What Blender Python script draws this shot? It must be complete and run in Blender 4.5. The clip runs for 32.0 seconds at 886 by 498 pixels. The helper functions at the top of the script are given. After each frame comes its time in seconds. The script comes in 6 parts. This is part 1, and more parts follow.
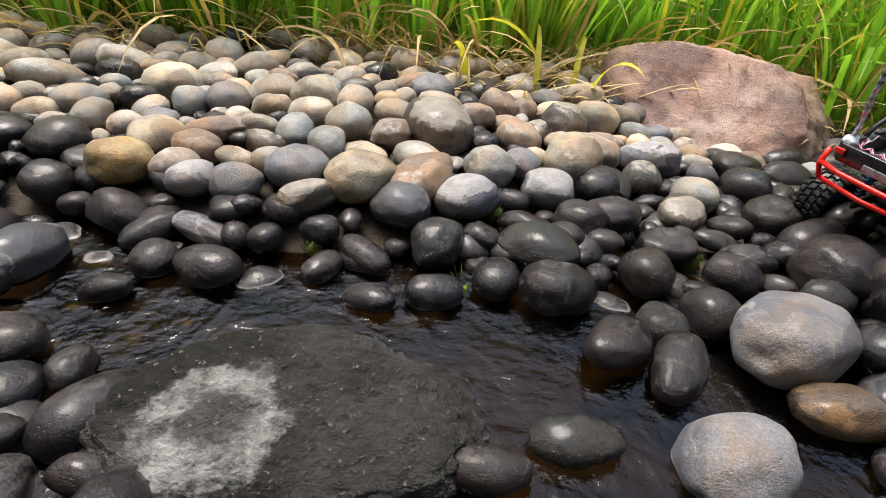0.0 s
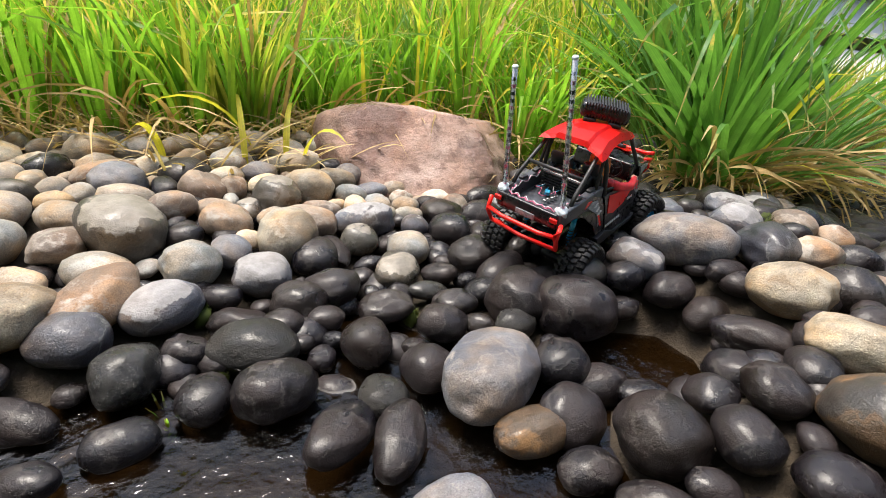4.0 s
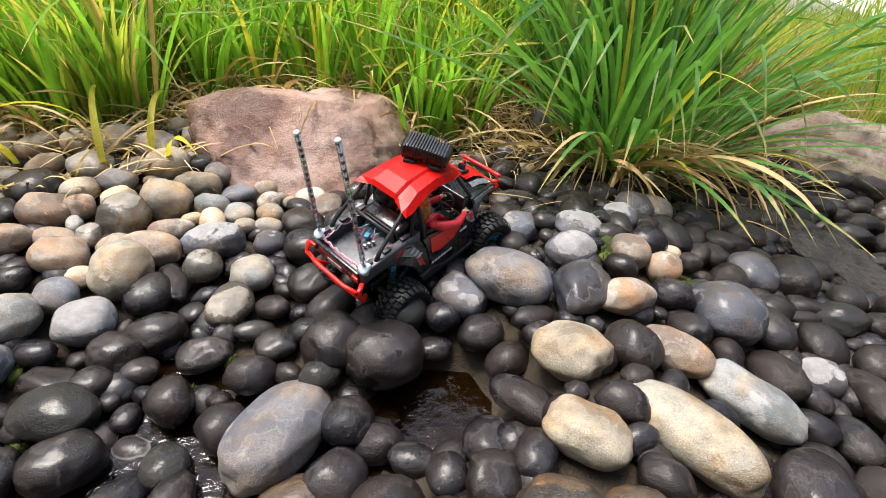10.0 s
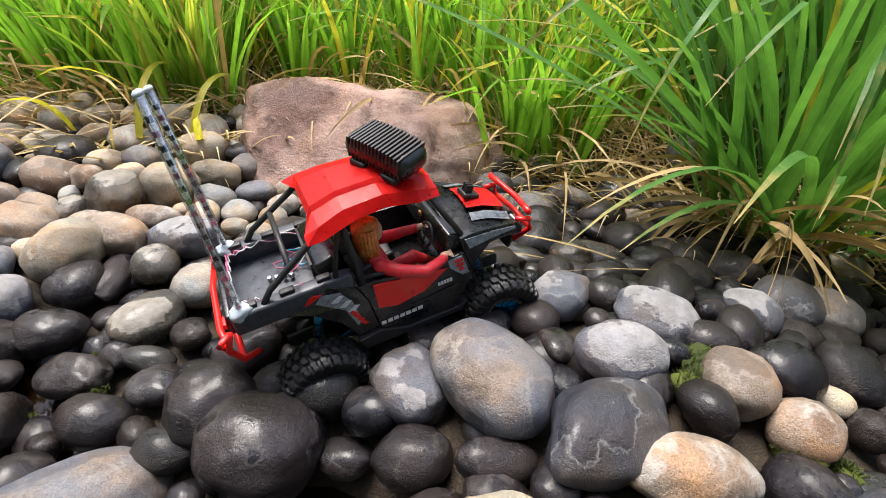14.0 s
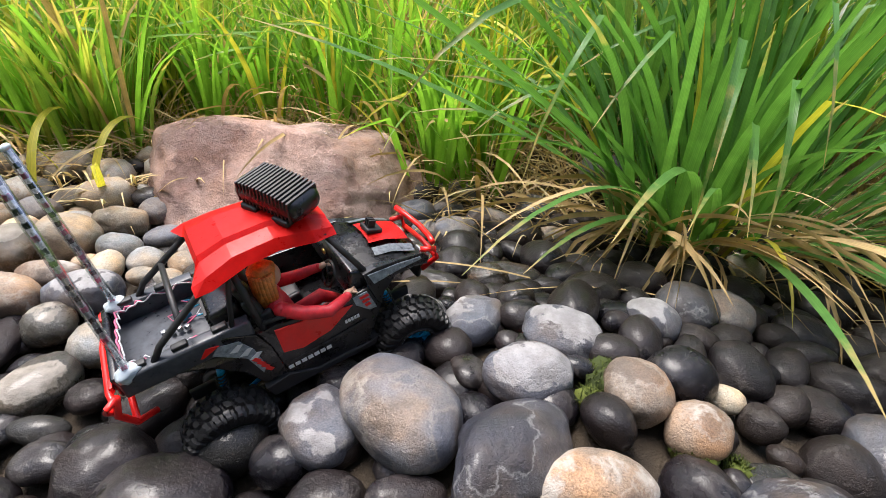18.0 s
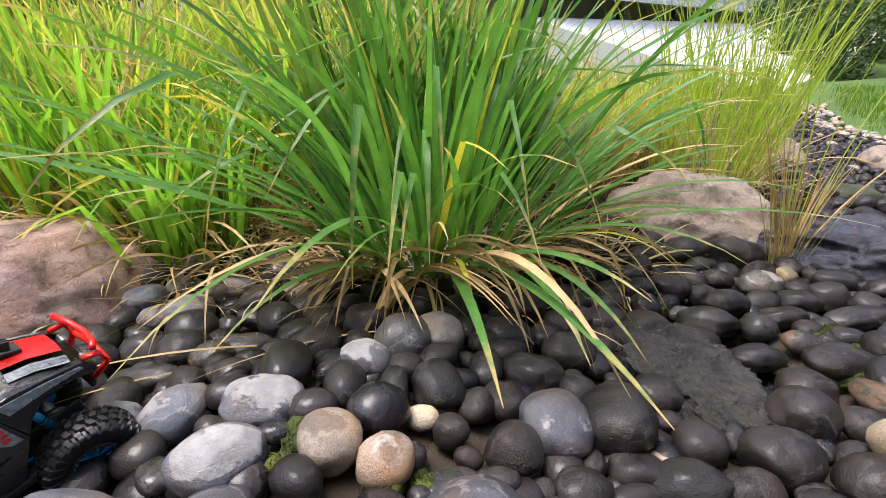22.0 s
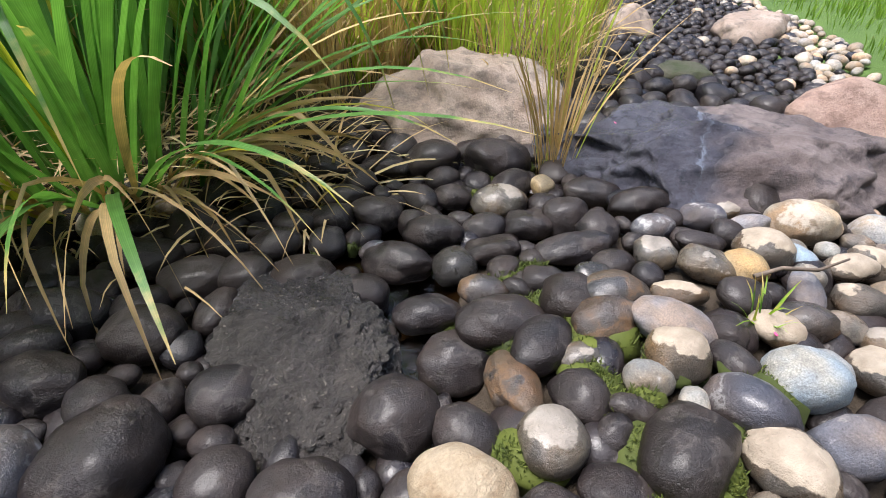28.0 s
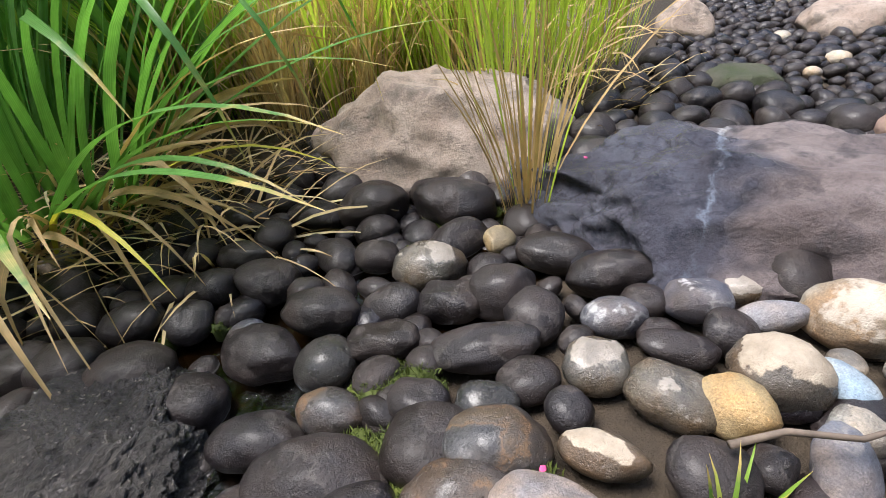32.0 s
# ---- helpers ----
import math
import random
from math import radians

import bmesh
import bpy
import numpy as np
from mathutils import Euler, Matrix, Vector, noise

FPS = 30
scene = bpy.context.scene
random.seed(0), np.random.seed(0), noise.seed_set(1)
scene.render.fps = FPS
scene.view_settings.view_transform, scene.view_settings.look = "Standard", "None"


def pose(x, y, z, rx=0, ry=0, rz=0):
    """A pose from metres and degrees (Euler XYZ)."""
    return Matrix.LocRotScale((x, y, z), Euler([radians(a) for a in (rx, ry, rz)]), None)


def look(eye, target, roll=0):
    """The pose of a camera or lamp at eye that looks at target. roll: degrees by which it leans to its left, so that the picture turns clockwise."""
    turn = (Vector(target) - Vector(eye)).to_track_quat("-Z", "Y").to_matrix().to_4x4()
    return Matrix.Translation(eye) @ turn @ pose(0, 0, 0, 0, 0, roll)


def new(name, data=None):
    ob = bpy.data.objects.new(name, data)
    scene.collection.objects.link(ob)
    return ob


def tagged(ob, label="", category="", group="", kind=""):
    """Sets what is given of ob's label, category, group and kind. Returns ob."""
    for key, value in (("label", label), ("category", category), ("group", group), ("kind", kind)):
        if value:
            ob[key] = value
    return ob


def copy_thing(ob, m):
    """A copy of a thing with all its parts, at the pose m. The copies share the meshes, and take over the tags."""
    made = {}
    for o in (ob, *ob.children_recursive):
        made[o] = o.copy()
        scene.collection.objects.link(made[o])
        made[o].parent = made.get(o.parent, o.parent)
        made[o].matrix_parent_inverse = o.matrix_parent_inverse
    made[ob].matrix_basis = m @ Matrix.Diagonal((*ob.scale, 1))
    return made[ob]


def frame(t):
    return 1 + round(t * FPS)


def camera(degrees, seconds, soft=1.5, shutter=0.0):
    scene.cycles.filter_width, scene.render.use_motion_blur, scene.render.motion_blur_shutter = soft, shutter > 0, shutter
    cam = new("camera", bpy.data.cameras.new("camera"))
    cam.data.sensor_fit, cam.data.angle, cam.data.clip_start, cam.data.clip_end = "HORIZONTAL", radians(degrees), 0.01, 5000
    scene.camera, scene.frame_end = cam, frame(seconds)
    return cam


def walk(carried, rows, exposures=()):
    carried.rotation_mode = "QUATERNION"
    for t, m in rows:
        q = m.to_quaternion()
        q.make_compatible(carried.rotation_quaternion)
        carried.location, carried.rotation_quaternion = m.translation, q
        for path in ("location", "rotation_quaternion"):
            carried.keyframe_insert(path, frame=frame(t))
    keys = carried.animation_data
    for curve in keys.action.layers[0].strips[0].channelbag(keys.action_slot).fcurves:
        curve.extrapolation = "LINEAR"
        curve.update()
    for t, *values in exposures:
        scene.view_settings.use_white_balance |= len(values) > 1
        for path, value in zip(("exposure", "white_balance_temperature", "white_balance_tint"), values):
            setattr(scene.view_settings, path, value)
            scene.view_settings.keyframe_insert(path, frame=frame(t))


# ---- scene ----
cam = camera(84.5, 32.0, soft=0.5)
# seconds, eye, yaw, pitch and roll of the camera
ROWS = [
    (0.0, 0.118, 0.136, 0.442, 6.76, -30.52, 5.17),
    (0.5, 0.133, 0.139, 0.449, 5.24, -30.83, 3.65),
    (1.0, 0.156, 0.150, 0.467, 2.67, -31.18, 2.74),
    (1.5, 0.156, 0.154, 0.470, -3.18, -28.72, 4.64),
    (2.0, 0.197, 0.166, 0.486, -8.90, -27.23, 5.97),
    (2.5, 0.210, 0.172, 0.494, -12.44, -26.04, 6.21),
    (3.0, 0.223, 0.177, 0.502, -14.36, -25.23, 5.37),
    (3.5, 0.226, 0.179, 0.503, -17.00, -24.41, 5.02),
    (4.0, 0.251, 0.182, 0.511, -20.03, -23.83, 4.42),
    (4.5, 0.252, 0.181, 0.516, -22.19, -23.85, 4.44),
    (6.5, 0.247, 0.182, 0.517, -20.84, -23.69, 5.53),
    (7.0, 0.242, 0.185, 0.516, -21.04, -23.83, 5.61),
    (7.5, 0.233, 0.186, 0.519, -21.08, -24.16, 5.79),
    (8.0, 0.232, 0.188, 0.521, -20.55, -23.89, 6.37),
    (8.5, 0.258, 0.194, 0.548, -21.48, -23.25, 2.89),
    (9.0, 0.307, 0.180, 0.707, -27.38, -29.21, 3.20),
    (9.5, 0.438, 0.170, 0.770, -27.57, -32.91, 1.59),
    (10.0, 0.615, 0.191, 0.792, -21.98, -34.68, 5.18),
    (10.5, 0.728, 0.305, 0.743, -18.05, -35.40, 8.08),
    (11.0, 0.796, 0.384, 0.727, -14.21, -36.73, 5.84),
    (11.5, 0.901, 0.429, 0.683, -7.76, -35.48, 3.89),
    (12.0, 0.956, 0.458, 0.630, -3.26, -32.30, 4.30),
    (12.5, 0.984, 0.457, 0.616, 0.63, -32.44, 5.77),
    (13.0, 0.997, 0.465, 0.618, 1.91, -32.47, 4.01),
    (13.5, 1.005, 0.467, 0.619, 1.94, -32.30, 3.71),
    (14.0, 1.010, 0.468, 0.621, 0.96, -32.06, 3.45),
    (14.5, 1.015, 0.470, 0.625, 0.53, -32.01, 3.64),
    (16.5, 1.018, 0.468, 0.635, -0.53, -31.34, 4.05),
    (17.0, 1.029, 0.471, 0.635, -2.04, -30.84, 3.52),
    (17.5, 1.047, 0.467, 0.636, -3.86, -30.18, 2.99),
    (18.0, 1.076, 0.471, 0.641, -5.78, -29.20, 2.42),
    (18.5, 1.115, 0.469, 0.641, -9.26, -28.19, 1.29),
    (19.0, 1.150, 0.461, 0.641, -13.55, -27.32, 0.58),
    (19.5, 1.198, 0.445, 0.646, -18.39, -26.86, -0.37),
    (20.0, 1.217, 0.432, 0.663, -23.21, -26.64, -0.02),
    (20.5, 1.227, 0.426, 0.675, -25.60, -26.19, 1.03),
    (21.0, 1.237, 0.414, 0.683, -26.33, -25.59, 0.53),
    (21.5, 1.247, 0.403, 0.687, -28.03, -24.61, 0.03),
    (22.0, 1.297, 0.396, 0.689, -27.97, -24.19, -0.18),
    (22.5, 1.425, 0.385, 0.684, -25.78, -25.32, -2.18),
    (23.0, 1.464, 0.381, 0.698, -23.52, -26.56, -1.93),
    (23.5, 1.485, 0.411, 0.692, -23.22, -27.47, -2.14),
    (24.0, 1.515, 0.443, 0.678, -24.93, -28.53, -4.11),
    (24.5, 1.524, 0.471, 0.656, -26.99, -31.25, -3.48),
    (25.0, 1.563, 0.457, 0.644, -31.44, -34.43, -4.08),
    (25.5, 1.602, 0.435, 0.650, -39.11, -37.05, -2.64),
    (26.0, 1.681, 0.402, 0.643, -41.23, -38.98, -2.93),
    (26.5, 1.818, 0.348, 0.648, -39.11, -40.65, -2.49),
    (28.5, 2.096, 0.360, 0.597, -34.76, -35.40, 0.19),
    (29.0, 2.188, 0.362, 0.598, -32.83, -33.88, -1.95),
    (29.5, 2.280, 0.344, 0.570, -26.75, -34.07, -3.24),
    (30.0, 2.315, 0.340, 0.564, -22.52, -33.54, -4.16),
    (30.5, 2.352, 0.357, 0.548, -22.51, -33.60, -5.75),
    (31.0, 2.371, 0.398, 0.549, -23.96, -34.86, -3.80),
    (31.5, 2.405, 0.425, 0.543, -24.23, -35.19, -5.48),
    (32.0, 2.462, 0.416, 0.523, -22.56, -34.83, -6.80),
]
# seconds, stops, white balance
EXPOSURES = [(0.0, 1.1, 6450, 10), (3.0, 1.22, 6450, 10), (7.0, 1.3, 6350, 10), (12.0, 1.17, 6250, 11), (18.0, 1.2, 6100, 13), (24.0, 1.2, 6050, 18), (28.0, 1.36, 5950, 14), (32.0, 1.36, 5950, 13)]
walk(cam, [(t, pose(x, y, z, 90 + pitch, 0, yaw) @ pose(0, 0, 0, 0, 0, roll)) for t, x, y, z, yaw, pitch, roll in ROWS], EXPOSURES)
# the buggy stands with its right rear wheel at this place, turned, nose up and leaning to its right
CAR = pose(0.85, 0.975, 0.015) @ pose(0, 0, 0, 0, 0, 28) @ pose(0, 0, 0, 0, -11, 0) @ pose(0, 0, 0, 6, 0, 0) @ Matrix.Diagonal((0.88, 0.88, 0.88, 1)) @ pose(0.165, 0.108, 0)
POD = -62

# ---- light: a bright, hazy sky and a soft, slightly warm sun ----
world = bpy.data.worlds.new("sky")
scene.world = world
world.use_nodes = True
wn = world.node_tree
sky = wn.nodes.new("ShaderNodeTexSky")
sky.sky_type, sky.sun_disc = "NISHITA", False
sky.sun_elevation, sky.sun_rotation = radians(73), radians(308)
sky.air_density, sky.dust_density, sky.ozone_density = 1.2, 4.0, 1.0
wn.links.new(sky.outputs[0], wn.nodes["Background"].inputs[0])
wn.nodes["Background"].inputs[1].default_value = 0.11
sun = new("sun", bpy.data.lights.new("sun", "SUN"))
sun.data.energy, sun.data.angle, sun.data.color = 2.75, radians(30), (1.0, 0.93, 0.83)
sun.matrix_world = look((0, 0, 0), (-math.cos(radians(73)) * math.sin(radians(308)), -math.cos(radians(73)) * math.cos(radians(308)), -math.sin(radians(73))))


# ---- materials ----
def mat(name):
    m = bpy.data.materials.new(name)
    m.use_nodes = True
    nt = m.node_tree
    b = nt.nodes["Principled BSDF"]

    def n(kind, **props):
        nd = nt.nodes.new(kind)
        for k, v in props.items():
            if k in nd.inputs:
                nd.inputs[k].default_value = v
        return nd

    def lk(a, c):
        nt.links.new(a, c)
    return m, nt, b, n, lk


def ramp(nt, fac, stops):
    r = nt.nodes.new("ShaderNodeValToRGB")
    while len(r.color_ramp.elements) < len(stops):
        r.color_ramp.elements.new(0.5)
    for e, (p, c) in zip(r.color_ramp.elements, stops):
        e.position, e.color = p, (*c, 1) if len(c) == 3 else c
    nt.links.new(fac, r.inputs[0])
    return r.outputs[0]


def mix(nt, fac, a, b, blend="MIX"):
    x = nt.nodes.new("ShaderNodeMix")
    x.data_type, x.blend_type = "RGBA", blend
    for s, v in ((x.inputs[0], fac), (x.inputs[6], a), (x.inputs[7], b)):
        if isinstance(v, (int, float)):
            s.default_value = v
        elif isinstance(v, tuple):
            s.default_value = (*v, 1)
        else:
            nt.links.new(v, s)
    return x.outputs[2]


def math_node(nt, op, a, b=0.0):
    x = nt.nodes.new("ShaderNodeMath")
    x.operation = op
    for s, v in ((x.inputs[0], a), (x.inputs[1], b)):
        if isinstance(v, (int, float)):
            s.default_value = v
        else:
            nt.links.new(v, s)
    return x.outputs[0]


def bump(nt, b, height, strength, distance):
    x = nt.nodes.new("ShaderNodeBump")
    x.inputs["Strength"].default_value, x.inputs["Distance"].default_value = strength, distance
    nt.links.new(height, x.inputs["Height"])
    nt.links.new(x.outputs[0], b.inputs["Normal"])


def place(nt, island, spread=37.0):
    """World position, shifted by a random amount for each stone, and that random number."""
    geo = nt.nodes.new("ShaderNodeNewGeometry")
    rnd = geo.outputs["Random Per Island"] if island else nt.nodes.new("ShaderNodeObjectInfo").outputs["Random"]
    add = nt.nodes.new("ShaderNodeVectorMath")
    add.operation = "ADD"
    sc = math_node(nt, "MULTIPLY", rnd, spread)
    nt.links.new(geo.outputs["Position"], add.inputs[0])
    nt.links.new(sc, add.inputs[1])
    return add.outputs[0], rnd


def noise_tex(nt, vec, scale, detail=4.0, rough=0.55):
    x = nt.nodes.new("ShaderNodeTexNoise")
    x.inputs["Scale"].default_value, x.inputs["Detail"].default_value, x.inputs["Roughness"].default_value = scale, detail, rough
    nt.links.new(vec, x.inputs["Vector"])
    return x.outputs["Fac"]


def stone_mat(name, tones, stain, patch=None, patch_at=0.6, rough=(0.35, 0.65), island=False, relief=0.65, gloss=0.5, grit=0.75, cap=None, film=0.0):
    """River stone: a tone for each stone, broad zones with a pale waterline between them, smears, pits, fine grain,
    mineral crusts, the bright meniscus painted as a pale line, on half-dry stones a dried cap, on wet ones a film of
    water.
    """
    m, nt, b, n, lk = mat(name)
    vec, rnd = place(nt, island)
    base = ramp(nt, rnd, [(i / max(1, len(tones) - 1), c) for i, c in enumerate(tones)])
    cloud, blot, speck = noise_tex(nt, vec, 34, 6, 0.66), noise_tex(nt, vec, 90, 7, 0.72), noise_tex(nt, vec, 420, 3, 0.7)
    zone = math_node(nt, "ADD", noise_tex(nt, vec, 8.5, 2, 0.4), math_node(nt, "MULTIPLY", math_node(nt, "SUBTRACT", cloud, 0.5), 0.22))
    col = mix(nt, ramp(nt, zone, [(0.47, (0, 0, 0)), (0.56, (0.85, 0.85, 0.85))]), base, stain)
    hue = noise_tex(nt, vec, 13, 3, 0.55)
    warm = 0.3 if gloss < 0.5 else 0.8
    col = mix(nt, warm, col, ramp(nt, hue, [(0.36, (0.8, 0.94, 1.1)), (0.5, (1, 1, 1)), (0.64, (1.22, 0.98, 0.72))]), "MULTIPLY")
    col = mix(nt, 0.8, col, ramp(nt, cloud, [(0.3, (0.55, 0.55, 0.56)), (0.5, (1, 1, 1)), (0.7, (1.38, 1.35, 1.3))]), "MULTIPLY")
    col = mix(nt, grit, col, ramp(nt, speck, [(0.32, (0.55, 0.55, 0.55)), (0.68, (1.45, 1.45, 1.43))]), "MULTIPLY")
    col = mix(nt, 0.9, col, ramp(nt, blot, [(0.27, (0.4, 0.38, 0.36)), (0.34, (1, 1, 1)), (0.62, (1, 1, 1)), (0.7, (1.9, 1.85, 1.78))]), "MULTIPLY")
    rr = mix(nt, math_node(nt, "MULTIPLY", rnd, 0.25), ramp(nt, math_node(nt, "MULTIPLY", math_node(nt, "ADD", cloud, zone), 0.5), [(0.4, (rough[0],) * 3), (0.6, (rough[1],) * 3)]), (0.6, 0.6, 0.6))
    if patch:
        big = noise_tex(nt, vec, 10, 5, 0.6)
        at = math_node(nt, "ADD", big, math_node(nt, "MULTIPLY", math_node(nt, "SUBTRACT", blot, 0.5), 0.3))
        mask = ramp(nt, at, [(patch_at - 0.02, (0, 0, 0)), (patch_at + 0.05, (0.85, 0.85, 0.85))])
        line = ramp(nt, math_node(nt, "ADD", zone, math_node(nt, "MULTIPLY", math_node(nt, "SUBTRACT", blot, 0.5), 0.12)), [(0.5, (0, 0, 0)), (0.515, (0.4, 0.4, 0.4)), (0.535, (0, 0, 0))])
        mask = mix(nt, 1.0, mask, line, "LIGHTEN")
        col = mix(nt, mask, col, patch)
        rr = mix(nt, mask, rr, (0.75, 0.75, 0.75))
    if cap:
        up = nt.nodes.new("ShaderNodeSeparateXYZ")
        lk(nt.nodes.new("ShaderNodeTexCoord").outputs["Object"], up.inputs[0])
        lie = math_node(nt, "ADD", up.outputs[2], math_node(nt, "ADD", math_node(nt, "MULTIPLY", math_node(nt, "SUBTRACT", noise_tex(nt, vec, 14, 3, 0.5), 0.5), 2.2), math_node(nt, "MULTIPLY", math_node(nt, "SUBTRACT", blot, 0.5), 0.5)))
        lie = math_node(nt, "ADD", lie, math_node(nt, "MULTIPLY", math_node(nt, "SUBTRACT", rnd, 0.5), 0.5))
        dried = ramp(nt, lie, [(cap[1], (0, 0, 0)), (cap[1] + 0.06, (1, 1, 1)), (cap[1] + 0.3, (0.75, 0.75, 0.75))])
        col = mix(nt, dried, col, mix(nt, 1.0, cap[0], ramp(nt, cloud, [(0.3, (0.65, 0.63, 0.6)), (0.7, (1.25, 1.25, 1.25))]), "MULTIPLY"))
        rr = mix(nt, dried, rr, (0.6, 0.6, 0.6))
    # a pale line just above the water stands in for the bright meniscus
    water_edge = nt.nodes.new("ShaderNodeSeparateXYZ")
    lk(nt.nodes.new("ShaderNodeNewGeometry").outputs["Position"], water_edge.inputs[0])
    over = math_node(nt, "ADD", math_node(nt, "MULTIPLY", math_node(nt, "ADD", water_edge.outputs[2], 0.018), 60.0), math_node(nt, "MULTIPLY", math_node(nt, "SUBTRACT", cloud, 0.5), 0.35))
    meniscus = ramp(nt, over, [(0.0, (0, 0, 0)), (0.03, (0.75, 0.75, 0.75)), (0.12, (0.45, 0.45, 0.45)), (0.17, (0, 0, 0))])
    col = mix(nt, meniscus, col, (0.24, 0.225, 0.21))
    lk(col, b.inputs["Base Color"])
    lk(rr, b.inputs["Roughness"])
    b.inputs["Specular IOR Level"].default_value = gloss
    if film:
        lk(ramp(nt, math_node(nt, "ADD", math_node(nt, "MULTIPLY", cloud, 0.5), math_node(nt, "MULTIPLY", hue, 0.5)), [(0.44, (film,) * 3), (0.56, (0.25 * film,) * 3)]), b.inputs["Coat Weight"])
        b.inputs["Coat Roughness"].default_value = 0.2
        swell = nt.nodes.new("ShaderNodeBump")
        swell.inputs["Strength"].default_value, swell.inputs["Distance"].default_value = 0.35, 0.004
        lk(cloud, swell.inputs["Height"])
        lk(swell.outputs[0], b.inputs["Coat Normal"])
    pits = ramp(nt, noise_tex(nt, vec, 230, 2, 0.6), [(0.3, (0, 0, 0)), (0.42, (1, 1, 1))])
    fine = math_node(nt, "ADD", math_node(nt, "MULTIPLY", speck, 0.35), math_node(nt, "MULTIPLY", pits, 0.22))
    bump(nt, b, math_node(nt, "ADD", fine, math_node(nt, "ADD", math_node(nt, "MULTIPLY", blot, 0.8), cloud)), relief, 0.005)
    return m


DARK = [(0.0062, 0.0059, 0.0092), (0.0135, 0.0105, 0.0125), (0.006, 0.0059, 0.0085), (0.021, 0.0155, 0.0138), (0.008, 0.0078, 0.0118), (0.017, 0.0122, 0.01), (0.0098, 0.0079, 0.0098)]
PALE = [(0.51, 0.418, 0.295), (0.306, 0.286, 0.265), (0.592, 0.499, 0.367), (0.224, 0.22, 0.214), (0.479, 0.356, 0.235), (0.367, 0.317, 0.265), (0.254, 0.229, 0.204), (0.551, 0.49, 0.408)]
MID = [(0.2, 0.17, 0.13), (0.12, 0.115, 0.105), (0.27, 0.235, 0.185), (0.085, 0.08, 0.075), (0.21, 0.15, 0.095), (0.16, 0.14, 0.115), (0.3, 0.27, 0.22)]
DAMP = [(0.0125, 0.0105, 0.0115), (0.021, 0.0165, 0.0155), (0.0105, 0.0092, 0.0112), (0.026, 0.0195, 0.0165), (0.0145, 0.0122, 0.0135), (0.018, 0.0135, 0.0115), (0.0115, 0.0105, 0.013)]
WET = (0.2, 0.45)
STONE = {
    "D": stone_mat("wet_dark_stone", DARK, (0.024, 0.0182, 0.0182), (0.12, 0.108, 0.1), 0.69, rough=WET, film=0.5, gloss=0.3),
    "N": stone_mat("damp_dark_stone", DAMP, (0.028, 0.022, 0.0205), (0.11, 0.098, 0.088), 0.7, rough=(0.28, 0.5), film=0.2, gloss=0.32),
    "E": stone_mat("dark_grey_stone", [(0.06, 0.061, 0.077), (0.085, 0.079, 0.084)], (0.03, 0.028, 0.036), (0.4, 0.4, 0.39), 0.67, rough=(0.25, 0.5), film=0.5),
    "G": stone_mat("grey_stone", [(0.165, 0.161, 0.175), (0.2, 0.178, 0.168)], (0.1, 0.098, 0.112), (0.34, 0.31, 0.27), 0.64),
    "T": stone_mat("tan_stone", [(0.36, 0.245, 0.16), (0.3, 0.23, 0.175)], (0.15, 0.103, 0.074), (0.45, 0.41, 0.36), 0.58),
    "P": stone_mat("cream_stone", [(0.4, 0.32, 0.215), (0.34, 0.29, 0.22)], (0.17, 0.125, 0.08), (0.43, 0.38, 0.31), 0.63),
    "B": stone_mat("brown_stone", [(0.05, 0.04, 0.034), (0.04, 0.035, 0.032)], (0.085, 0.055, 0.03), (0.24, 0.13, 0.05), 0.66, rough=(0.18, 0.42), film=0.35),
    "W": stone_mat("crusted_stone", [(0.13, 0.128, 0.145), (0.175, 0.163, 0.165)], (0.055, 0.053, 0.065), (0.4, 0.39, 0.37), 0.66, cap=((0.34, 0.332, 0.335), 0.55)),
    "V": stone_mat("whitish_stone", [(0.3, 0.295, 0.28), (0.25, 0.25, 0.24)], (0.15, 0.145, 0.13), (0.42, 0.41, 0.39), 0.62),
    "Y": stone_mat("ochre_stone", [(0.4, 0.29, 0.13), (0.3, 0.21, 0.1)], (0.18, 0.13, 0.07), (0.5, 0.42, 0.28), 0.64),
    "M": stone_mat("muddy_stone", [(0.024, 0.023, 0.021), (0.034, 0.031, 0.027)], (0.014, 0.013, 0.012), rough=(0.18, 0.5), relief=1.0, gloss=0.4, film=0.6),
    "K": stone_mat("olive_brown_stone", [(0.085, 0.07, 0.05), (0.11, 0.092, 0.07)], (0.05, 0.043, 0.036), (0.2, 0.17, 0.14), 0.66, rough=(0.18, 0.4), cap=((0.3, 0.27, 0.23), 0.75), film=0.4),
    "C": stone_mat("half_dry_stone", [(0.13, 0.095, 0.06), (0.09, 0.075, 0.06), (0.15, 0.115, 0.075)], (0.06, 0.048, 0.036), rough=(0.18, 0.4), cap=((0.4, 0.34, 0.26), 0.5)),
    "L": stone_mat("bluish_stone", [(0.3, 0.37, 0.42), (0.25, 0.31, 0.35)], (0.21, 0.24, 0.26)),
}
FILL_DARK = stone_mat("bed_stones_dark", DARK, (0.024, 0.0182, 0.0182), (0.12, 0.108, 0.1), 0.69, rough=WET, film=0.5, island=True, gloss=0.3)
FILL_DAMP = stone_mat("bed_stones_damp", DAMP, (0.028, 0.022, 0.0205), (0.11, 0.098, 0.088), 0.7, rough=(0.28, 0.5), film=0.2, island=True, gloss=0.32)
FILL_PALE = stone_mat("bank_stones_pale", PALE, (0.25, 0.2, 0.145), (0.5, 0.47, 0.42), 0.63, island=True)
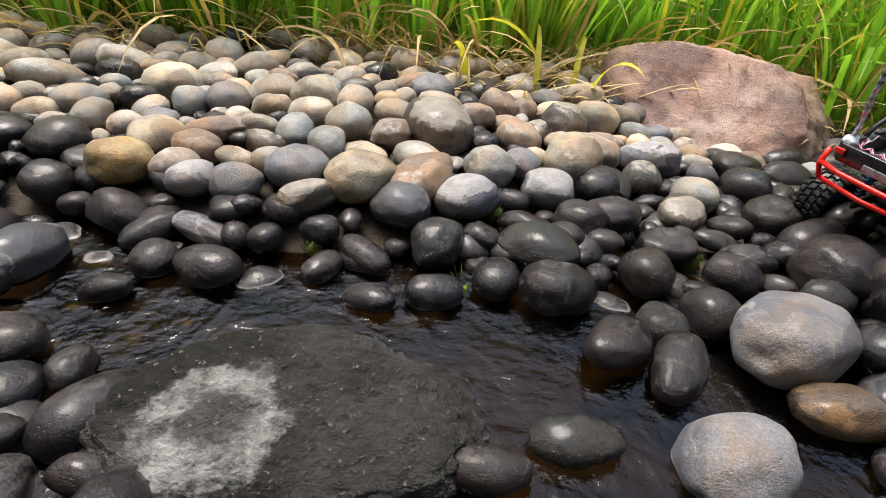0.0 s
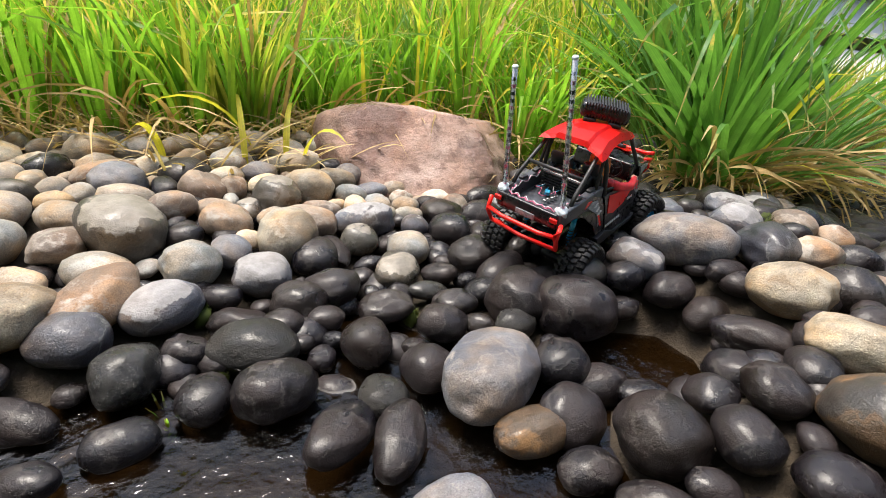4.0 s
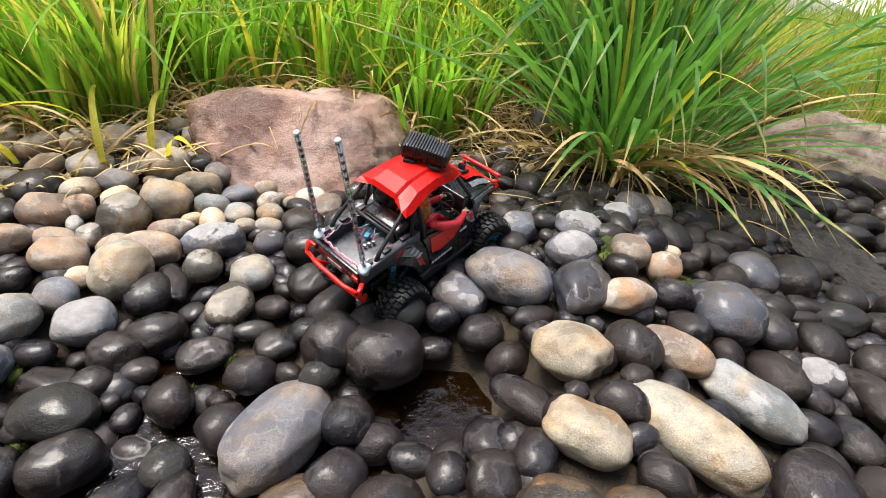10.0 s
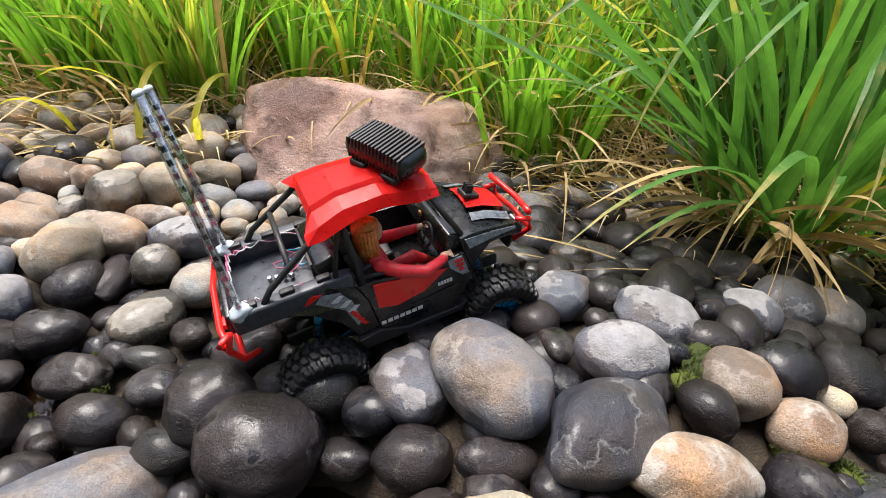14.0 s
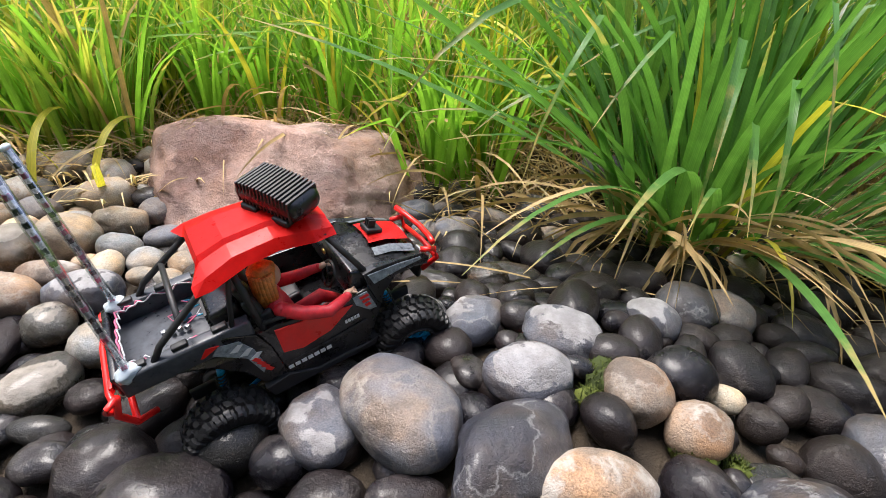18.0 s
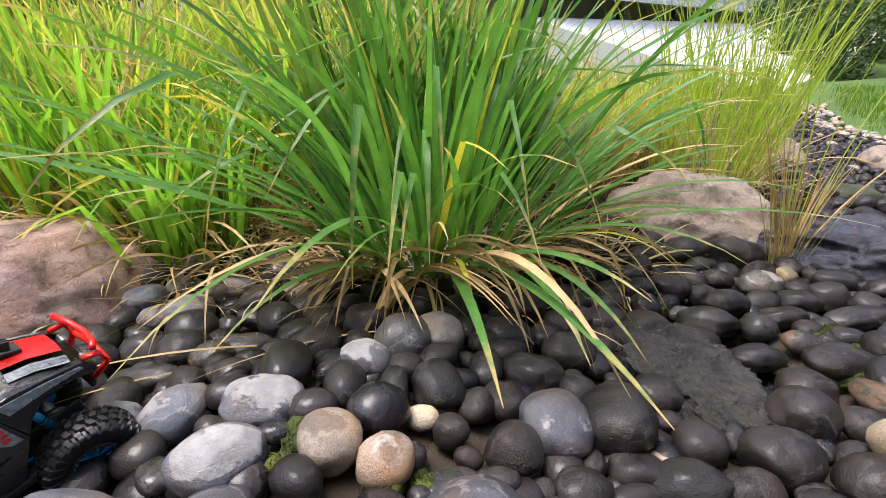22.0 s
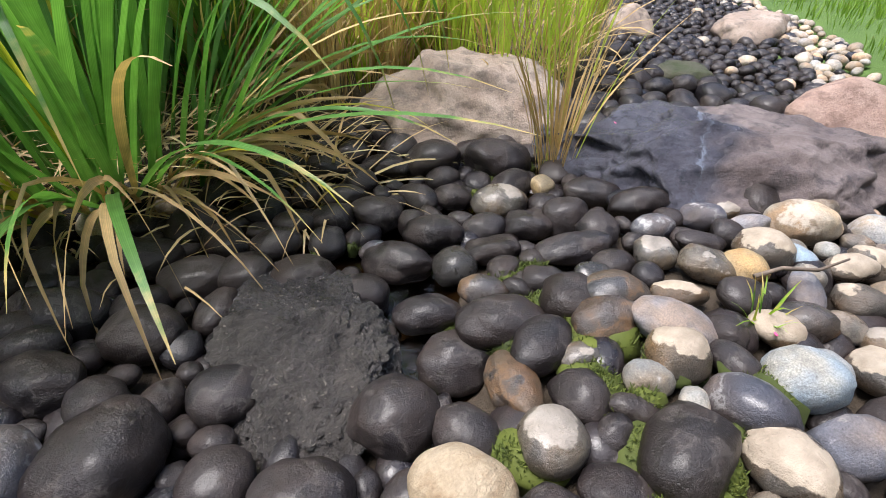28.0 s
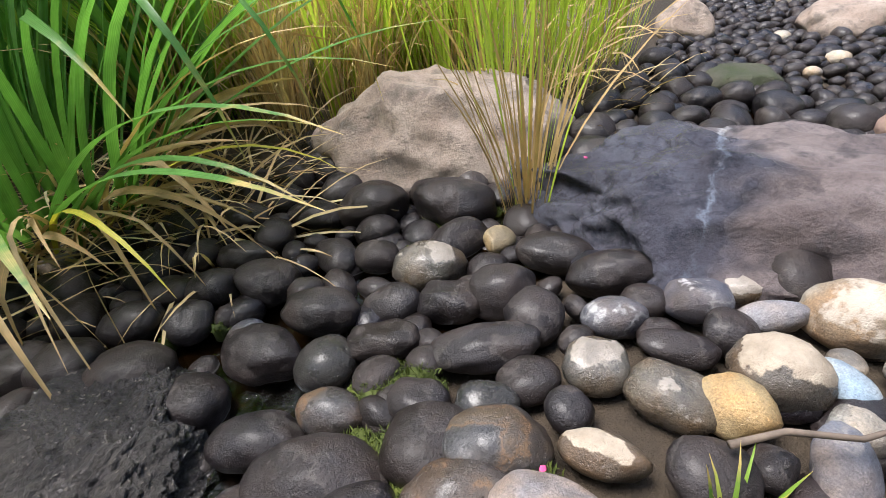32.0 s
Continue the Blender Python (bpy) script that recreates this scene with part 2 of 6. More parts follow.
FILL_MID = stone_mat("bank_stones_brown", MID, (0.1, 0.088, 0.075), (0.36, 0.33, 0.28), 0.66, rough=(0.2, 0.5), island=True)
STONE["PALE"] = stone_mat("bank_stone_mixed", PALE, (0.25, 0.2, 0.145), (0.5, 0.47, 0.42), 0.63)


def boulder_mat(name, a, bcol, stain, vein=None, wet=None, rough=0.7, ring=None, lumps=0.0, gloss=0.35):
    m, nt, b, n, lk = mat(name)
    tc = nt.nodes.new("ShaderNodeNewGeometry").outputs["Position"]
    n1, n2, n3 = noise_tex(nt, tc, 6, 7, 0.62), noise_tex(nt, tc, 19, 9, 0.72), noise_tex(nt, tc, 190, 4, 0.7)
    col = mix(nt, ramp(nt, n1, [(0.38, (0, 0, 0)), (0.62, (1, 1, 1))]), a, bcol)
    col = mix(nt, ramp(nt, n2, [(0.48, (0, 0, 0)), (0.62, (0.9, 0.9, 0.9))]), col, stain)
    col = mix(nt, 0.7, col, ramp(nt, n3, [(0.3, (0.75, 0.75, 0.75)), (0.7, (1.25, 1.25, 1.25))]), "MULTIPLY")
    rr = None
    if vein:
        dot = nt.nodes.new("ShaderNodeVectorMath")
        dot.operation = "DOT_PRODUCT"
        lk(tc, dot.inputs[0])
        dot.inputs[1].default_value = vein[0]
        away = math_node(nt, "ABSOLUTE", math_node(nt, "ADD", math_node(nt, "SUBTRACT", dot.outputs["Value"], vein[2]), math_node(nt, "MULTIPLY", math_node(nt, "SUBTRACT", n2, 0.5), 0.09)))
        col = mix(nt, mix(nt, 1.0, ramp(nt, n1, [(0.42, (0.1, 0.1, 0.1)), (0.55, (1, 1, 1))]), ramp(nt, away, [(0.0, (0.75, 0.75, 0.75)), (0.002, (0.5, 0.5, 0.5)), (0.006, (0, 0, 0))]), "MULTIPLY"), col, vein[1])
    if wet:
        wn_ = noise_tex(nt, tc, 3.2, 4)
        if vein:
            wn_ = math_node(nt, "SUBTRACT", math_node(nt, "MULTIPLY", wn_, 0.8), math_node(nt, "SUBTRACT", dot.outputs["Value"], vein[2] + 0.05))
        mask = ramp(nt, wn_, [(wet[0] - 0.04, (1, 1, 1)), (wet[0] + 0.05, (0, 0, 0))])
        col = mix(nt, mask, col, mix(nt, 1.0, col, wet[1], "MULTIPLY"))
        rr = mix(nt, mask, (rough,) * 3, (0.22, 0.22, 0.22))
        lk(rr, b.inputs["Roughness"])
    else:
        b.inputs["Roughness"].default_value = rough
    b.inputs["Specular IOR Level"].default_value = gloss
    if ring:
        ds = nt.nodes.new("ShaderNodeVectorMath")
        ds.operation = "DISTANCE"
        lk(tc, ds.inputs[0])
        ds.inputs[1].default_value = ring[0]
        d = math_node(nt, "ADD", ds.outputs["Value"], math_node(nt, "MULTIPLY", math_node(nt, "SUBTRACT", noise_tex(nt, tc, 30, 6, 0.7), 0.5), 0.11))
        lo, hi = ring[1]
        edge = ramp(nt, d, [(lo - 0.02, (0.15, 0.15, 0.15)), (lo, (1, 1, 1)), (hi, (0.7, 0.7, 0.7)), (hi + 0.012, (0, 0, 0))])
        col = mix(nt, mix(nt, 1.0, edge, ramp(nt, n2, [(0.4, (0.1, 0.1, 0.1)), (0.58, (1, 1, 1))]), "MULTIPLY"), col, ring[2])
    if lumps:
        col = mix(nt, ramp(nt, noise_tex(nt, tc, 150, 2, 0.5), [(0.66, (0, 0, 0)), (0.7, (0.55, 0.55, 0.55))]), col, (0.3, 0.27, 0.23))
    lk(col, b.inputs["Base Color"])
    if lumps:
        n1 = math_node(nt, "ADD", n1, math_node(nt, "MULTIPLY", noise_tex(nt, tc, 75, 5, 0.65), lumps))
    crust = noise_tex(nt, tc, 62, 8, 0.74)
    bump(nt, b, math_node(nt, "ADD", math_node(nt, "ADD", math_node(nt, "MULTIPLY", n3, 0.3), math_node(nt, "MULTIPLY", crust, 0.6)), math_node(nt, "ADD", math_node(nt, "MULTIPLY", n2, 0.6), math_node(nt, "MULTIPLY", n1, 1.6))), 0.8, 0.016)
    return m


PINK = boulder_mat("pink_granite", (0.42, 0.25, 0.185), (0.5, 0.37, 0.32), (0.23, 0.145, 0.115), None, (0.45, (0.55, 0.52, 0.54)))
REDROCK = boulder_mat("reddish_rock", (0.28, 0.18, 0.14), (0.36, 0.26, 0.21), (0.19, 0.125, 0.1))
TANROCK = boulder_mat("tan_rock", (0.30, 0.23, 0.18), (0.40, 0.33, 0.27), (0.17, 0.14, 0.115))
DARKROCK = boulder_mat("dark_grey_rock", (0.105, 0.082, 0.078), (0.19, 0.158, 0.15), (0.06, 0.05, 0.052), ((-0.58, 0.815, 0), (0.6, 0.57, 0.53), -1.105), (0.47, (0.42, 0.52, 0.7)), 0.55)
MUDROCK = boulder_mat("mud_rock", (0.055, 0.05, 0.046), (0.09, 0.08, 0.072), (0.034, 0.03, 0.028), None, (0.52, (0.75, 0.78, 0.85)), 0.42, lumps=2.0, gloss=0.6)
LICHENROCK = boulder_mat("lichen_rock", (0.032, 0.03, 0.027), (0.05, 0.046, 0.04), (0.022, 0.02, 0.018), None, (0.48, (0.6, 0.6, 0.62)), 0.42, ((-0.135, 0.435, 0.02), (0.046, 0.068), (0.42, 0.42, 0.4)), 1.6, 0.55)
BEIGE = boulder_mat("beige_stone", (0.36, 0.275, 0.17), (0.44, 0.36, 0.25), (0.25, 0.175, 0.1), rough=0.55)
MOSSROCK = boulder_mat("mossy_rock", (0.05, 0.06, 0.03), (0.09, 0.085, 0.06), (0.04, 0.055, 0.015))


def simple(name, col, rough=0.5, metal=0.0, vary=0.25, scale=60.0, coat=0.0, bumps=0.0):
    m, nt, b, n, lk = mat(name)
    tc = nt.nodes.new("ShaderNodeTexCoord").outputs["Object"]
    f = noise_tex(nt, tc, scale, 5, 0.65)
    c = mix(nt, 1.0, col, ramp(nt, f, [(0.3, (1 - vary,) * 3), (0.7, (1 + vary,) * 3)]), "MULTIPLY")
    lk(c, b.inputs["Base Color"])
    lk(ramp(nt, f, [(0.3, (max(0.02, rough - 0.12),) * 3), (0.7, (min(1, rough + 0.12),) * 3)]), b.inputs["Roughness"])
    b.inputs["Metallic"].default_value = metal
    b.inputs["Coat Weight"].default_value = coat
    if bumps:
        bump(nt, b, f, bumps, 0.001)
    return m


def leaf_mat(name, tones, tip, tip_from=0.8, trans=0.38, rough=0.45):
    """A blade: tone by leaf, lengthwise streaks, dry towards the tip."""
    m, nt, b, n, lk = mat(name)
    geo = nt.nodes.new("ShaderNodeNewGeometry")
    at = nt.nodes.new("ShaderNodeAttribute")
    at.attribute_name = "along"
    base = ramp(nt, geo.outputs["Random Per Island"], [(i / max(1, len(tones) - 1), c) for i, c in enumerate(tones)])
    nz = noise_tex(nt, geo.outputs["Position"], 22, 4)
    col = mix(nt, 0.7, base, ramp(nt, nz, [(0.3, (0.7, 0.72, 0.7)), (0.7, (1.25, 1.22, 1.2))]), "MULTIPLY")
    t = math_node(nt, "ADD", at.outputs["Fac"], math_node(nt, "MULTIPLY", math_node(nt, "SUBTRACT", nz, 0.5), 0.5))
    t = math_node(nt, "ADD", t, math_node(nt, "MULTIPLY", math_node(nt, "SUBTRACT", geo.outputs["Random Per Island"], 0.5), 0.25))
    col = mix(nt, ramp(nt, t, [(tip_from, (0, 0, 0)), (min(1.0, tip_from + 0.15), (0.9, 0.9, 0.9))]), col, tip)
    cross = nt.nodes.new("ShaderNodeAttribute")
    cross.attribute_name = "across"
    rib = math_node(nt, "SINE", math_node(nt, "MULTIPLY", cross.outputs["Fac"], 21.0))
    col = mix(nt, 0.75, col, ramp(nt, math_node(nt, "ADD", math_node(nt, "MULTIPLY", rib, 0.25), 0.5), [(0.2, (0.85, 0.87, 0.85)), (0.8, (1.12, 1.11, 1.1))]), "MULTIPLY")
    col = mix(nt, ramp(nt, math_node(nt, "ABSOLUTE", cross.outputs["Fac"]), [(0.0, (0.4, 0.4, 0.4)), (0.14, (0, 0, 0))]), col, mix(nt, 1.0, col, (1.5, 1.35, 1.5), "MULTIPLY"))
    lk(col, b.inputs["Base Color"])
    bump(nt, b, rib, 0.25, 0.0006)
    b.inputs["Roughness"].default_value = rough
    tr = nt.nodes.new("ShaderNodeBsdfTranslucent")
    lk(mix(nt, 1.0, col, (1.2, 1.25, 0.65), "MULTIPLY"), tr.inputs["Color"])
    ms = nt.nodes.new("ShaderNodeMixShader")
    ms.inputs[0].default_value = trans
    lk(b.outputs[0], ms.inputs[1])
    lk(tr.outputs[0], ms.inputs[2])
    lk(ms.outputs[0], nt.nodes["Material Output"].inputs[0])
    return m


IRIS = leaf_mat("iris_leaf", [(0.06, 0.18, 0.04), (0.17, 0.34, 0.075), (0.09, 0.24, 0.05), (0.4, 0.5, 0.11), (0.2, 0.36, 0.1), (0.045, 0.14, 0.03)], (0.6, 0.44, 0.17), 0.78, trans=0.42, rough=0.36)
LILY = leaf_mat("daylily_leaf", [(0.14, 0.32, 0.04), (0.35, 0.52, 0.06), (0.21, 0.42, 0.05), (0.58, 0.55, 0.13), (0.06, 0.2, 0.025), (0.45, 0.54, 0.08), (0.1, 0.28, 0.04)], (0.68, 0.5, 0.18), 0.82, trans=0.56)
REED = leaf_mat("reed", [(0.3, 0.5, 0.05), (0.46, 0.58, 0.09), (0.36, 0.52, 0.06), (0.62, 0.56, 0.17)], (0.56, 0.44, 0.2), 0.85, trans=0.5)
STRAW = leaf_mat("straw", [(0.66, 0.51, 0.26), (0.54, 0.38, 0.18), (0.72, 0.6, 0.35), (0.42, 0.27, 0.13)], (0.34, 0.22, 0.1), 0.85, 0.2, 0.65)
YELLOW = leaf_mat("yellowing_leaf", [(0.68, 0.58, 0.07), (0.48, 0.52, 0.05)], (0.5, 0.36, 0.12), 0.85)
TURF = leaf_mat("turf", [(0.16, 0.3, 0.035), (0.24, 0.38, 0.045), (0.13, 0.25, 0.03)], (0.3, 0.28, 0.08), 0.9)
BUSH = leaf_mat("bush_leaf", [(0.03, 0.07, 0.018), (0.05, 0.11, 0.025), (0.035, 0.085, 0.02)], (0.07, 0.13, 0.03), 1.0, 0.25)
MOSS = leaf_mat("moss", [(0.05, 0.075, 0.008), (0.085, 0.11, 0.011), (0.03, 0.046, 0.007)], (0.13, 0.155, 0.02), 0.9, 0.2, 0.8)
BARK = simple("bark", (0.12, 0.09, 0.065), 0.85, vary=0.45, scale=14, bumps=0.8)

# ground: mud in the bed, litter on the bank, lawn beyond
GROUND, nt, b, n, lk = mat("ground")
gp = nt.nodes.new("ShaderNodeNewGeometry").outputs["Position"]
xyz = nt.nodes.new("ShaderNodeSeparateXYZ")
lk(gp, xyz.inputs[0])
g1, g2, g3 = noise_tex(nt, gp, 3, 6), noise_tex(nt, gp, 30, 6, 0.7), noise_tex(nt, gp, 170, 4, 0.7)
mud = mix(nt, g2, (0.022, 0.016, 0.01), (0.08, 0.057, 0.033))
soil = mix(nt, g2, (0.05, 0.036, 0.018), (0.16, 0.12, 0.055))
lawn = mix(nt, g1, (0.05, 0.11, 0.015), (0.1, 0.175, 0.028))
lawn = mix(nt, 0.8, lawn, ramp(nt, g3, [(0.3, (0.5, 0.5, 0.5)), (0.7, (1.5, 1.5, 1.4))]), "MULTIPLY")
yy = math_node(nt, "ADD", math_node(nt, "SUBTRACT", xyz.outputs[1], math_node(nt, "MULTIPLY", math_node(nt, "MAXIMUM", math_node(nt, "SUBTRACT", xyz.outputs[0], 3.4), 0.0), 0.62)), math_node(nt, "MULTIPLY", g1, 0.4))
col = mix(nt, ramp(nt, math_node(nt, "MULTIPLY", yy, 0.2), [(0.36, (0, 0, 0)), (0.42, (1, 1, 1))]), mud, soil)
col = mix(nt, ramp(nt, math_node(nt, "MULTIPLY", yy, 0.2), [(0.62, (0, 0, 0)), (0.8, (1, 1, 1))]), col, lawn)
slope = math_node(nt, "SUBTRACT", math_node(nt, "MULTIPLY", math_node(nt, "SUBTRACT", xyz.outputs[0], 2.98), 0.9), xyz.outputs[1])
near_side = math_node(nt, "MAXIMUM", math_node(nt, "MINIMUM", slope, math_node(nt, "MULTIPLY", math_node(nt, "SUBTRACT", xyz.outputs[0], 4.25), 4.0)), math_node(nt, "MAXIMUM", math_node(nt, "SUBTRACT", math_node(nt, "SUBTRACT", math_node(nt, "MULTIPLY", g1, 0.5), 0.5), xyz.outputs[1]), math_node(nt, "SUBTRACT", math_node(nt, "SUBTRACT", math_node(nt, "MULTIPLY", g1, 0.6), 2.3), xyz.outputs[0])))
col = mix(nt, ramp(nt, math_node(nt, "ADD", near_side, math_node(nt, "MULTIPLY", g2, 0.15)), [(0.06, (0, 0, 0)), (0.2, (1, 1, 1))]), col, lawn)
lk(col, b.inputs["Base Color"])
b.inputs["Roughness"].default_value = 0.75
bump(nt, b, math_node(nt, "ADD", g3, g2), 0.9, 0.01)

# shallow brown water: clear straight down, bright sky at a slant
WATER, nt, b, n, lk = mat("water")
gp = nt.nodes.new("ShaderNodeNewGeometry").outputs["Position"]
tr = nt.nodes.new("ShaderNodeBsdfTransparent")
tr.inputs[0].default_value = (0.4, 0.31, 0.19, 1)
gl = nt.nodes.new("ShaderNodeBsdfGlossy")
gl.inputs["Roughness"].default_value = 0.03
fr = nt.nodes.new("ShaderNodeFresnel")
fr.inputs[0].default_value = 1.5
bp = nt.nodes.new("ShaderNodeBump")
bp.inputs["Strength"].default_value, bp.inputs["Distance"].default_value = 0.6, 0.012
lk(noise_tex(nt, gp, 24, 4), bp.inputs["Height"])
lk(bp.outputs[0], gl.inputs["Normal"])
ms = nt.nodes.new("ShaderNodeMixShader")
lk(fr.outputs[0], ms.inputs[0])
lk(tr.outputs[0], ms.inputs[1])
lk(gl.outputs[0], ms.inputs[2])
lk(ms.outputs[0], nt.nodes["Material Output"].inputs[0])

RED = simple("red_plastic", (0.84, 0.014, 0.01), 0.36, vary=0.1)
# the load bed's grey-blue sky reflection is put into this base colour
SKYGREY = simple("sky_tinted_plastic", (0.06, 0.066, 0.078), 0.36, vary=0.35, scale=90)
BLACK = simple("black_plastic", (0.012, 0.012, 0.014), 0.3, vary=0.3, coat=0.2)
SATIN = simple("satin_black", (0.022, 0.022, 0.024), 0.5, vary=0.3)
GREY = simple("grey_decal", (0.27, 0.3, 0.33), 0.35, vary=0.45, scale=120)
RUBBER = simple("tyre_rubber", (0.013, 0.013, 0.014), 0.5, vary=0.5, scale=45, bumps=0.4)
BLUE = simple("blue_anodised", (0.02, 0.42, 0.85), 0.35, 0.15, vary=0.2)
STEEL = simple("steel", (0.5, 0.5, 0.5), 0.3, 0.9, vary=0.2)
WHITE = simple("white_print", (0.75, 0.75, 0.75), 0.5, vary=0.08)
GLUE = simple("white_glue", (0.55, 0.62, 0.66), 0.35, vary=0.15)
LEDSTRIP = simple("led_strip", (0.5, 0.5, 0.52), 0.4, vary=0.6, scale=300)
PINKWIRE = simple("pink_wire", (0.55, 0.12, 0.22), 0.5)
BLUEPLUG = simple("blue_plug", (0.03, 0.3, 0.5), 0.4)
BRASS = simple("brass", (0.6, 0.4, 0.12), 0.35, 0.9)
HAIR = simple("orange_doll_hair", (0.66, 0.22, 0.045), 0.5, vary=0.45, scale=120, bumps=0.5)
SUIT = simple("red_doll_suit", (0.66, 0.028, 0.04), 0.5, vary=0.25, scale=90, bumps=0.3)
SKIN = simple("pale_doll_plastic", (0.6, 0.38, 0.26), 0.45, vary=0.06)
STUCCO = simple("stucco", (0.72, 0.66, 0.55), 0.9, vary=0.08, scale=3)
WHITEWALL = simple("white_wall_paint", (0.86, 0.84, 0.79), 0.85, vary=0.06, scale=2)
ROOFING = simple("roofing", (0.06, 0.05, 0.045), 0.8, vary=0.3, scale=4)
PANE = simple("dark_window", (0.03, 0.035, 0.04), 0.1, vary=0.2, scale=1)
PETAL = simple("pink_petal", (0.6, 0.08, 0.22), 0.6)
TWIGWOOD = simple("twig_wood", (0.13, 0.1, 0.075), 0.8, vary=0.4)
CLEAR, nt, b, n, lk = mat("clear_tube")
tr = nt.nodes.new("ShaderNodeBsdfTransparent")
tr.inputs[0].default_value = (0.86, 0.9, 0.93, 1)
gl = nt.nodes.new("ShaderNodeBsdfGlossy")
gl.inputs["Roughness"].default_value = 0.12
ms = nt.nodes.new("ShaderNodeMixShader")
ms.inputs[0].default_value = 0.38
lk(tr.outputs[0], ms.inputs[1])
lk(gl.outputs[0], ms.inputs[2])
lk(ms.outputs[0], nt.nodes["Material Output"].inputs[0])


# ---- mesh helpers ----
def mesh_of(name, bm, materials, smooth=True):
    me = bpy.data.meshes.new(name)
    bm.to_mesh(me)
    bm.free()
    for x in materials if isinstance(materials, (list, tuple)) else [materials]:
        me.materials.append(x)
    me.polygons.foreach_set("use_smooth", [smooth] * len(me.polygons))
    return me


def part(name, bm, material, parent, label="", smooth=True):
    """One mesh object under a thing or under a part of it."""
    ob = new(name, bm if isinstance(bm, bpy.types.Mesh) else mesh_of(name, bm, material, smooth))
    ob.parent = parent
    return tagged(ob, label)


def empty(name, m, label, category, group="", kind=""):
    ob = new(name)
    ob.empty_display_size = 0.05
    ob.matrix_world = m
    return tagged(ob, label, category, group, kind)


def face_all(bm, vs, rings, n, closed=True):
    for i in range(rings - 1):
        for j in range(n if closed else n - 1):
            k = (j + 1) % n
            bm.faces.new((vs[i * n + j], vs[i * n + k], vs[(i + 1) * n + k], vs[(i + 1) * n + j]))


def box(bm, c, s, turn=None, bevel=0.0):
    """A box of size s at c, with bevelled edges."""
    r = bmesh.ops.create_cube(bm, size=1)["verts"]
    bmesh.ops.scale(bm, vec=s, verts=r)
    if bevel:
        es = list({e for v in r for e in v.link_edges})
        out = bmesh.ops.bevel(bm, geom=es, offset=bevel, segments=2, affect="EDGES", profile=0.6)
        r = list({v for f in out["faces"] for v in f.verts} | {v for v in r if v.is_valid})
    if turn:
        bmesh.ops.rotate(bm, cent=(0, 0, 0), matrix=Euler([radians(a) for a in turn]).to_matrix(), verts=r)
    bmesh.ops.translate(bm, vec=c, verts=r)
    return bm


def tube(bm, pts, r, n=8):
    """A round bar along a line of points; r is one radius or one for each point."""
    pts = [Vector(p) for p in pts]
    vs = []
    for i, p in enumerate(pts):
        d = (pts[min(i + 1, len(pts) - 1)] - pts[max(i - 1, 0)]).normalized()
        u = d.cross((0, 0, 1) if abs(d.z) < 0.9 else (1, 0, 0)).normalized()
        w = d.cross(u)
        ri = r[i] if isinstance(r, (list, tuple)) else r
        vs += [bm.verts.new(p + ri * (math.cos(2 * math.pi * k / n) * u + math.sin(2 * math.pi * k / n) * w)) for k in range(n)]
    face_all(bm, vs, len(pts), n)
    bm.faces.new(vs[:n][::-1])
    bm.faces.new(vs[-n:])
    return bm


def prism(bm, outline, y0, y1, bevel=0.0):
    """An outline in x and z, drawn out from y0 to y1."""
    a = [bm.verts.new((x, y0, z)) for x, z in outline]
    c = [bm.verts.new((x, y1, z)) for x, z in outline]
    k = len(a)
    f0, f1 = bm.faces.new(a), bm.faces.new(c[::-1])
    for i in range(k):
        j = (i + 1) % k
        bm.faces.new((a[j], a[i], c[i], c[j]))
    bmesh.ops.recalc_face_normals(bm, faces=bm.faces[:])
    if bevel:
        bmesh.ops.bevel(bm, geom=list(set(f0.edges) | set(f1.edges)), offset=bevel, segments=2, affect="EDGES", profile=0.6)
    return bm


def lathe(bm, profile, n, axis="y", caps=True):
    """A profile of (along, radius) turned round the axis."""
    vs = []
    for h, r in profile:
        for k in range(n):
            a = 2 * math.pi * k / n
            vs.append(bm.verts.new((r * math.cos(a), h, r * math.sin(a)) if axis == "y" else (r * math.cos(a), r * math.sin(a), h)))
    face_all(bm, vs, len(profile), n)
    if caps:
        bm.faces.new(vs[:n][::-1])
        bm.faces.new(vs[-n:])
    bmesh.ops.recalc_face_normals(bm, faces=bm.faces[:])
    return bm


def blob(bm, c, s, turn=(0, 0, 0), sub=2, rough=0.0, seed=0.0):
    vs = bmesh.ops.create_icosphere(bm, subdivisions=sub, radius=1)["verts"]
    m = Matrix.LocRotScale(c, Euler([radians(a) for a in turn]), s)
    for v in vs:
        p = v.co * (1 + rough * noise.noise(v.co * 1.7 + Vector((seed, 2 * seed, 0))))
        v.co = m @ p
    return vs


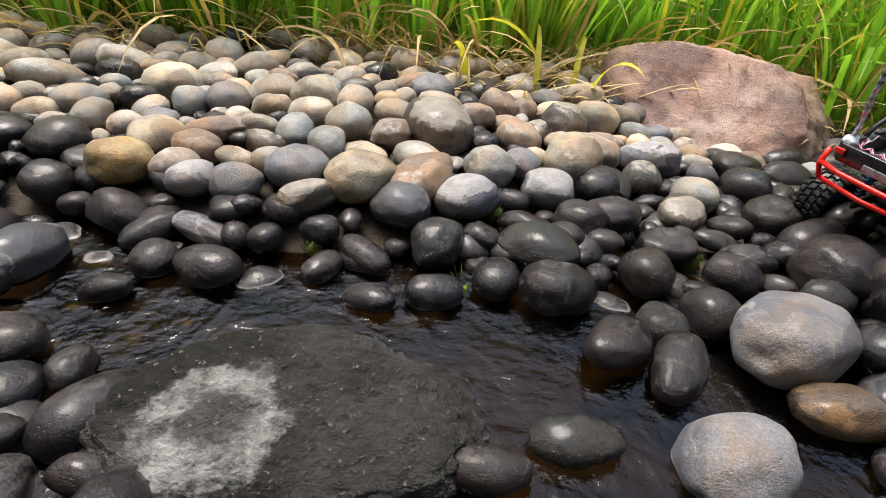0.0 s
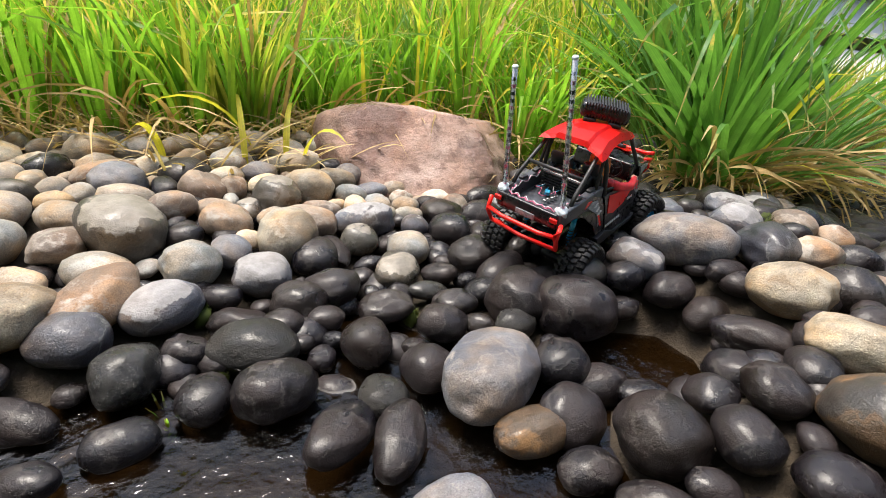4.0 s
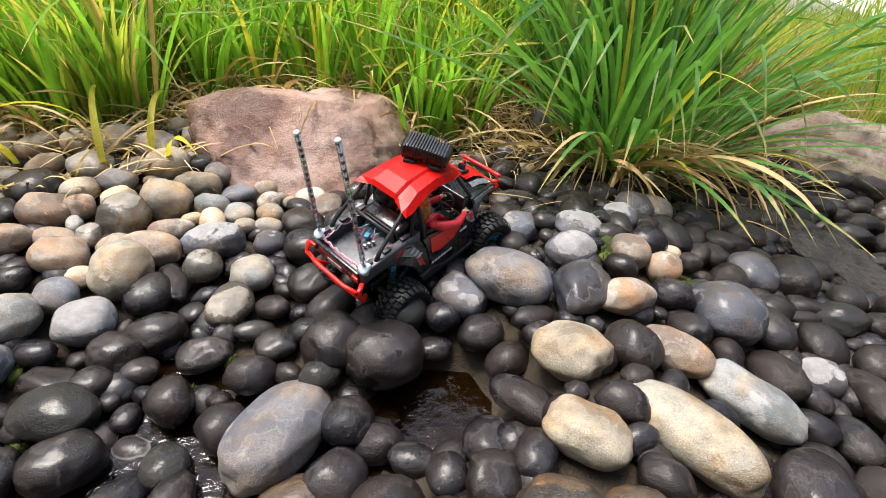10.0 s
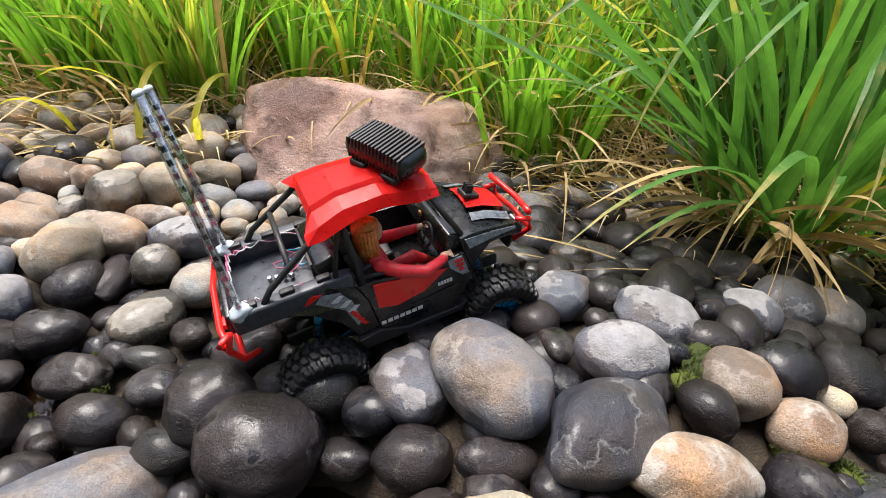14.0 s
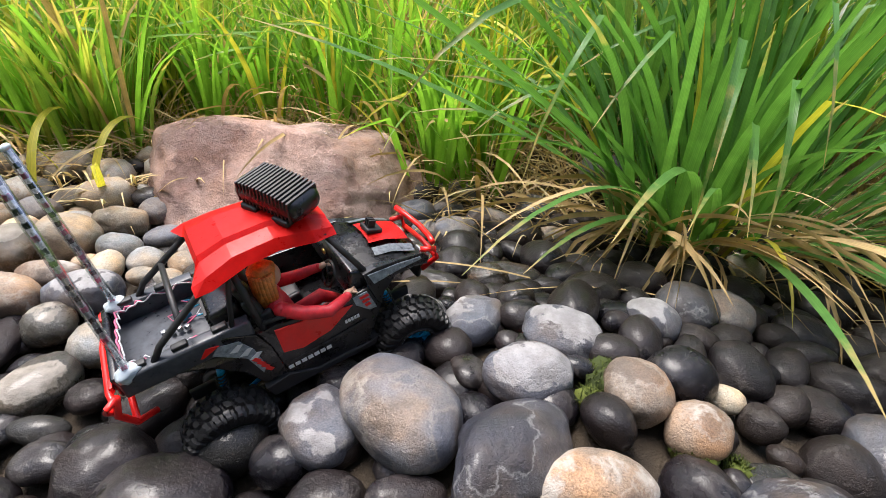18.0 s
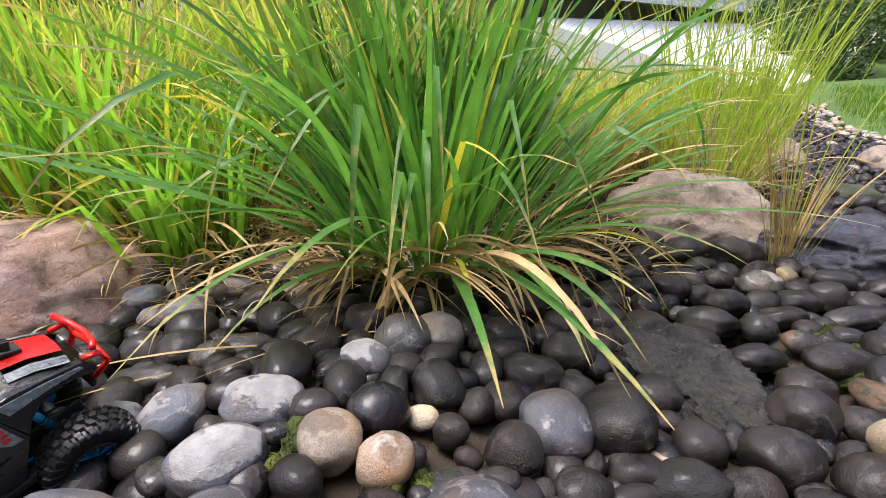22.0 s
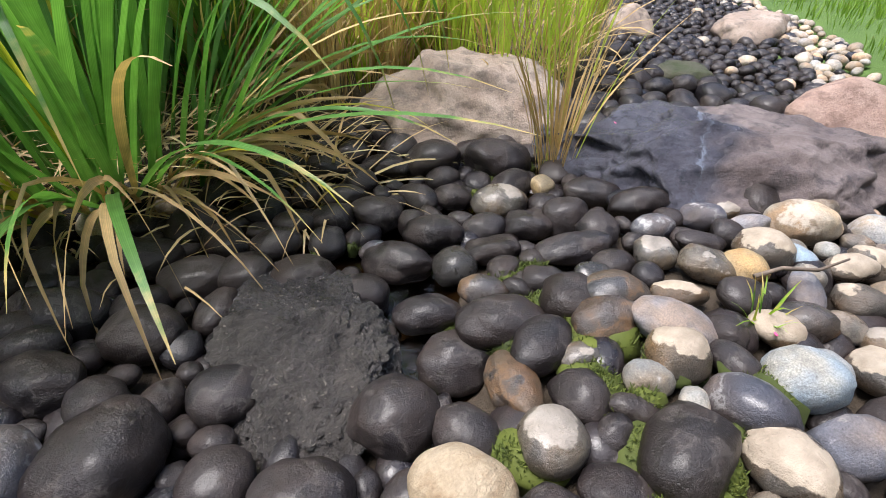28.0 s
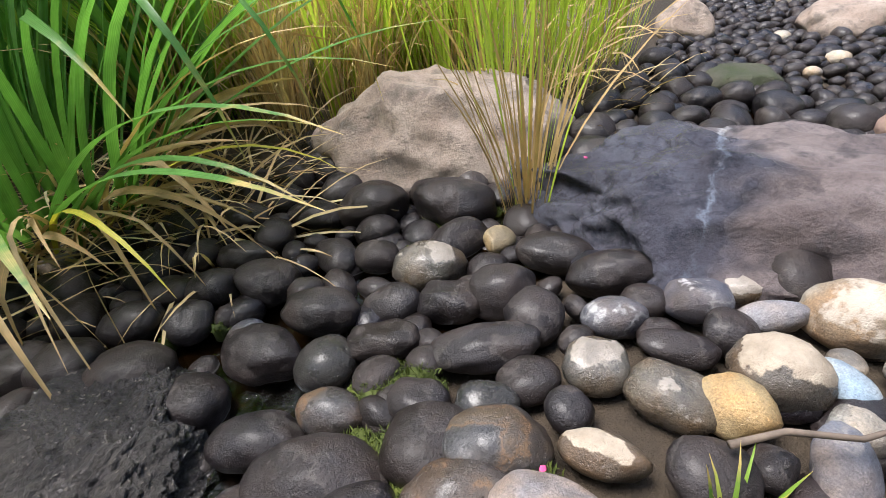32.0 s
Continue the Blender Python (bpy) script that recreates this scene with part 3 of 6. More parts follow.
def blade(bm, base, az, length, width, lean, bend, rise=1.6, kink=0.0, twist=0.0, segs=9, fold=0.22):
    """A strap leaf: it leaves the ground leaning by `lean` degrees towards azimuth az, arches by `bend` more, and may be kinked."""
    lay = bm.verts.layers.float.get("along") or bm.verts.layers.float.new("along")
    wide = bm.verts.layers.float.get("across") or bm.verts.layers.float.new("across")
    a = radians(az)
    p = Vector(base)
    prev = None
    for i in range(segs + 1):
        s = i / segs
        th = radians(lean + bend * s ** rise + (kink if s > 0.62 else 0))
        d = Vector((math.cos(a) * math.sin(th), math.sin(a) * math.sin(th), math.cos(th)))
        side = Vector((-math.sin(a), math.cos(a), 0))
        nrm = d.cross(side)
        tw = radians(twist * s)
        side = side * math.cos(tw) + nrm * math.sin(tw)
        nrm = d.cross(side)
        w = width * 0.5 * (0.55 + 0.45 * min(1, 3.5 * s)) * max(0.04, 1 - s ** 3.2)
        ring = [bm.verts.new(p + side * w), bm.verts.new(p - nrm * (w * fold)), bm.verts.new(p - side * w)]
        for v, u in zip(ring, (1.0, 0.0, -1.0)):
            v[lay], v[wide] = s, u
        if prev:
            bm.faces.new((prev[0], prev[1], ring[1], ring[0]))
            bm.faces.new((prev[1], prev[2], ring[2], ring[1]))
        prev = ring
        p = p + d * (length / segs)


# ---- lie of the land ----
def hump(x, y, cx, cy, h, s):
    return h * math.exp(-((x - cx) ** 2 + (y - cy) ** 2) / (2 * s * s))


def step(v, w):
    return 1 / (1 + math.exp(max(-40, min(40, -v / w))))


def hollow(x, y, cx, cy, rx, ry):
    return math.exp(-(((x - cx) / rx) ** 2 + ((y - cy) / ry) ** 2) ** 2)


def bed(x, y):
    """Height of the stream bed: a cobble bank at one side, two heaps, and hollows that hold water."""
    z = hump(x, y, 1.3, 0.95, 0.128, 0.28) + hump(x, y, 1.0, 0.48, 0.106, 0.2) + hump(x, y, 0.8, 1.22, 0.025, 0.22) + hump(x, y, 1.55, 1.15, 0.026, 0.22)
    z += hump(x, y, 2.5, 0.44, 0.062, 0.2) + hump(x, y, 2.1, 0.45, 0.064, 0.14) + hump(x, y, 2.9, 0.62, 0.051, 0.28) - hump(x, y, 2.8, 1.1, 0.036, 0.2)
    shore = 0.86 + 0.62 * max(0, x + 0.2)
    z += (0.05 * step(y - shore, 0.05) + 0.05 * step(y - shore - 0.28, 0.09)) * step(0.6 - x, 0.1) * step(far_bank(x) + 0.2 - y, 0.06)
    pools = hollow(x, y, 0.2, 0.62, 0.5, 0.24) + 1.6 * hollow(x, y, 0.88, 0.74, 0.15, 0.13) + hollow(x, y, 2.3, 0.79, 0.1, 0.1) + hollow(x, y, 2.38, 0.98, 0.1, 0.1) + hollow(x, y, -0.5, 0.62, 0.35, 0.2)
    return z - 0.075 * min(1.6, pools)


BANK_X = (-3.0, -1.2, -0.98, -0.64, -0.28, 0.0, 0.22, 0.5, 1.07, 1.34, 1.66, 1.9, 2.15, 2.45, 2.7, 2.96, 3.35, 3.75, 4.2, 4.95, 5.6, 9.0)
BANK_Y = (1.35, 1.57, 1.62, 1.84, 1.84, 1.76, 1.77, 1.95, 1.85, 2.0, 1.7, 1.55, 1.45, 1.6, 1.75, 1.8, 1.5, 1.56, 1.9, 2.43, 2.68, 4.4)


def far_bank(x):
    """Where the grassy bank begins, as y at x."""
    return float(np.interp(x, BANK_X, BANK_Y))


def near_bank(x):
    """Where the ground on the near side begins."""
    return float(np.interp(x, (3.3, 3.75, 4.3, 4.7, 5.13, 5.56, 6.5, 9.0), (-0.35, 0.45, 0.72, 1.0, 1.4, 2.05, 2.7, 4.0)))


def ground_height(x, y):
    z = bed(x, y) if -3 < x < 4 and -1 < y < 2.6 else 0.0
    rise = 0.12 * step(y - far_bank(x) - 0.12, 0.07) + 0.1 * step(near_bank(x) - y, 0.1)
    swell = min(1.0, max(0.0, (math.hypot(x - 1.5, y - 1) - 4) / 8))
    return z + rise + swell * (0.12 * math.sin(0.21 * x + 1) * math.cos(0.17 * y)) - 0.02 + 0.012 * noise.noise((x * 4, y * 4, 0))


# ---- the single stones of the bed, stretch by stretch: x, y, half length, half width, turn, kind ----
SINGLE = []
SINGLE += [
    (-0.901, 1.282, 0.038, 0.031, 89, "V"), (-0.842, 1.409, 0.069, 0.041, 6, "P"), (-0.772, 1.199, 0.045, 0.042, 89, "D"), (-0.706, 1.066, 0.042, 0.036, 179, "T"),
    (-0.670, 1.387, 0.045, 0.033, 15, "T"), (-0.656, 1.113, 0.038, 0.037, 89, "G"), (-0.647, 0.966, 0.033, 0.029, 179, "D"), (-0.646, 1.208, 0.055, 0.046, 90, "V"),
    (-0.613, 0.598, 0.053, 0.042, 9, "D"), (-0.612, 0.922, 0.065, 0.054, 89, "Y"), (-0.605, 0.677, 0.085, 0.052, 99, "E"), (-0.570, 1.250, 0.053, 0.051, 89, "G"),
    (-0.567, 1.670, 0.048, 0.037, 179, "G"), (-0.537, 1.467, 0.047, 0.041, 152, "T"), (-0.512, 1.108, 0.087, 0.032, 24, "T"), (-0.509, 1.014, 0.051, 0.041, 179, "T"),
    (-0.506, 0.935, 0.047, 0.041, 179, "T"), (-0.480, 0.800, 0.052, 0.034, 61, "D"), (-0.463, 0.506, 0.051, 0.041, 42, "D"),
]
SINGLE += [
    (-0.460, 1.249, 0.051, 0.046, 179, "P"), (-0.458, 0.904, 0.045, 0.042, 89, "W"), (-0.455, 1.621, 0.038, 0.029, 179, "T"), (-0.434, 0.638, 0.039, 0.025, 9, "D"),
    (-0.415, 0.993, 0.042, 0.029, 179, "P"), (-0.414, 0.722, 0.039, 0.035, 89, "D"), (-0.391, 1.066, 0.046, 0.036, 179, "K"), (-0.385, 0.438, 0.043, 0.037, 99, "D"),
    (-0.384, 1.334, 0.065, 0.059, 144, "P"), (-0.384, 0.816, 0.066, 0.027, 169, "E"), (-0.373, 0.912, 0.054, 0.044, 160, "G"), (-0.358, 1.144, 0.052, 0.039, 89, "V"),
    (-0.355, 0.490, 0.037, 0.027, 105, "D"), (-0.346, 0.384, 0.031, 0.024, 9, "D"), (-0.323, 0.721, 0.054, 0.040, 179, "D"), (-0.317, 1.466, 0.054, 0.042, 179, "K"),
    (-0.277, 0.317, 0.047, 0.037, 99, "D"), (-0.274, 0.970, 0.066, 0.053, 164, "G"), (-0.271, 0.813, 0.031, 0.030, 89, "D"),
]
SINGLE += [
    (-0.262, 1.089, 0.054, 0.046, 95, "V"), (-0.229, 0.902, 0.067, 0.037, 42, "K"), (-0.210, 1.397, 0.037, 0.035, 161, "P"), (-0.169, 1.599, 0.083, 0.045, 179, "T"),
    (-0.156, 0.777, 0.039, 0.027, 71, "D"), (-0.152, 0.976, 0.072, 0.060, 40, "P"), (-0.149, 1.195, 0.061, 0.040, 64, "T"), (-0.115, 1.516, 0.066, 0.058, 2, "G"),
    (-0.099, 0.826, 0.053, 0.030, 154, "D"), (-0.062, 0.938, 0.056, 0.050, 154, "E"), (-0.056, 0.716, 0.044, 0.026, 161, "D"), (-0.052, 1.243, 0.100, 0.076, 122, "K"),
    (-0.048, 1.019, 0.083, 0.054, 64, "T"), (0.018, 0.876, 0.059, 0.053, 64, "M"), (0.021, 1.367, 0.055, 0.045, 2, "T"), (0.037, 0.753, 0.045, 0.034, 22, "D"),
    (0.053, 1.008, 0.066, 0.052, 29, "W"), (0.078, 1.475, 0.060, 0.056, 92, "T"), (0.083, 1.128, 0.065, 0.056, 64, "V"),
]
SINGLE += [
    (0.094, 0.925, 0.038, 0.033, 161, "D"), (0.114, 1.369, 0.055, 0.033, 154, "T"), (0.129, 0.815, 0.049, 0.039, 84, "D"), (0.140, 1.304, 0.057, 0.056, 92, "T"),
    (0.143, 1.490, 0.043, 0.040, 92, "T"), (0.146, 0.466, 0.051, 0.029, 9, "D"), (0.151, 1.184, 0.048, 0.040, 92, "G"), (0.174, 0.979, 0.060, 0.037, 154, "D"),
    (0.179, 1.372, 0.039, 0.033, 92, "K"), (0.198, 0.907, 0.075, 0.052, 154, "M"), (0.205, 1.620, 0.053, 0.037, 2, "G"), (0.212, 1.105, 0.057, 0.054, 92, "W"),
    (0.228, 0.807, 0.060, 0.053, 22, "D"), (0.240, 0.520, 0.055, 0.030, 9, "M"), (0.245, 1.434, 0.073, 0.061, 92, "K"), (0.245, 0.959, 0.038, 0.037, 154, "D"),
    (0.266, 1.232, 0.069, 0.067, 92, "P"), (0.277, 1.019, 0.056, 0.048, 161, "D"), (0.315, 0.701, 0.070, 0.042, 55, "D"),
]
SINGLE += [
    (0.316, 1.307, 0.064, 0.051, 173, "T"), (0.319, 1.169, 0.052, 0.050, 92, "D"), (0.321, 0.974, 0.034, 0.028, 2, "D"), (0.334, 1.501, 0.064, 0.063, 92, "P"),
    (0.340, 1.062, 0.064, 0.050, 10, "D"), (0.352, 1.391, 0.059, 0.034, 16, "T"), (0.365, 1.210, 0.067, 0.029, 100, "D"), (0.380, 0.885, 0.054, 0.048, 92, "D"),
    (0.381, 0.756, 0.044, 0.039, 71, "M"), (0.390, 0.674, 0.070, 0.037, 67, "D"), (0.408, 1.591, 0.062, 0.044, 2, "P"), (0.408, 0.528, 0.069, 0.052, 25, "G"),
    (0.424, 1.247, 0.048, 0.045, 92, "K"), (0.436, 0.978, 0.058, 0.038, 2, "D"), (0.443, 1.492, 0.048, 0.041, 2, "V"), (0.451, 1.327, 0.081, 0.055, 168, "W"),
    (0.462, 1.659, 0.044, 0.043, 92, "G"), (0.470, 0.811, 0.052, 0.048, 64, "D"), (0.484, 1.107, 0.069, 0.046, 62, "K"),
]
SINGLE += [
    (0.510, 1.458, 0.043, 0.035, 2, "V"), (0.512, 1.562, 0.055, 0.034, 2, "G"), (0.525, 0.903, 0.053, 0.043, 2, "D"), (0.533, 1.023, 0.043, 0.024, 2, "M"),
    (0.536, 1.204, 0.054, 0.050, 92, "V"), (0.565, 0.768, 0.128, 0.074, 51, "G"), (0.574, 0.639, 0.059, 0.040, 8, "B"), (0.575, 0.962, 0.045, 0.032, 2, "D"),
    (0.584, 1.321, 0.051, 0.039, 61, "W"), (0.592, 1.529, 0.044, 0.033, 76, "T"), (0.619, 0.557, 0.043, 0.034, 161, "D"), (0.638, 0.982, 0.040, 0.032, 166, "D"),
    (0.645, 0.648, 0.057, 0.049, 30, "D"), (0.652, 0.861, 0.044, 0.035, 2, "M"), (0.669, 1.125, 0.060, 0.050, 21, "D"), (0.674, 1.378, 0.059, 0.055, 166, "D"),
    (0.682, 0.922, 0.070, 0.063, 60, "D"), (0.686, 0.744, 0.048, 0.048, 154, "D"), (0.712, 0.546, 0.064, 0.064, 64, "D"),
]
SINGLE += [
    (0.729, 0.696, 0.048, 0.041, 154, "D"), (0.754, 1.488, 0.072, 0.040, 58, "T"), (0.774, 0.649, 0.044, 0.032, 154, "D"), (0.778, 0.864, 0.084, 0.073, 2, "D"),
    (0.783, 0.488, 0.048, 0.044, 64, "D"), (0.791, 1.122, 0.084, 0.057, 59, "D"), (0.817, 0.401, 0.047, 0.039, 161, "D"), (0.817, 1.221, 0.070, 0.055, 25, "K"),
    (0.841, 0.951, 0.054, 0.050, 92, "M"), (0.861, 1.449, 0.036, 0.030, 166, "L"), (0.866, 0.527, 0.047, 0.042, 64, "D"), (0.867, 1.027, 0.038, 0.028, 166, "D"),
    (0.869, 1.283, 0.070, 0.056, 61, "D"), (0.888, 0.869, 0.040, 0.030, 2, "D"), (0.912, 1.093, 0.041, 0.041, 76, "D"), (0.919, 0.909, 0.039, 0.038, 2, "D"),
    (0.921, 1.499, 0.044, 0.037, 61, "W"), (0.927, 0.415, 0.088, 0.065, 103, "B"), (0.970, 0.942, 0.062, 0.053, 125, "W"),
]
SINGLE += [
    (0.980, 0.849, 0.055, 0.043, 2, "D"), (0.986, 1.257, 0.065, 0.046, 61, "D"), (0.989, 0.651, 0.075, 0.039, 118, "D"), (0.991, 1.118, 0.047, 0.042, 166, "D"),
    (1.025, 0.536, 0.073, 0.051, 133, "P"), (1.030, 0.412, 0.051, 0.042, 154, "B"), (1.036, 1.502, 0.053, 0.051, 61, "D"), (1.076, 0.935, 0.106, 0.074, 120, "G"),
    (1.079, 0.816, 0.050, 0.028, 2, "D"), (1.092, 0.696, 0.080, 0.062, 154, "P"), (1.111, 1.158, 0.055, 0.053, 154, "W"), (1.113, 0.270, 0.068, 0.043, 167, "V"),
    (1.122, 1.779, 0.058, 0.050, 17, "G"), (1.142, 1.349, 0.072, 0.032, 154, "D"), (1.150, 1.676, 0.045, 0.035, 151, "G"), (1.201, 0.501, 0.130, 0.057, 107, "P"),
    (1.202, 1.136, 0.068, 0.046, 58, "W"), (1.208, 0.849, 0.105, 0.061, 42, "E"), (1.210, 1.424, 0.058, 0.052, 2, "D"),
]
SINGLE += [
    (1.222, 1.815, 0.051, 0.044, 2, "G"), (1.227, 1.654, 0.064, 0.051, 2, "G"), (1.247, 1.919, 0.080, 0.054, 2, "G"), (1.255, 0.967, 0.064, 0.049, 2, "W"),
    (1.264, 1.337, 0.048, 0.041, 132, "B"), (1.290, 0.802, 0.079, 0.046, 2, "T"), (1.292, 1.214, 0.037, 0.036, 2, "D"), (1.316, 0.660, 0.071, 0.045, 140, "T"),
    (1.317, 1.365, 0.068, 0.035, 169, "B"), (1.329, 1.056, 0.062, 0.048, 167, "W"), (1.337, 1.742, 0.073, 0.054, 166, "G"), (1.367, 0.368, 0.079, 0.068, 64, "D"),
    (1.398, 0.936, 0.051, 0.046, 86, "T"), (1.417, 0.544, 0.106, 0.055, 122, "V"), (1.438, 1.352, 0.046, 0.040, 2, "D"), (1.462, 0.883, 0.046, 0.044, 2, "T"),
    (1.479, 1.782, 0.063, 0.056, 2, "E"), (1.483, 1.644, 0.054, 0.033, 2, "T"), (1.489, 0.973, 0.050, 0.048, 2, "D"),
]
SINGLE += [
    (1.512, 1.351, 0.055, 0.051, 2, "D"), (1.520, 1.128, 0.049, 0.045, 92, "W"), (1.524, 0.732, 0.083, 0.074, 69, "E"), (1.540, 0.825, 0.051, 0.025, 2, "M"),
    (1.584, 0.914, 0.033, 0.029, 92, "D"), (1.585, 1.314, 0.060, 0.057, 2, "D"), (1.609, 0.814, 0.034, 0.023, 151, "D"), (1.615, 1.014, 0.053, 0.046, 92, "D"),
    (1.626, 1.198, 0.066, 0.058, 46, "E"), (1.651, 0.565, 0.044, 0.043, 154, "W"), (1.659, 0.960, 0.036, 0.032, 46, "D"), (1.665, 0.853, 0.050, 0.046, 61, "D"),
    (1.706, 1.865, 0.078, 0.077, 64, "G"), (1.713, 1.209, 0.066, 0.056, 92, "G"), (1.724, 0.489, 0.086, 0.043, 64, "D"), (1.725, 0.964, 0.053, 0.042, 61, "D"),
    (1.747, 1.061, 0.045, 0.034, 61, "D"), (1.755, 1.378, 0.054, 0.052, 92, "D"), (1.767, 0.871, 0.068, 0.063, 71, "E"),
]
SINGLE += [
    (1.803, 0.724, 0.049, 0.023, 166, "D"), (1.804, 1.161, 0.038, 0.036, 151, "D"), (1.821, 1.106, 0.052, 0.038, 166, "D"), (1.828, 1.017, 0.071, 0.045, 126, "D"),
    (1.847, 0.757, 0.053, 0.037, 151, "D"), (1.868, 1.160, 0.063, 0.048, 151, "D"), (1.880, 0.844, 0.076, 0.072, 64, "D"), (1.886, 0.692, 0.066, 0.049, 136, "M"),
    (1.931, 0.569, 0.036, 0.022, 136, "K"), (1.960, 1.052, 0.063, 0.051, 151, "D"), (1.962, 0.641, 0.046, 0.041, 151, "D"), (1.987, 0.746, 0.046, 0.046, 151, "D"),
    (2.000, 1.269, 0.062, 0.046, 166, "D"), (2.002, 1.004, 0.035, 0.031, 62, "D"), (2.013, 0.563, 0.045, 0.032, 125, "D"), (2.057, 0.654, 0.059, 0.056, 151, "D"),
    (2.060, 1.158, 0.065, 0.046, 166, "D"), (2.095, 0.545, 0.055, 0.049, 129, "D"), (2.137, 1.122, 0.057, 0.047, 151, "D"),
]
SINGLE += [
    (2.177, 0.272, 0.049, 0.027, 136, "G"), (2.200, 0.698, 0.061, 0.061, 61, "D"), (2.242, 0.362, 0.061, 0.025, 53, "G"), (2.295, 0.281, 0.075, 0.047, 58, "K"),
    (2.297, 0.971, 0.051, 0.047, 152, "D"), (2.304, 1.440, 0.072, 0.049, 62, "D"), (2.308, 1.140, 0.044, 0.038, 62, "D"), (2.330, 0.542, 0.047, 0.044, 46, "K"),
    (2.334, 0.386, 0.041, 0.030, 123, "C"), (2.344, 0.751, 0.068, 0.055, 165, "D"), (2.355, 0.639, 0.067, 0.035, 69, "B"), (2.369, 0.867, 0.062, 0.040, 151, "D"),
    (2.384, 1.090, 0.033, 0.021, 152, "E"), (2.392, 0.310, 0.042, 0.029, 136, "C"), (2.396, 1.021, 0.077, 0.048, 124, "D"), (2.415, 1.281, 0.056, 0.036, 146, "D"),
    (2.428, 0.741, 0.077, 0.048, 151, "D"), (2.435, 0.664, 0.061, 0.043, 21, "D"), (2.437, 1.172, 0.058, 0.049, 151, "D"),
]
SINGLE += [
    (2.440, 1.437, 0.056, 0.041, 152, "D"), (2.462, 0.614, 0.036, 0.017, 151, "K"), (2.463, 0.833, 0.049, 0.032, 137, "B"), (2.479, 0.287, 0.044, 0.041, 136, "K"),
    (2.481, 0.939, 0.045, 0.044, 151, "M"), (2.491, 1.112, 0.034, 0.034, 152, "D"), (2.494, 0.529, 0.039, 0.026, 146, "V"), (2.502, 1.049, 0.063, 0.047, 151, "D"),
    (2.516, 0.367, 0.055, 0.041, 71, "C"), (2.540, 0.710, 0.051, 0.047, 46, "D"), (2.540, 0.638, 0.059, 0.042, 158, "B"), (2.547, 0.428, 0.054, 0.039, 94, "E"),
    (2.553, 0.528, 0.048, 0.042, 159, "C"), (2.561, 0.788, 0.043, 0.032, 136, "D"), (2.564, 0.930, 0.061, 0.036, 151, "D"), (2.576, 1.359, 0.066, 0.039, 136, "D"),
    (2.600, 0.572, 0.062, 0.041, 122, "G"), (2.601, 0.669, 0.057, 0.044, 152, "B"), (2.614, 0.328, 0.050, 0.041, 136, "G"),
]
SINGLE += [
    (2.624, 0.729, 0.037, 0.029, 152, "M"), (2.636, 1.161, 0.047, 0.040, 136, "D"), (2.649, 0.517, 0.036, 0.029, 56, "D"), (2.650, 0.408, 0.053, 0.047, 115, "L"),
    (2.669, 1.245, 0.046, 0.040, 151, "D"), (2.672, 0.819, 0.075, 0.036, 151, "D"), (2.683, 0.611, 0.046, 0.025, 123, "C"), (2.690, 1.320, 0.077, 0.065, 151, "D"),
    (2.691, 0.959, 0.058, 0.043, 136, "D"), (2.705, 0.402, 0.031, 0.030, 146, "V"), (2.706, 1.065, 0.069, 0.052, 151, "K"), (2.722, 0.478, 0.040, 0.030, 136, "C"),
    (2.748, 0.542, 0.040, 0.036, 146, "D"), (2.761, 0.706, 0.043, 0.039, 46, "K"), (2.765, 0.923, 0.057, 0.049, 151, "D"), (2.779, 0.461, 0.046, 0.034, 118, "B"),
    (2.784, 0.353, 0.050, 0.041, 84, "C"), (2.795, 0.627, 0.052, 0.038, 121, "K"), (2.834, 0.585, 0.042, 0.036, 108, "Y"),
]
SINGLE += [
    (2.839, 1.234, 0.088, 0.066, 151, "D"), (2.842, 0.762, 0.046, 0.033, 146, "E"), (2.853, 0.365, 0.042, 0.035, 136, "K"), (2.857, 1.081, 0.033, 0.033, 61, "Y"),
    (2.859, 0.677, 0.047, 0.025, 139, "D"), (2.861, 0.493, 0.049, 0.029, 36, "G"), (2.896, 0.959, 0.071, 0.042, 136, "D"), (2.909, 0.589, 0.052, 0.047, 106, "C"),
    (2.913, 0.851, 0.067, 0.044, 151, "D"), (2.926, 0.435, 0.044, 0.039, 146, "C"), (2.954, 0.732, 0.047, 0.039, 136, "W"), (2.960, 0.553, 0.036, 0.026, 82, "L"),
    (3.003, 0.658, 0.047, 0.018, 146, "G"), (3.015, 0.719, 0.039, 0.025, 125, "K"), (3.018, 0.484, 0.046, 0.031, 146, "C"), (3.066, 0.464, 0.049, 0.037, 136, "C"),
    (3.077, 0.596, 0.068, 0.052, 111, "P"), (3.100, 0.414, 0.039, 0.034, 56, "G"), (3.190, 0.503, 0.046, 0.045, 46, "V"),
]
SINGLE += [
    (3.270, 0.538, 0.030, 0.029, 56, "T"), (3.290, 0.480, 0.033, 0.028, 56, "G"),
]


# ---- ground, one sheet to the horizon ----
def axis_steps(lo, hi, fine, far):
    pts = list(np.arange(lo, hi, fine))
    d, left, right = fine, lo, hi
    while right < far:
        d *= 1.22
        left, right = left - d, right + d
        pts = [left] + pts + [right]
    return pts


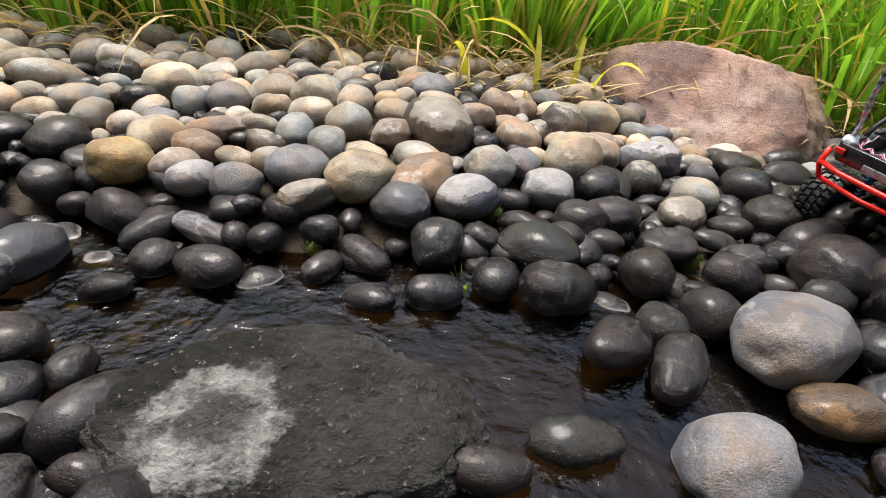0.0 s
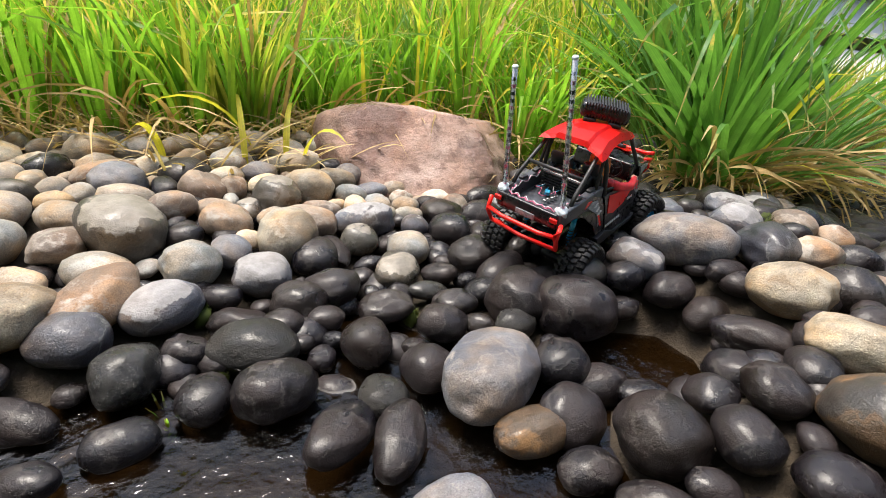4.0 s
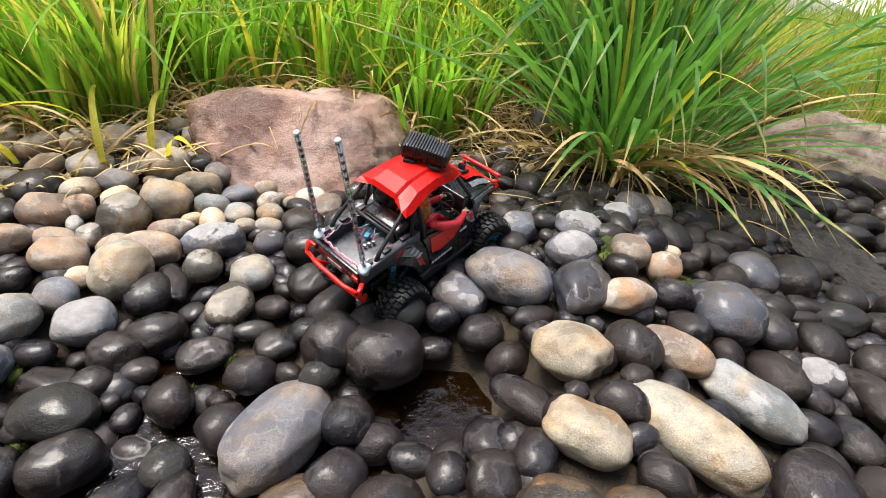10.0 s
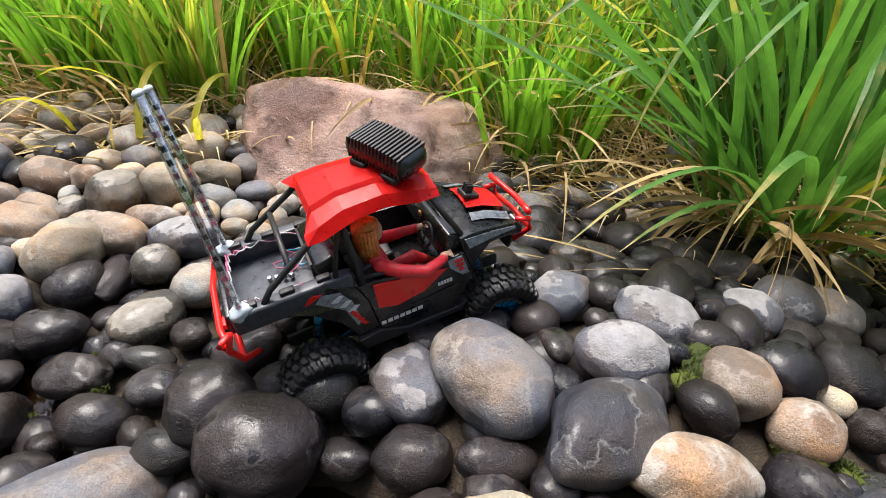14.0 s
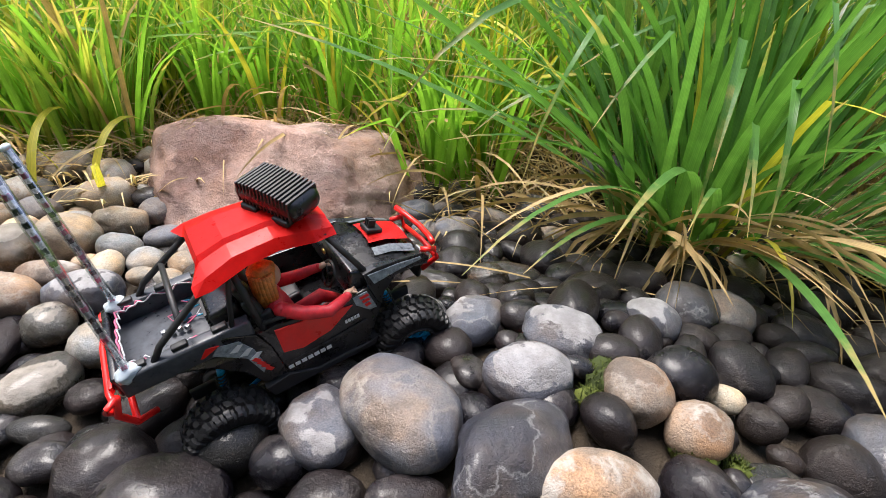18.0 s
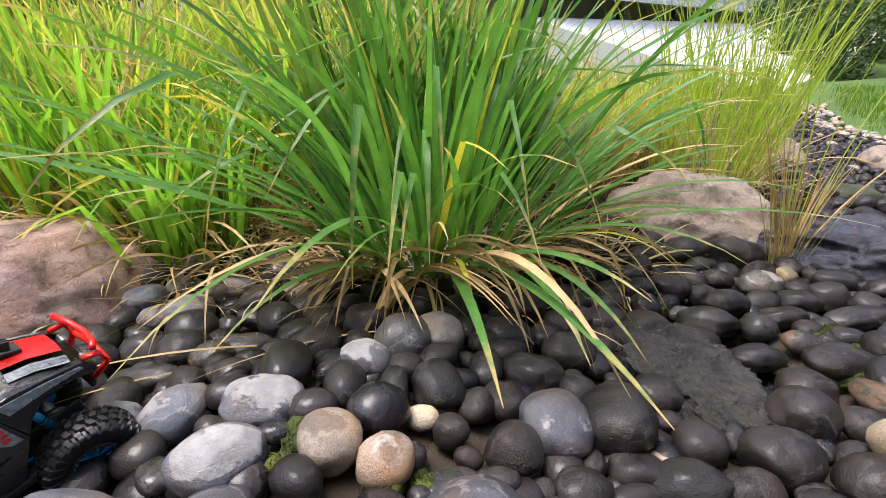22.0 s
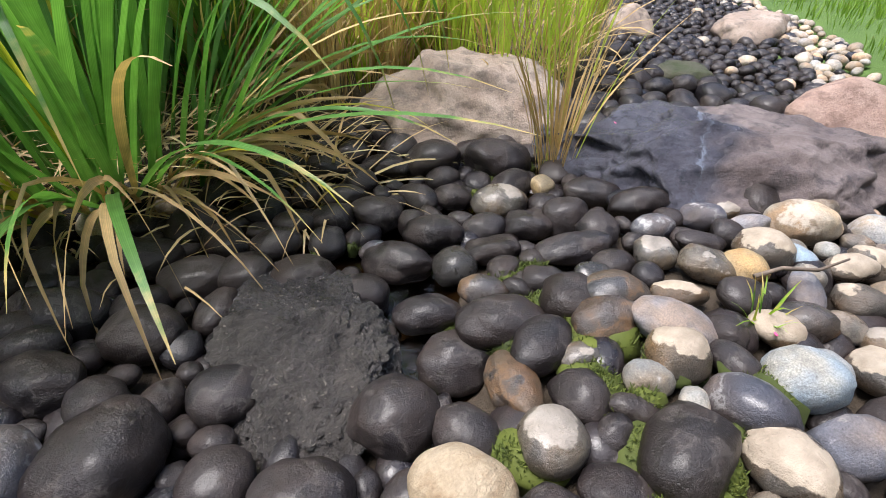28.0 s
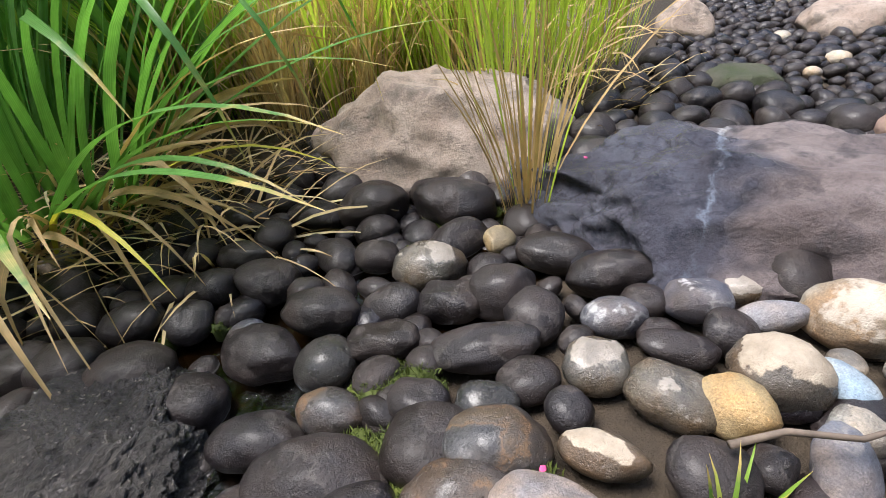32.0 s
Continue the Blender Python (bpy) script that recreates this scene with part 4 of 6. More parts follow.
xs, ys = axis_steps(-2.0, 7.0, 0.07, 900), axis_steps(-0.8, 4.2, 0.07, 900)
me = bpy.data.meshes.new("ground")
me.from_pydata([(x, y, ground_height(x, y)) for y in ys for x in xs], [],
               [(j * len(xs) + i, j * len(xs) + i + 1, (j + 1) * len(xs) + i + 1, (j + 1) * len(xs) + i) for j in range(len(ys) - 1) for i in range(len(xs) - 1)])
me.materials.append(GROUND)
me.polygons.foreach_set("use_smooth", [True] * len(me.polygons))
tagged(new("ground", me), "muddy stream bed rising to a littered bank and lawn", "ground", kind="structure")

bm = bmesh.new()
rim = [(-2.6, -0.2), (3.3, -0.2), (4.3, 0.95), (5.2, 1.6), (6.5, 2.8), (9.0, 4.1), (8.4, 4.4), (5.6, 2.75), (3.6, 1.75), (-2.6, 1.7)]
bm.faces.new([bm.verts.new((x, y, -0.018)) for x, y in rim])
tagged(new("water", mesh_of("water", bm, WATER, False)), "shallow brown water standing between the cobbles", "water", kind="structure")


# ---- boulders ----
def rock(name, material, c, s, turn, label, cuts=(), rough=0.16, seed=1.0, sub=5, fine=0.02, category="boulder", freq=9, crease=0.0):
    """A boulder: a lumpy ball, flattened along cuts of (normal, distance), its foot below the ground."""
    bm = bmesh.new()
    vs = bmesh.ops.create_icosphere(bm, subdivisions=sub, radius=1)["verts"]
    off = Vector((seed * 3.7, seed * 1.3, seed * 7.1))
    planes = [(Vector(nn).normalized(), d) for nn, d in cuts]
    for v in vs:
        d = v.co.copy()
        r = 1 + rough * noise.noise(d * 1.3 + off) * 1.6 + rough * 0.5 * noise.noise(d * 3.1 + off)
        p = d * r
        for nn, dist in planes:
            k = p.dot(nn) - dist
            if k > 0:
                p -= nn * k * 0.9
        p += d * crease * (0.3 - abs(noise.noise(d * 2.2 + off * 1.7)) * 1.4 - 0.5 * abs(noise.noise(d * 4.7 + off)))
        p += d * fine * (noise.noise(d * freq + off) + 0.6 * noise.noise(d * 2.3 * freq + off))
        v.co = Vector((p.x * s[0], p.y * s[1], p.z * s[2]))
    ob = new(name, mesh_of(name, bm, material))
    ob.matrix_world = pose(*c, *turn)
    return tagged(ob, label, category)


rock("pink_boulder", PINK, (0.74, 1.83, 0.02), (0.41, 0.3, 0.275), (0, 0, 6), "pink granite boulder with a broad sloping face on the bank",
     [((-0.1, -0.7, 0.7), 0.7), ((0.25, 0.1, 1), 0.86), ((-1, -0.3, 0.2), 0.84), ((0.8, -0.5, 0.5), 0.8)], 0.17, 1.0, fine=0.026, crease=0.05)
rock("tan_boulder", TANROCK, (2.97, 1.5, 0.02), (0.3, 0.235, 0.2), (0, 0, -14), "tan and grey boulder with rounded ridges in the stream",
     [((-0.2, -0.8, 0.55), 0.72), ((0.2, 0, 1), 0.8)], 0.2, 2.0, fine=0.018, crease=0.12)
rock("dark_boulder", DARKROCK, (3.22, 0.82, -0.01), (0.43, 0.29, 0.2), (0, 0, -48), "large dark grey boulder with a wet end and a white vein",
     [((-0.1, -0.6, 0.75), 0.82), ((0.1, 0.25, 1), 0.82), ((-0.9, -0.5, 0.25), 0.78), ((-0.6, 0.1, 0.9), 0.86), ((0.5, -0.6, 0.6), 0.85)], 0.24, 3.0, 6, fine=0.045, freq=7, crease=0.15)
rock("pink_rock", REDROCK, (3.82, 0.78, 0.03), (0.21, 0.15, 0.125), (0, 0, -20), "reddish granite rock beside the far cobbles", [((-0.4, -0.6, 0.6), 0.7)], 0.15, 4.0, 4)
rock("bank_rock", TANROCK, (4.2, 1.87, 0.04), (0.11, 0.1, 0.11), (0, 0, 10), "tan rock at the edge of the far stream", [((-0.3, -0.6, 0.7), 0.7)], 0.16, 5.0, 4)
rock("pebble_bank_rock", TANROCK, (4.78, 1.58, 0.02), (0.3, 0.14, 0.09), (0, 0, 8), "flat tan rock among pale pebbles", [((0, 0, 1), 0.7)], 0.16, 6.0, 4)
rock("mossy_rock", MOSSROCK, (3.87, 1.37, 0.0), (0.12, 0.1, 0.07), (0, 0, -30), "low dark rock grown over with moss", [((0, 0, 1), 0.7)], 0.16, 7.0, 4)
rock("grey_rock", TANROCK, (2.66, 2.12, 0.1), (0.18, 0.14, 0.17), (0, 0, 15), "grey-tan rock behind the iris clump", [((0, -0.7, 0.7), 0.7)], 0.16, 8.0, 4)
rock("mud_rock", MUDROCK, (2.16, 0.9, -0.01), (0.155, 0.22, 0.09), (0, 0, -18), "flat dark rock coated in gritty mud", [((0, -0.15, 1), 0.66), ((0.2, 0.3, 1), 0.72)], 0.24, 9.0, 6, fine=0.075, freq=15, crease=0.08)
rock("lichen_rock", LICHENROCK, (-0.09, 0.47, -0.055), (0.225, 0.15, 0.115), (0, 0, 8), "flat dark wet rock with a white lichen ring", [((0, -0.1, 1), 0.68)], 0.14, 10.0, 6, fine=0.05, freq=12)
rock("beige_stone", BEIGE, (2.12, 0.445, 0.122), (0.088, 0.072, 0.062), (0, 0, -55), "large smooth beige stone on the dark cobbles", [((0.6, 0.7, 0.5), 0.86)], 0.13, 11.0, 5, 0.006, "stone", crease=0.07)
rock("beige_stone", BEIGE, (2.195, 0.545, 0.105), (0.06, 0.045, 0.045), (0, 0, -60), "small smooth beige stone beside a larger one", (), 0.07, 12.0, 4, 0.004, "stone")


# ---- river stones ----
def pebble(seed, sub):
    bm = bmesh.new()
    off = Vector((seed * 5.3, seed * 2.9, seed))
    k = 2.0 + 0.3 * ((seed * 0.37) % 1)
    rg = random.Random(int(seed) * 7 + 3)
    cuts = [(Vector((rg.gauss(0, 1), rg.gauss(0, 1), rg.gauss(0, 0.6))).normalized(), rg.uniform(0.6, 0.85)) for _ in range(rg.choice((1, 2, 3)))]
    for v in bmesh.ops.create_icosphere(bm, subdivisions=sub, radius=1)["verts"]:
        d = v.co.copy()
        q = (abs(d.x) ** k + abs(d.y) ** k + abs(d.z) ** k) ** (-1 / k)
        for nn, far in cuts:
            over = max(0.0, d.dot(nn) - far)
            q *= 1 - 0.55 * over
        v.co = d * q * (1 + 0.13 * noise.noise(d * 0.9 + off) + 0.075 * noise.noise(d * 2.1 + off) + 0.02 * noise.noise(d * 6 + off))
    return bm


PEBBLES = {}


def pebble_mesh(shape, code, sub=3):
    key = (shape, code, sub)
    if key not in PEBBLES:
        PEBBLES[key] = mesh_of("river_stone", pebble(shape + 1, sub), STONE[code])
    return PEBBLES[key]


STONE_LABEL = {
    "D": "dark grey wet river cobble lying in the stream", "N": "dark brownish damp river cobble in the bed", "E": "dark grey elongated river cobble, dry on top", "G": "plain grey rounded river cobble",
    "T": "tan rounded river cobble with brown stains", "P": "cream-coloured smooth river cobble", "B": "rusty brown wet river cobble",
    "W": "grey river cobble with white mineral crust", "V": "whitish smooth river cobble", "Y": "ochre yellow river cobble with pale patches",
    "M": "dark river cobble coated with mud", "K": "olive-brown damp river cobble, dry on top", "C": "brown wet river cobble with a dried cream top", "L": "bluish light grey river cobble", "PALE": "pale dry river cobble on the bank",
}
FOOT = [(0.87, 0.98), (1.1, 1.17), (0.75, 1.14), (0.99, 1.33)]
BIG = [(0.76, 1.82, 0.35, 0.25), (2.96, 1.52, 0.26, 0.19), (3.12, 0.94, 0.17, 0.17), (3.32, 0.74, 0.17, 0.17), (3.82, 0.78, 0.17, 0.13), (4.2, 1.87, 0.1, 0.09), (4.78, 1.58, 0.26, 0.11),
       (3.87, 1.37, 0.1, 0.08), (2.16, 0.9, 0.13, 0.19), (-0.09, 0.47, 0.2, 0.13), (2.12, 0.445, 0.075, 0.075)]
cells = {}


def taken(x, y, r, tight):
    for i in range(int(x // 0.2) - 1, int(x // 0.2) + 2):
        for j in range(int(y // 0.2) - 1, int(y // 0.2) + 2):
            for px, py, pr in cells.get((i, j), ()):
                if (px - x) ** 2 + (py - y) ** 2 < (tight * (r + pr)) ** 2:
                    return True
    return False


def put(x, y, r):
    cells.setdefault((int(x // 0.2), int(y // 0.2)), []).append((x, y, r))


rng = random.Random(11)
for x, y, a, b_, turn, code in SINGLE:
    a, b_ = max(a, 0.024), max(b_, 0.024)
    code = "N" if code == "D" and x > 1.5 else code
    c = 0.8 * min(a, b_)
    ob = new("river_stone", pebble_mesh(rng.randrange(9), code, 4 if a > 0.055 else 3))
    z = max(bed(x, y) + 0.12 * step(y - far_bank(x) - 0.12, 0.07) + 0.55 * c, 0.5 * c - 0.018)
    ob.matrix_world = pose(x, y, z, rng.uniform(-12, 12), rng.uniform(-12, 12), turn) @ Matrix.Diagonal((a, b_, c, 1))
    tagged(ob, STONE_LABEL[code], "stone", "river stones of the bed")
    put(x, y, math.sqrt(a * b_))


def pale_here(x, y):
    if x < 0.75 and y > 1.0 + 0.45 * max(0, x + 0.2):
        return 0.85
    if 2.45 < x < 3.5 and y < 0.66 + 0.06 * math.sin(5 * x):
        return 0.5
    if x > 3.9:
        return 0.95 if y < near_bank(x) + 0.36 else 0.03
    if x < 2.0 and y < 0.25:
        return 0.06
    return 0.01


def bed_here(x, y):
    if x < 3.7:
        return -0.1 < y < far_bank(x) + (0.1 if x < 0.5 else 0.0)
    return near_bank(x) + 0.1 < y < far_bank(x) + 0.05


def inside_big(x, y, grow=0.0):
    return any(((x - cx) / (rx + grow)) ** 2 + ((y - cy) / (ry + grow)) ** 2 < 1 for cx, cy, rx, ry in BIG)


def deep(x, y):
    return hollow(x, y, 0.2, 0.62, 0.46, 0.22) + hollow(x, y, 0.88, 0.74, 0.13, 0.11)


fills = []
for r_lo, r_hi, tries, tight in ((0.055, 0.072, 2500, 0.86), (0.045, 0.06, 12000, 0.86), (0.034, 0.045, 24000, 0.85), (0.02, 0.034, 42000, 0.85)):
    for _ in range(tries):
        x, y, r = rng.uniform(-1.9, 6.6), rng.uniform(-0.1, 4.0), rng.uniform(r_lo, r_hi)
        pick = rng.random()
        if pick < 0.5:
            x, y = rng.uniform(-1.5, 3.9), rng.uniform(0.1, 1.9)
        elif pick < 0.8 and r_hi < 0.035:
            x, y = rng.uniform(3.8, 5.6), rng.uniform(1.0, 3.2)
        if x > 3.85 and r > 0.035:
            continue
        if r > 0.06 and not (x < 0.7 and y > 1.0):
            continue
        if not bed_here(x, y) or inside_big(x, y) or taken(x, y, r, tight) or any((x - fx) ** 2 + (y - fy) ** 2 < 0.055 ** 2 for fx, fy in FOOT):
            continue
        if hollow(x, y, 0.89, 0.72, 0.09, 0.09) > 0.4 or deep(x, y) > 0.5:
            continue
        put(x, y, r)
        e = rng.uniform(0.82, 1.25)
        fills.append((x, y, r * e, r / e, rng.uniform(0.6, 0.8) * r, rng.uniform(0, 180), rng.random() < pale_here(x, y)))


# a lower layer that closes the gaps between the stones
under = []
low = {}
while len(under) < 2600:
    x, y, r = rng.uniform(-1.9, 6.6), rng.uniform(-0.1, 4.0), rng.uniform(0.03, 0.046)
    near = [q for i in (-1, 0, 1) for j in (-1, 0, 1) for q in low.get((int(x // 0.1) + i, int(y // 0.1) + j), ())]
    if bed_here(x, y) and not inside_big(x, y) and deep(x, y) < 0.3 and all((x - a) ** 2 + (y - c) ** 2 > (0.75 * (r + q)) ** 2 for a, c, q in near):
        low.setdefault((int(x // 0.1), int(y // 0.1)), []).append((x, y, r))
    under.append((x, y, r, 0.9 * r, 0.6 * r, rng.uniform(0, 180), rng.random() < 0.6 * pale_here(x, y)) if bed_here(x, y) and not inside_big(x, y) and deep(x, y) < 0.3 and low.get((int(x // 0.1), int(y // 0.1)), [(0,)])[-1][0] == x else None)
under = [u for u in under if u]


def near_walk(x, y):
    return -1.0 < x < 3.8 and 0.15 < y < 1.6


alone = [s for s in fills if near_walk(s[0], s[1])]
alone.sort(key=lambda s: abs(s[1] - 0.85))
cut = set(alone[:80])
for x, y, a, b_, c, turn, pale in alone[:80]:
    code = ("K" if 2.3 < x < 4 else "PALE") if pale else ("N" if x > 1.5 else "D")
    ob = new("river_stone", pebble_mesh(rng.randrange(6), code))
    ob.matrix_world = pose(x, y, ground_height(x, y) + 0.02 + 0.45 * c - 0.02 * min(1, deep(x, y)), rng.uniform(-15, 15), rng.uniform(-15, 15), turn) @ Matrix.Diagonal((a, b_, c, 1))
    tagged(ob, STONE_LABEL[code], "stone", "river stones of the bed")


def heap(name, rows, material, label, sub, drop=0.0):
    """Many small stones joined into one mesh."""
    shapes = []
    for k in range(6):
        bm = pebble(k + 20, sub)
        bm.verts.ensure_lookup_table()
        shapes.append((np.array([v.co[:] for v in bm.verts]), np.array([[v.index for v in f.verts] for f in bm.faces])))
        bm.free()
    vv, ff, nv = [], [], 0
    for x, y, a, b_, c, turn, _ in rows:
        v, f = shapes[rng.randrange(6)]
        m = np.array((pose(x, y, ground_height(x, y) + 0.02 - drop + 0.45 * c, rng.uniform(-15, 15), rng.uniform(-15, 15), turn) @ Matrix.Diagonal((a, b_, c, 1))))
        vv.append(v @ m[:3, :3].T + m[:3, 3])
        ff.append(f + nv)
        nv += len(v)
    me = bpy.data.meshes.new(name)
    me.from_pydata(np.concatenate(vv).tolist(), [], np.concatenate(ff).tolist())
    me.materials.append(material)
    me.polygons.foreach_set("use_smooth", [True] * len(me.polygons))
    return tagged(new(name, me), label, "stones", kind="stuff")


rest = [s for s in fills if s not in cut]
for here, sub in ((True, 3), (False, 2)):
    some = [s for s in rest if near_walk(s[0], s[1]) == here]
    heap("bed_cobbles", [s for s in some if not s[6] and s[0] < 1.5], FILL_DARK, "dark wet cobbles packed along the stream bed", sub)
    heap("bed_cobbles", [s for s in some if not s[6] and s[0] >= 1.5], FILL_DAMP, "dark brownish damp cobbles packed along the stream bed", sub)
    brown = [s for s in some if s[6] and 2.3 < s[0] < 4.0]
    if brown:
        heap("brown_pebbles", brown, FILL_MID, "brown and grey damp pebbles heaped on the near bank", sub)
    heap("bank_pebbles", [s for s in some if s[6] and not 2.3 < s[0] < 4.0], FILL_PALE, "pale dry pebbles heaped on the stream's banks", sub)
heap("buried_cobbles", under, FILL_DARK, "dark cobbles half buried beneath the upper stones", 2, 0.012)


# ---- plants ----
def leaf_parts(parent, rows, material, name="leaf", **kw):
    for r in rows:
        bm = bmesh.new()
        blade(bm, *r[:6], **(r[6] if len(r) > 6 else {}), **kw)
        part(name, bm, material, parent)


def iris_clump(x, y, count, spread, long, label, seed, dry):
    rg = random.Random(seed)
    th = empty("iris_clump", pose(x, y, ground_height(x, y) - 0.01), label, "plant")
    rows = []
    for i in range(count):
        u = rg.random() ** 0.6
        az = rg.uniform(0, 360)
        bx, by = spread * u * math.cos(radians(az)) * 1.35, spread * u * math.sin(radians(az)) * 0.75
        ll = rg.uniform(0.62, 1.0) * long
        rows.append(((bx, by, 0), az + rg.uniform(-35, 35), ll, rg.uniform(0.014, 0.025), 3 + 27 * u + rg.uniform(-4, 8), rg.uniform(8, 60) + 30 * u,
                     {"rise": rg.uniform(1.5, 2.4), "twist": rg.uniform(-60, 60), "kink": rg.choice((0, 0, 0, 0, 0, 45, 80))}))
    leaf_parts(th, rows[5:], IRIS, segs=10)
    leaf_parts(th, rows[:5], YELLOW, "yellow_leaf", segs=10)
    rows = []
    for i in range(dry):
        az = rg.uniform(180, 400)
        bx, by = spread * 1.2 * math.cos(radians(az)), spread * 0.75 * math.sin(radians(az))
        rows.append(((bx, by, 0.02), az + rg.uniform(-30, 30), rg.uniform(0.3, 0.62), rg.uniform(0.008, 0.018), rg.uniform(20, 60), rg.uniform(60, 120),
                     {"rise": 0.9, "twist": rg.uniform(-160, 160), "kink": rg.choice((0, 0, 30))}))
    leaf_parts(th, rows, STRAW, "dry_leaf", segs=9)
    return th


big_iris = iris_clump(1.97, 1.63, 190, 0.23, 1.15, "large dark green iris clump with dry leaves at its foot", 3, 85)
# long leaves that lean out over the stones, azimuth, length, width, lean, arch
arching = [((-0.2, -0.14, 0.02), 186, 1.15, 0.034, 50, 32), ((-0.2, -0.1, 0.04), 172, 1.1, 0.03, 46, 40), ((-0.18, -0.12, 0.03), 200, 1.0, 0.03, 40, 60), ((-0.2, -0.05, 0.03), 160, 1.0, 0.03, 35, 60),
           ((0.05, -0.15, 0.02), 292, 0.72, 0.026, 48, 72), ((0.1, -0.15, 0.02), 312, 0.85, 0.026, 46, 68), ((0.16, -0.12, 0.02), 328, 0.8, 0.024, 44, 70), ((-0.06, -0.16, 0.07), 256, 0.9, 0.03, 66, 32),
           ((-0.1, -0.16, 0.07), 248, 0.75, 0.026, 68, 32), ((0.18, -0.1, 0.02), 342, 0.9, 0.026, 54, 46), ((0.2, -0.08, 0.03), 2, 1.0, 0.026, 52, 40), ((0.2, -0.04, 0.03), 15, 1.0, 0.026, 46, 48),
           ((-0.18, -0.15, 0.02), 215, 0.7, 0.022, 50, 70), ((0.12, -0.16, 0.06), 302, 0.85, 0.024, 60, 40)]
leaf_parts(big_iris, arching, IRIS, segs=12)
rng = random.Random(29)
more = [((0.22 * math.cos(radians(a)), 0.15 * math.sin(radians(a)), 0.02), a + rng.uniform(-12, 12), rng.uniform(0.65, 1.0), rng.uniform(0.016, 0.028), rng.uniform(34, 54), rng.uniform(50, 80), {"twist": rng.uniform(-50, 50), "rise": rng.uniform(1.2, 1.9)})
        for a in [185 + 9 * k for k in range(20)]]
leaf_parts(big_iris, more[::2] + more[1::4], IRIS, segs=12)
leaf_parts(big_iris, more[3::4], STRAW, "dry_leaf", segs=12)
leaf_parts(big_iris, [((-0.1, -0.17, 0.02), 250, 0.5, 0.016, 40, 110), ((0.12, -0.17, 0.02), 300, 0.55, 0.014, 45, 110), ((0.2, -0.14, 0.02), 330, 0.6, 0.015, 50, 90)], YELLOW, "yellow_leaf", segs=10)


# dry leaves that hang from the clump's foot over the cobbles
rng = random.Random(37)
hanging = [((rng.uniform(-0.3, -0.12), -0.17, rng.uniform(0.05, 0.12)), rng.uniform(238, 282), rng.uniform(0.35, 0.62), rng.uniform(0.008, 0.017), rng.uniform(40, 62), rng.uniform(40, 62), {"twist": rng.uniform(-150, 150), "rise": 0.9}) for _ in range(16)]
leaf_parts(big_iris, hanging, STRAW, "dry_leaf", segs=10)
leaf_parts(big_iris, [((-0.15, -0.13, 0.03), 192, 1.2, 0.04, 50, 14, {"twist": 25}), ((-0.16, -0.08, 0.03), 184, 1.15, 0.034, 56, 22, {"twist": -20})], IRIS, segs=14)


def lily_clump(seed, count, dry, long):
    rg = random.Random(seed)
    th = empty("daylily_clump", pose(0, -40, 0), "yellow-green strap-leaved daylily clump on the grassy bank", "plant", "daylily clumps on the bank")
    rows = []
    for i in range(count):
        u = rg.random()
        az = rg.uniform(0, 360)
        rows.append(((0.1 * u * math.cos(radians(az)), 0.08 * u * math.sin(radians(az)), 0), az + rg.uniform(-25, 25), rg.uniform(0.65, 1.0) * long, rg.uniform(0.013, 0.023), 3 + 20 * u, rg.uniform(10, 80),
                     {"rise": rg.uniform(1.4, 2.6), "twist": rg.uniform(-70, 70), "kink": rg.choice((0, 0, 0, 0, 0, 60))}))
    leaf_parts(th, rows[6:], LILY, segs=8)
    leaf_parts(th, rows[:6], YELLOW if seed % 2 else STRAW, "yellow_leaf", segs=8)
    rows = [((0.1 * math.cos(a), 0.08 * math.sin(a), 0.01), math.degrees(a), rg.uniform(0.3, 0.6), rg.uniform(0.007, 0.014), rg.uniform(15, 50), rg.uniform(60, 130), {"rise": 0.9, "twist": rg.uniform(-150, 150)})
            for a in [rg.uniform(0, 6.28) for _ in range(dry)]]
    leaf_parts(th, rows, STRAW, "dry_leaf", segs=7)
    return th


lilies = [lily_clump(21, 44, 16, 0.7), lily_clump(22, 40, 15, 0.8), lily_clump(23, 48, 17, 0.6)]
front = [(x, far_bank(x) + d) for x, d in ((-1.35, 0.1), (-1.1, 0.2), (-0.9, 0.12), (-0.68, 0.16), (-0.45, 0.22), (-0.25, 0.2), (-0.02, 0.28), (0.2, 0.32), (0.42, 0.4), (-1.25, 0.45), (-0.95, 0.42), (-0.6, 0.45), (-0.3, 0.48), (0.08, 0.55))]
front += [(0.6, 2.32), (0.85, 2.3), (1.05, 2.2), (1.25, 2.12), (1.45, 2.25), (1.65, 2.2), (0.4, 2.55), (0.75, 2.6), (1.15, 2.45), (1.5, 2.55), (1.35, 1.98), (0.95, 2.65), (1.2, 1.97), (2.4, 2.0)]
rng = random.Random(31)
for i, (x, y) in enumerate(front):
    m = pose(x, y, ground_height(x, y) - 0.01, 0, 0, rng.uniform(0, 360))
    if i < 3:
        lilies[i].matrix_world = m
    else:
        copy_thing(lilies[i % 3], m)


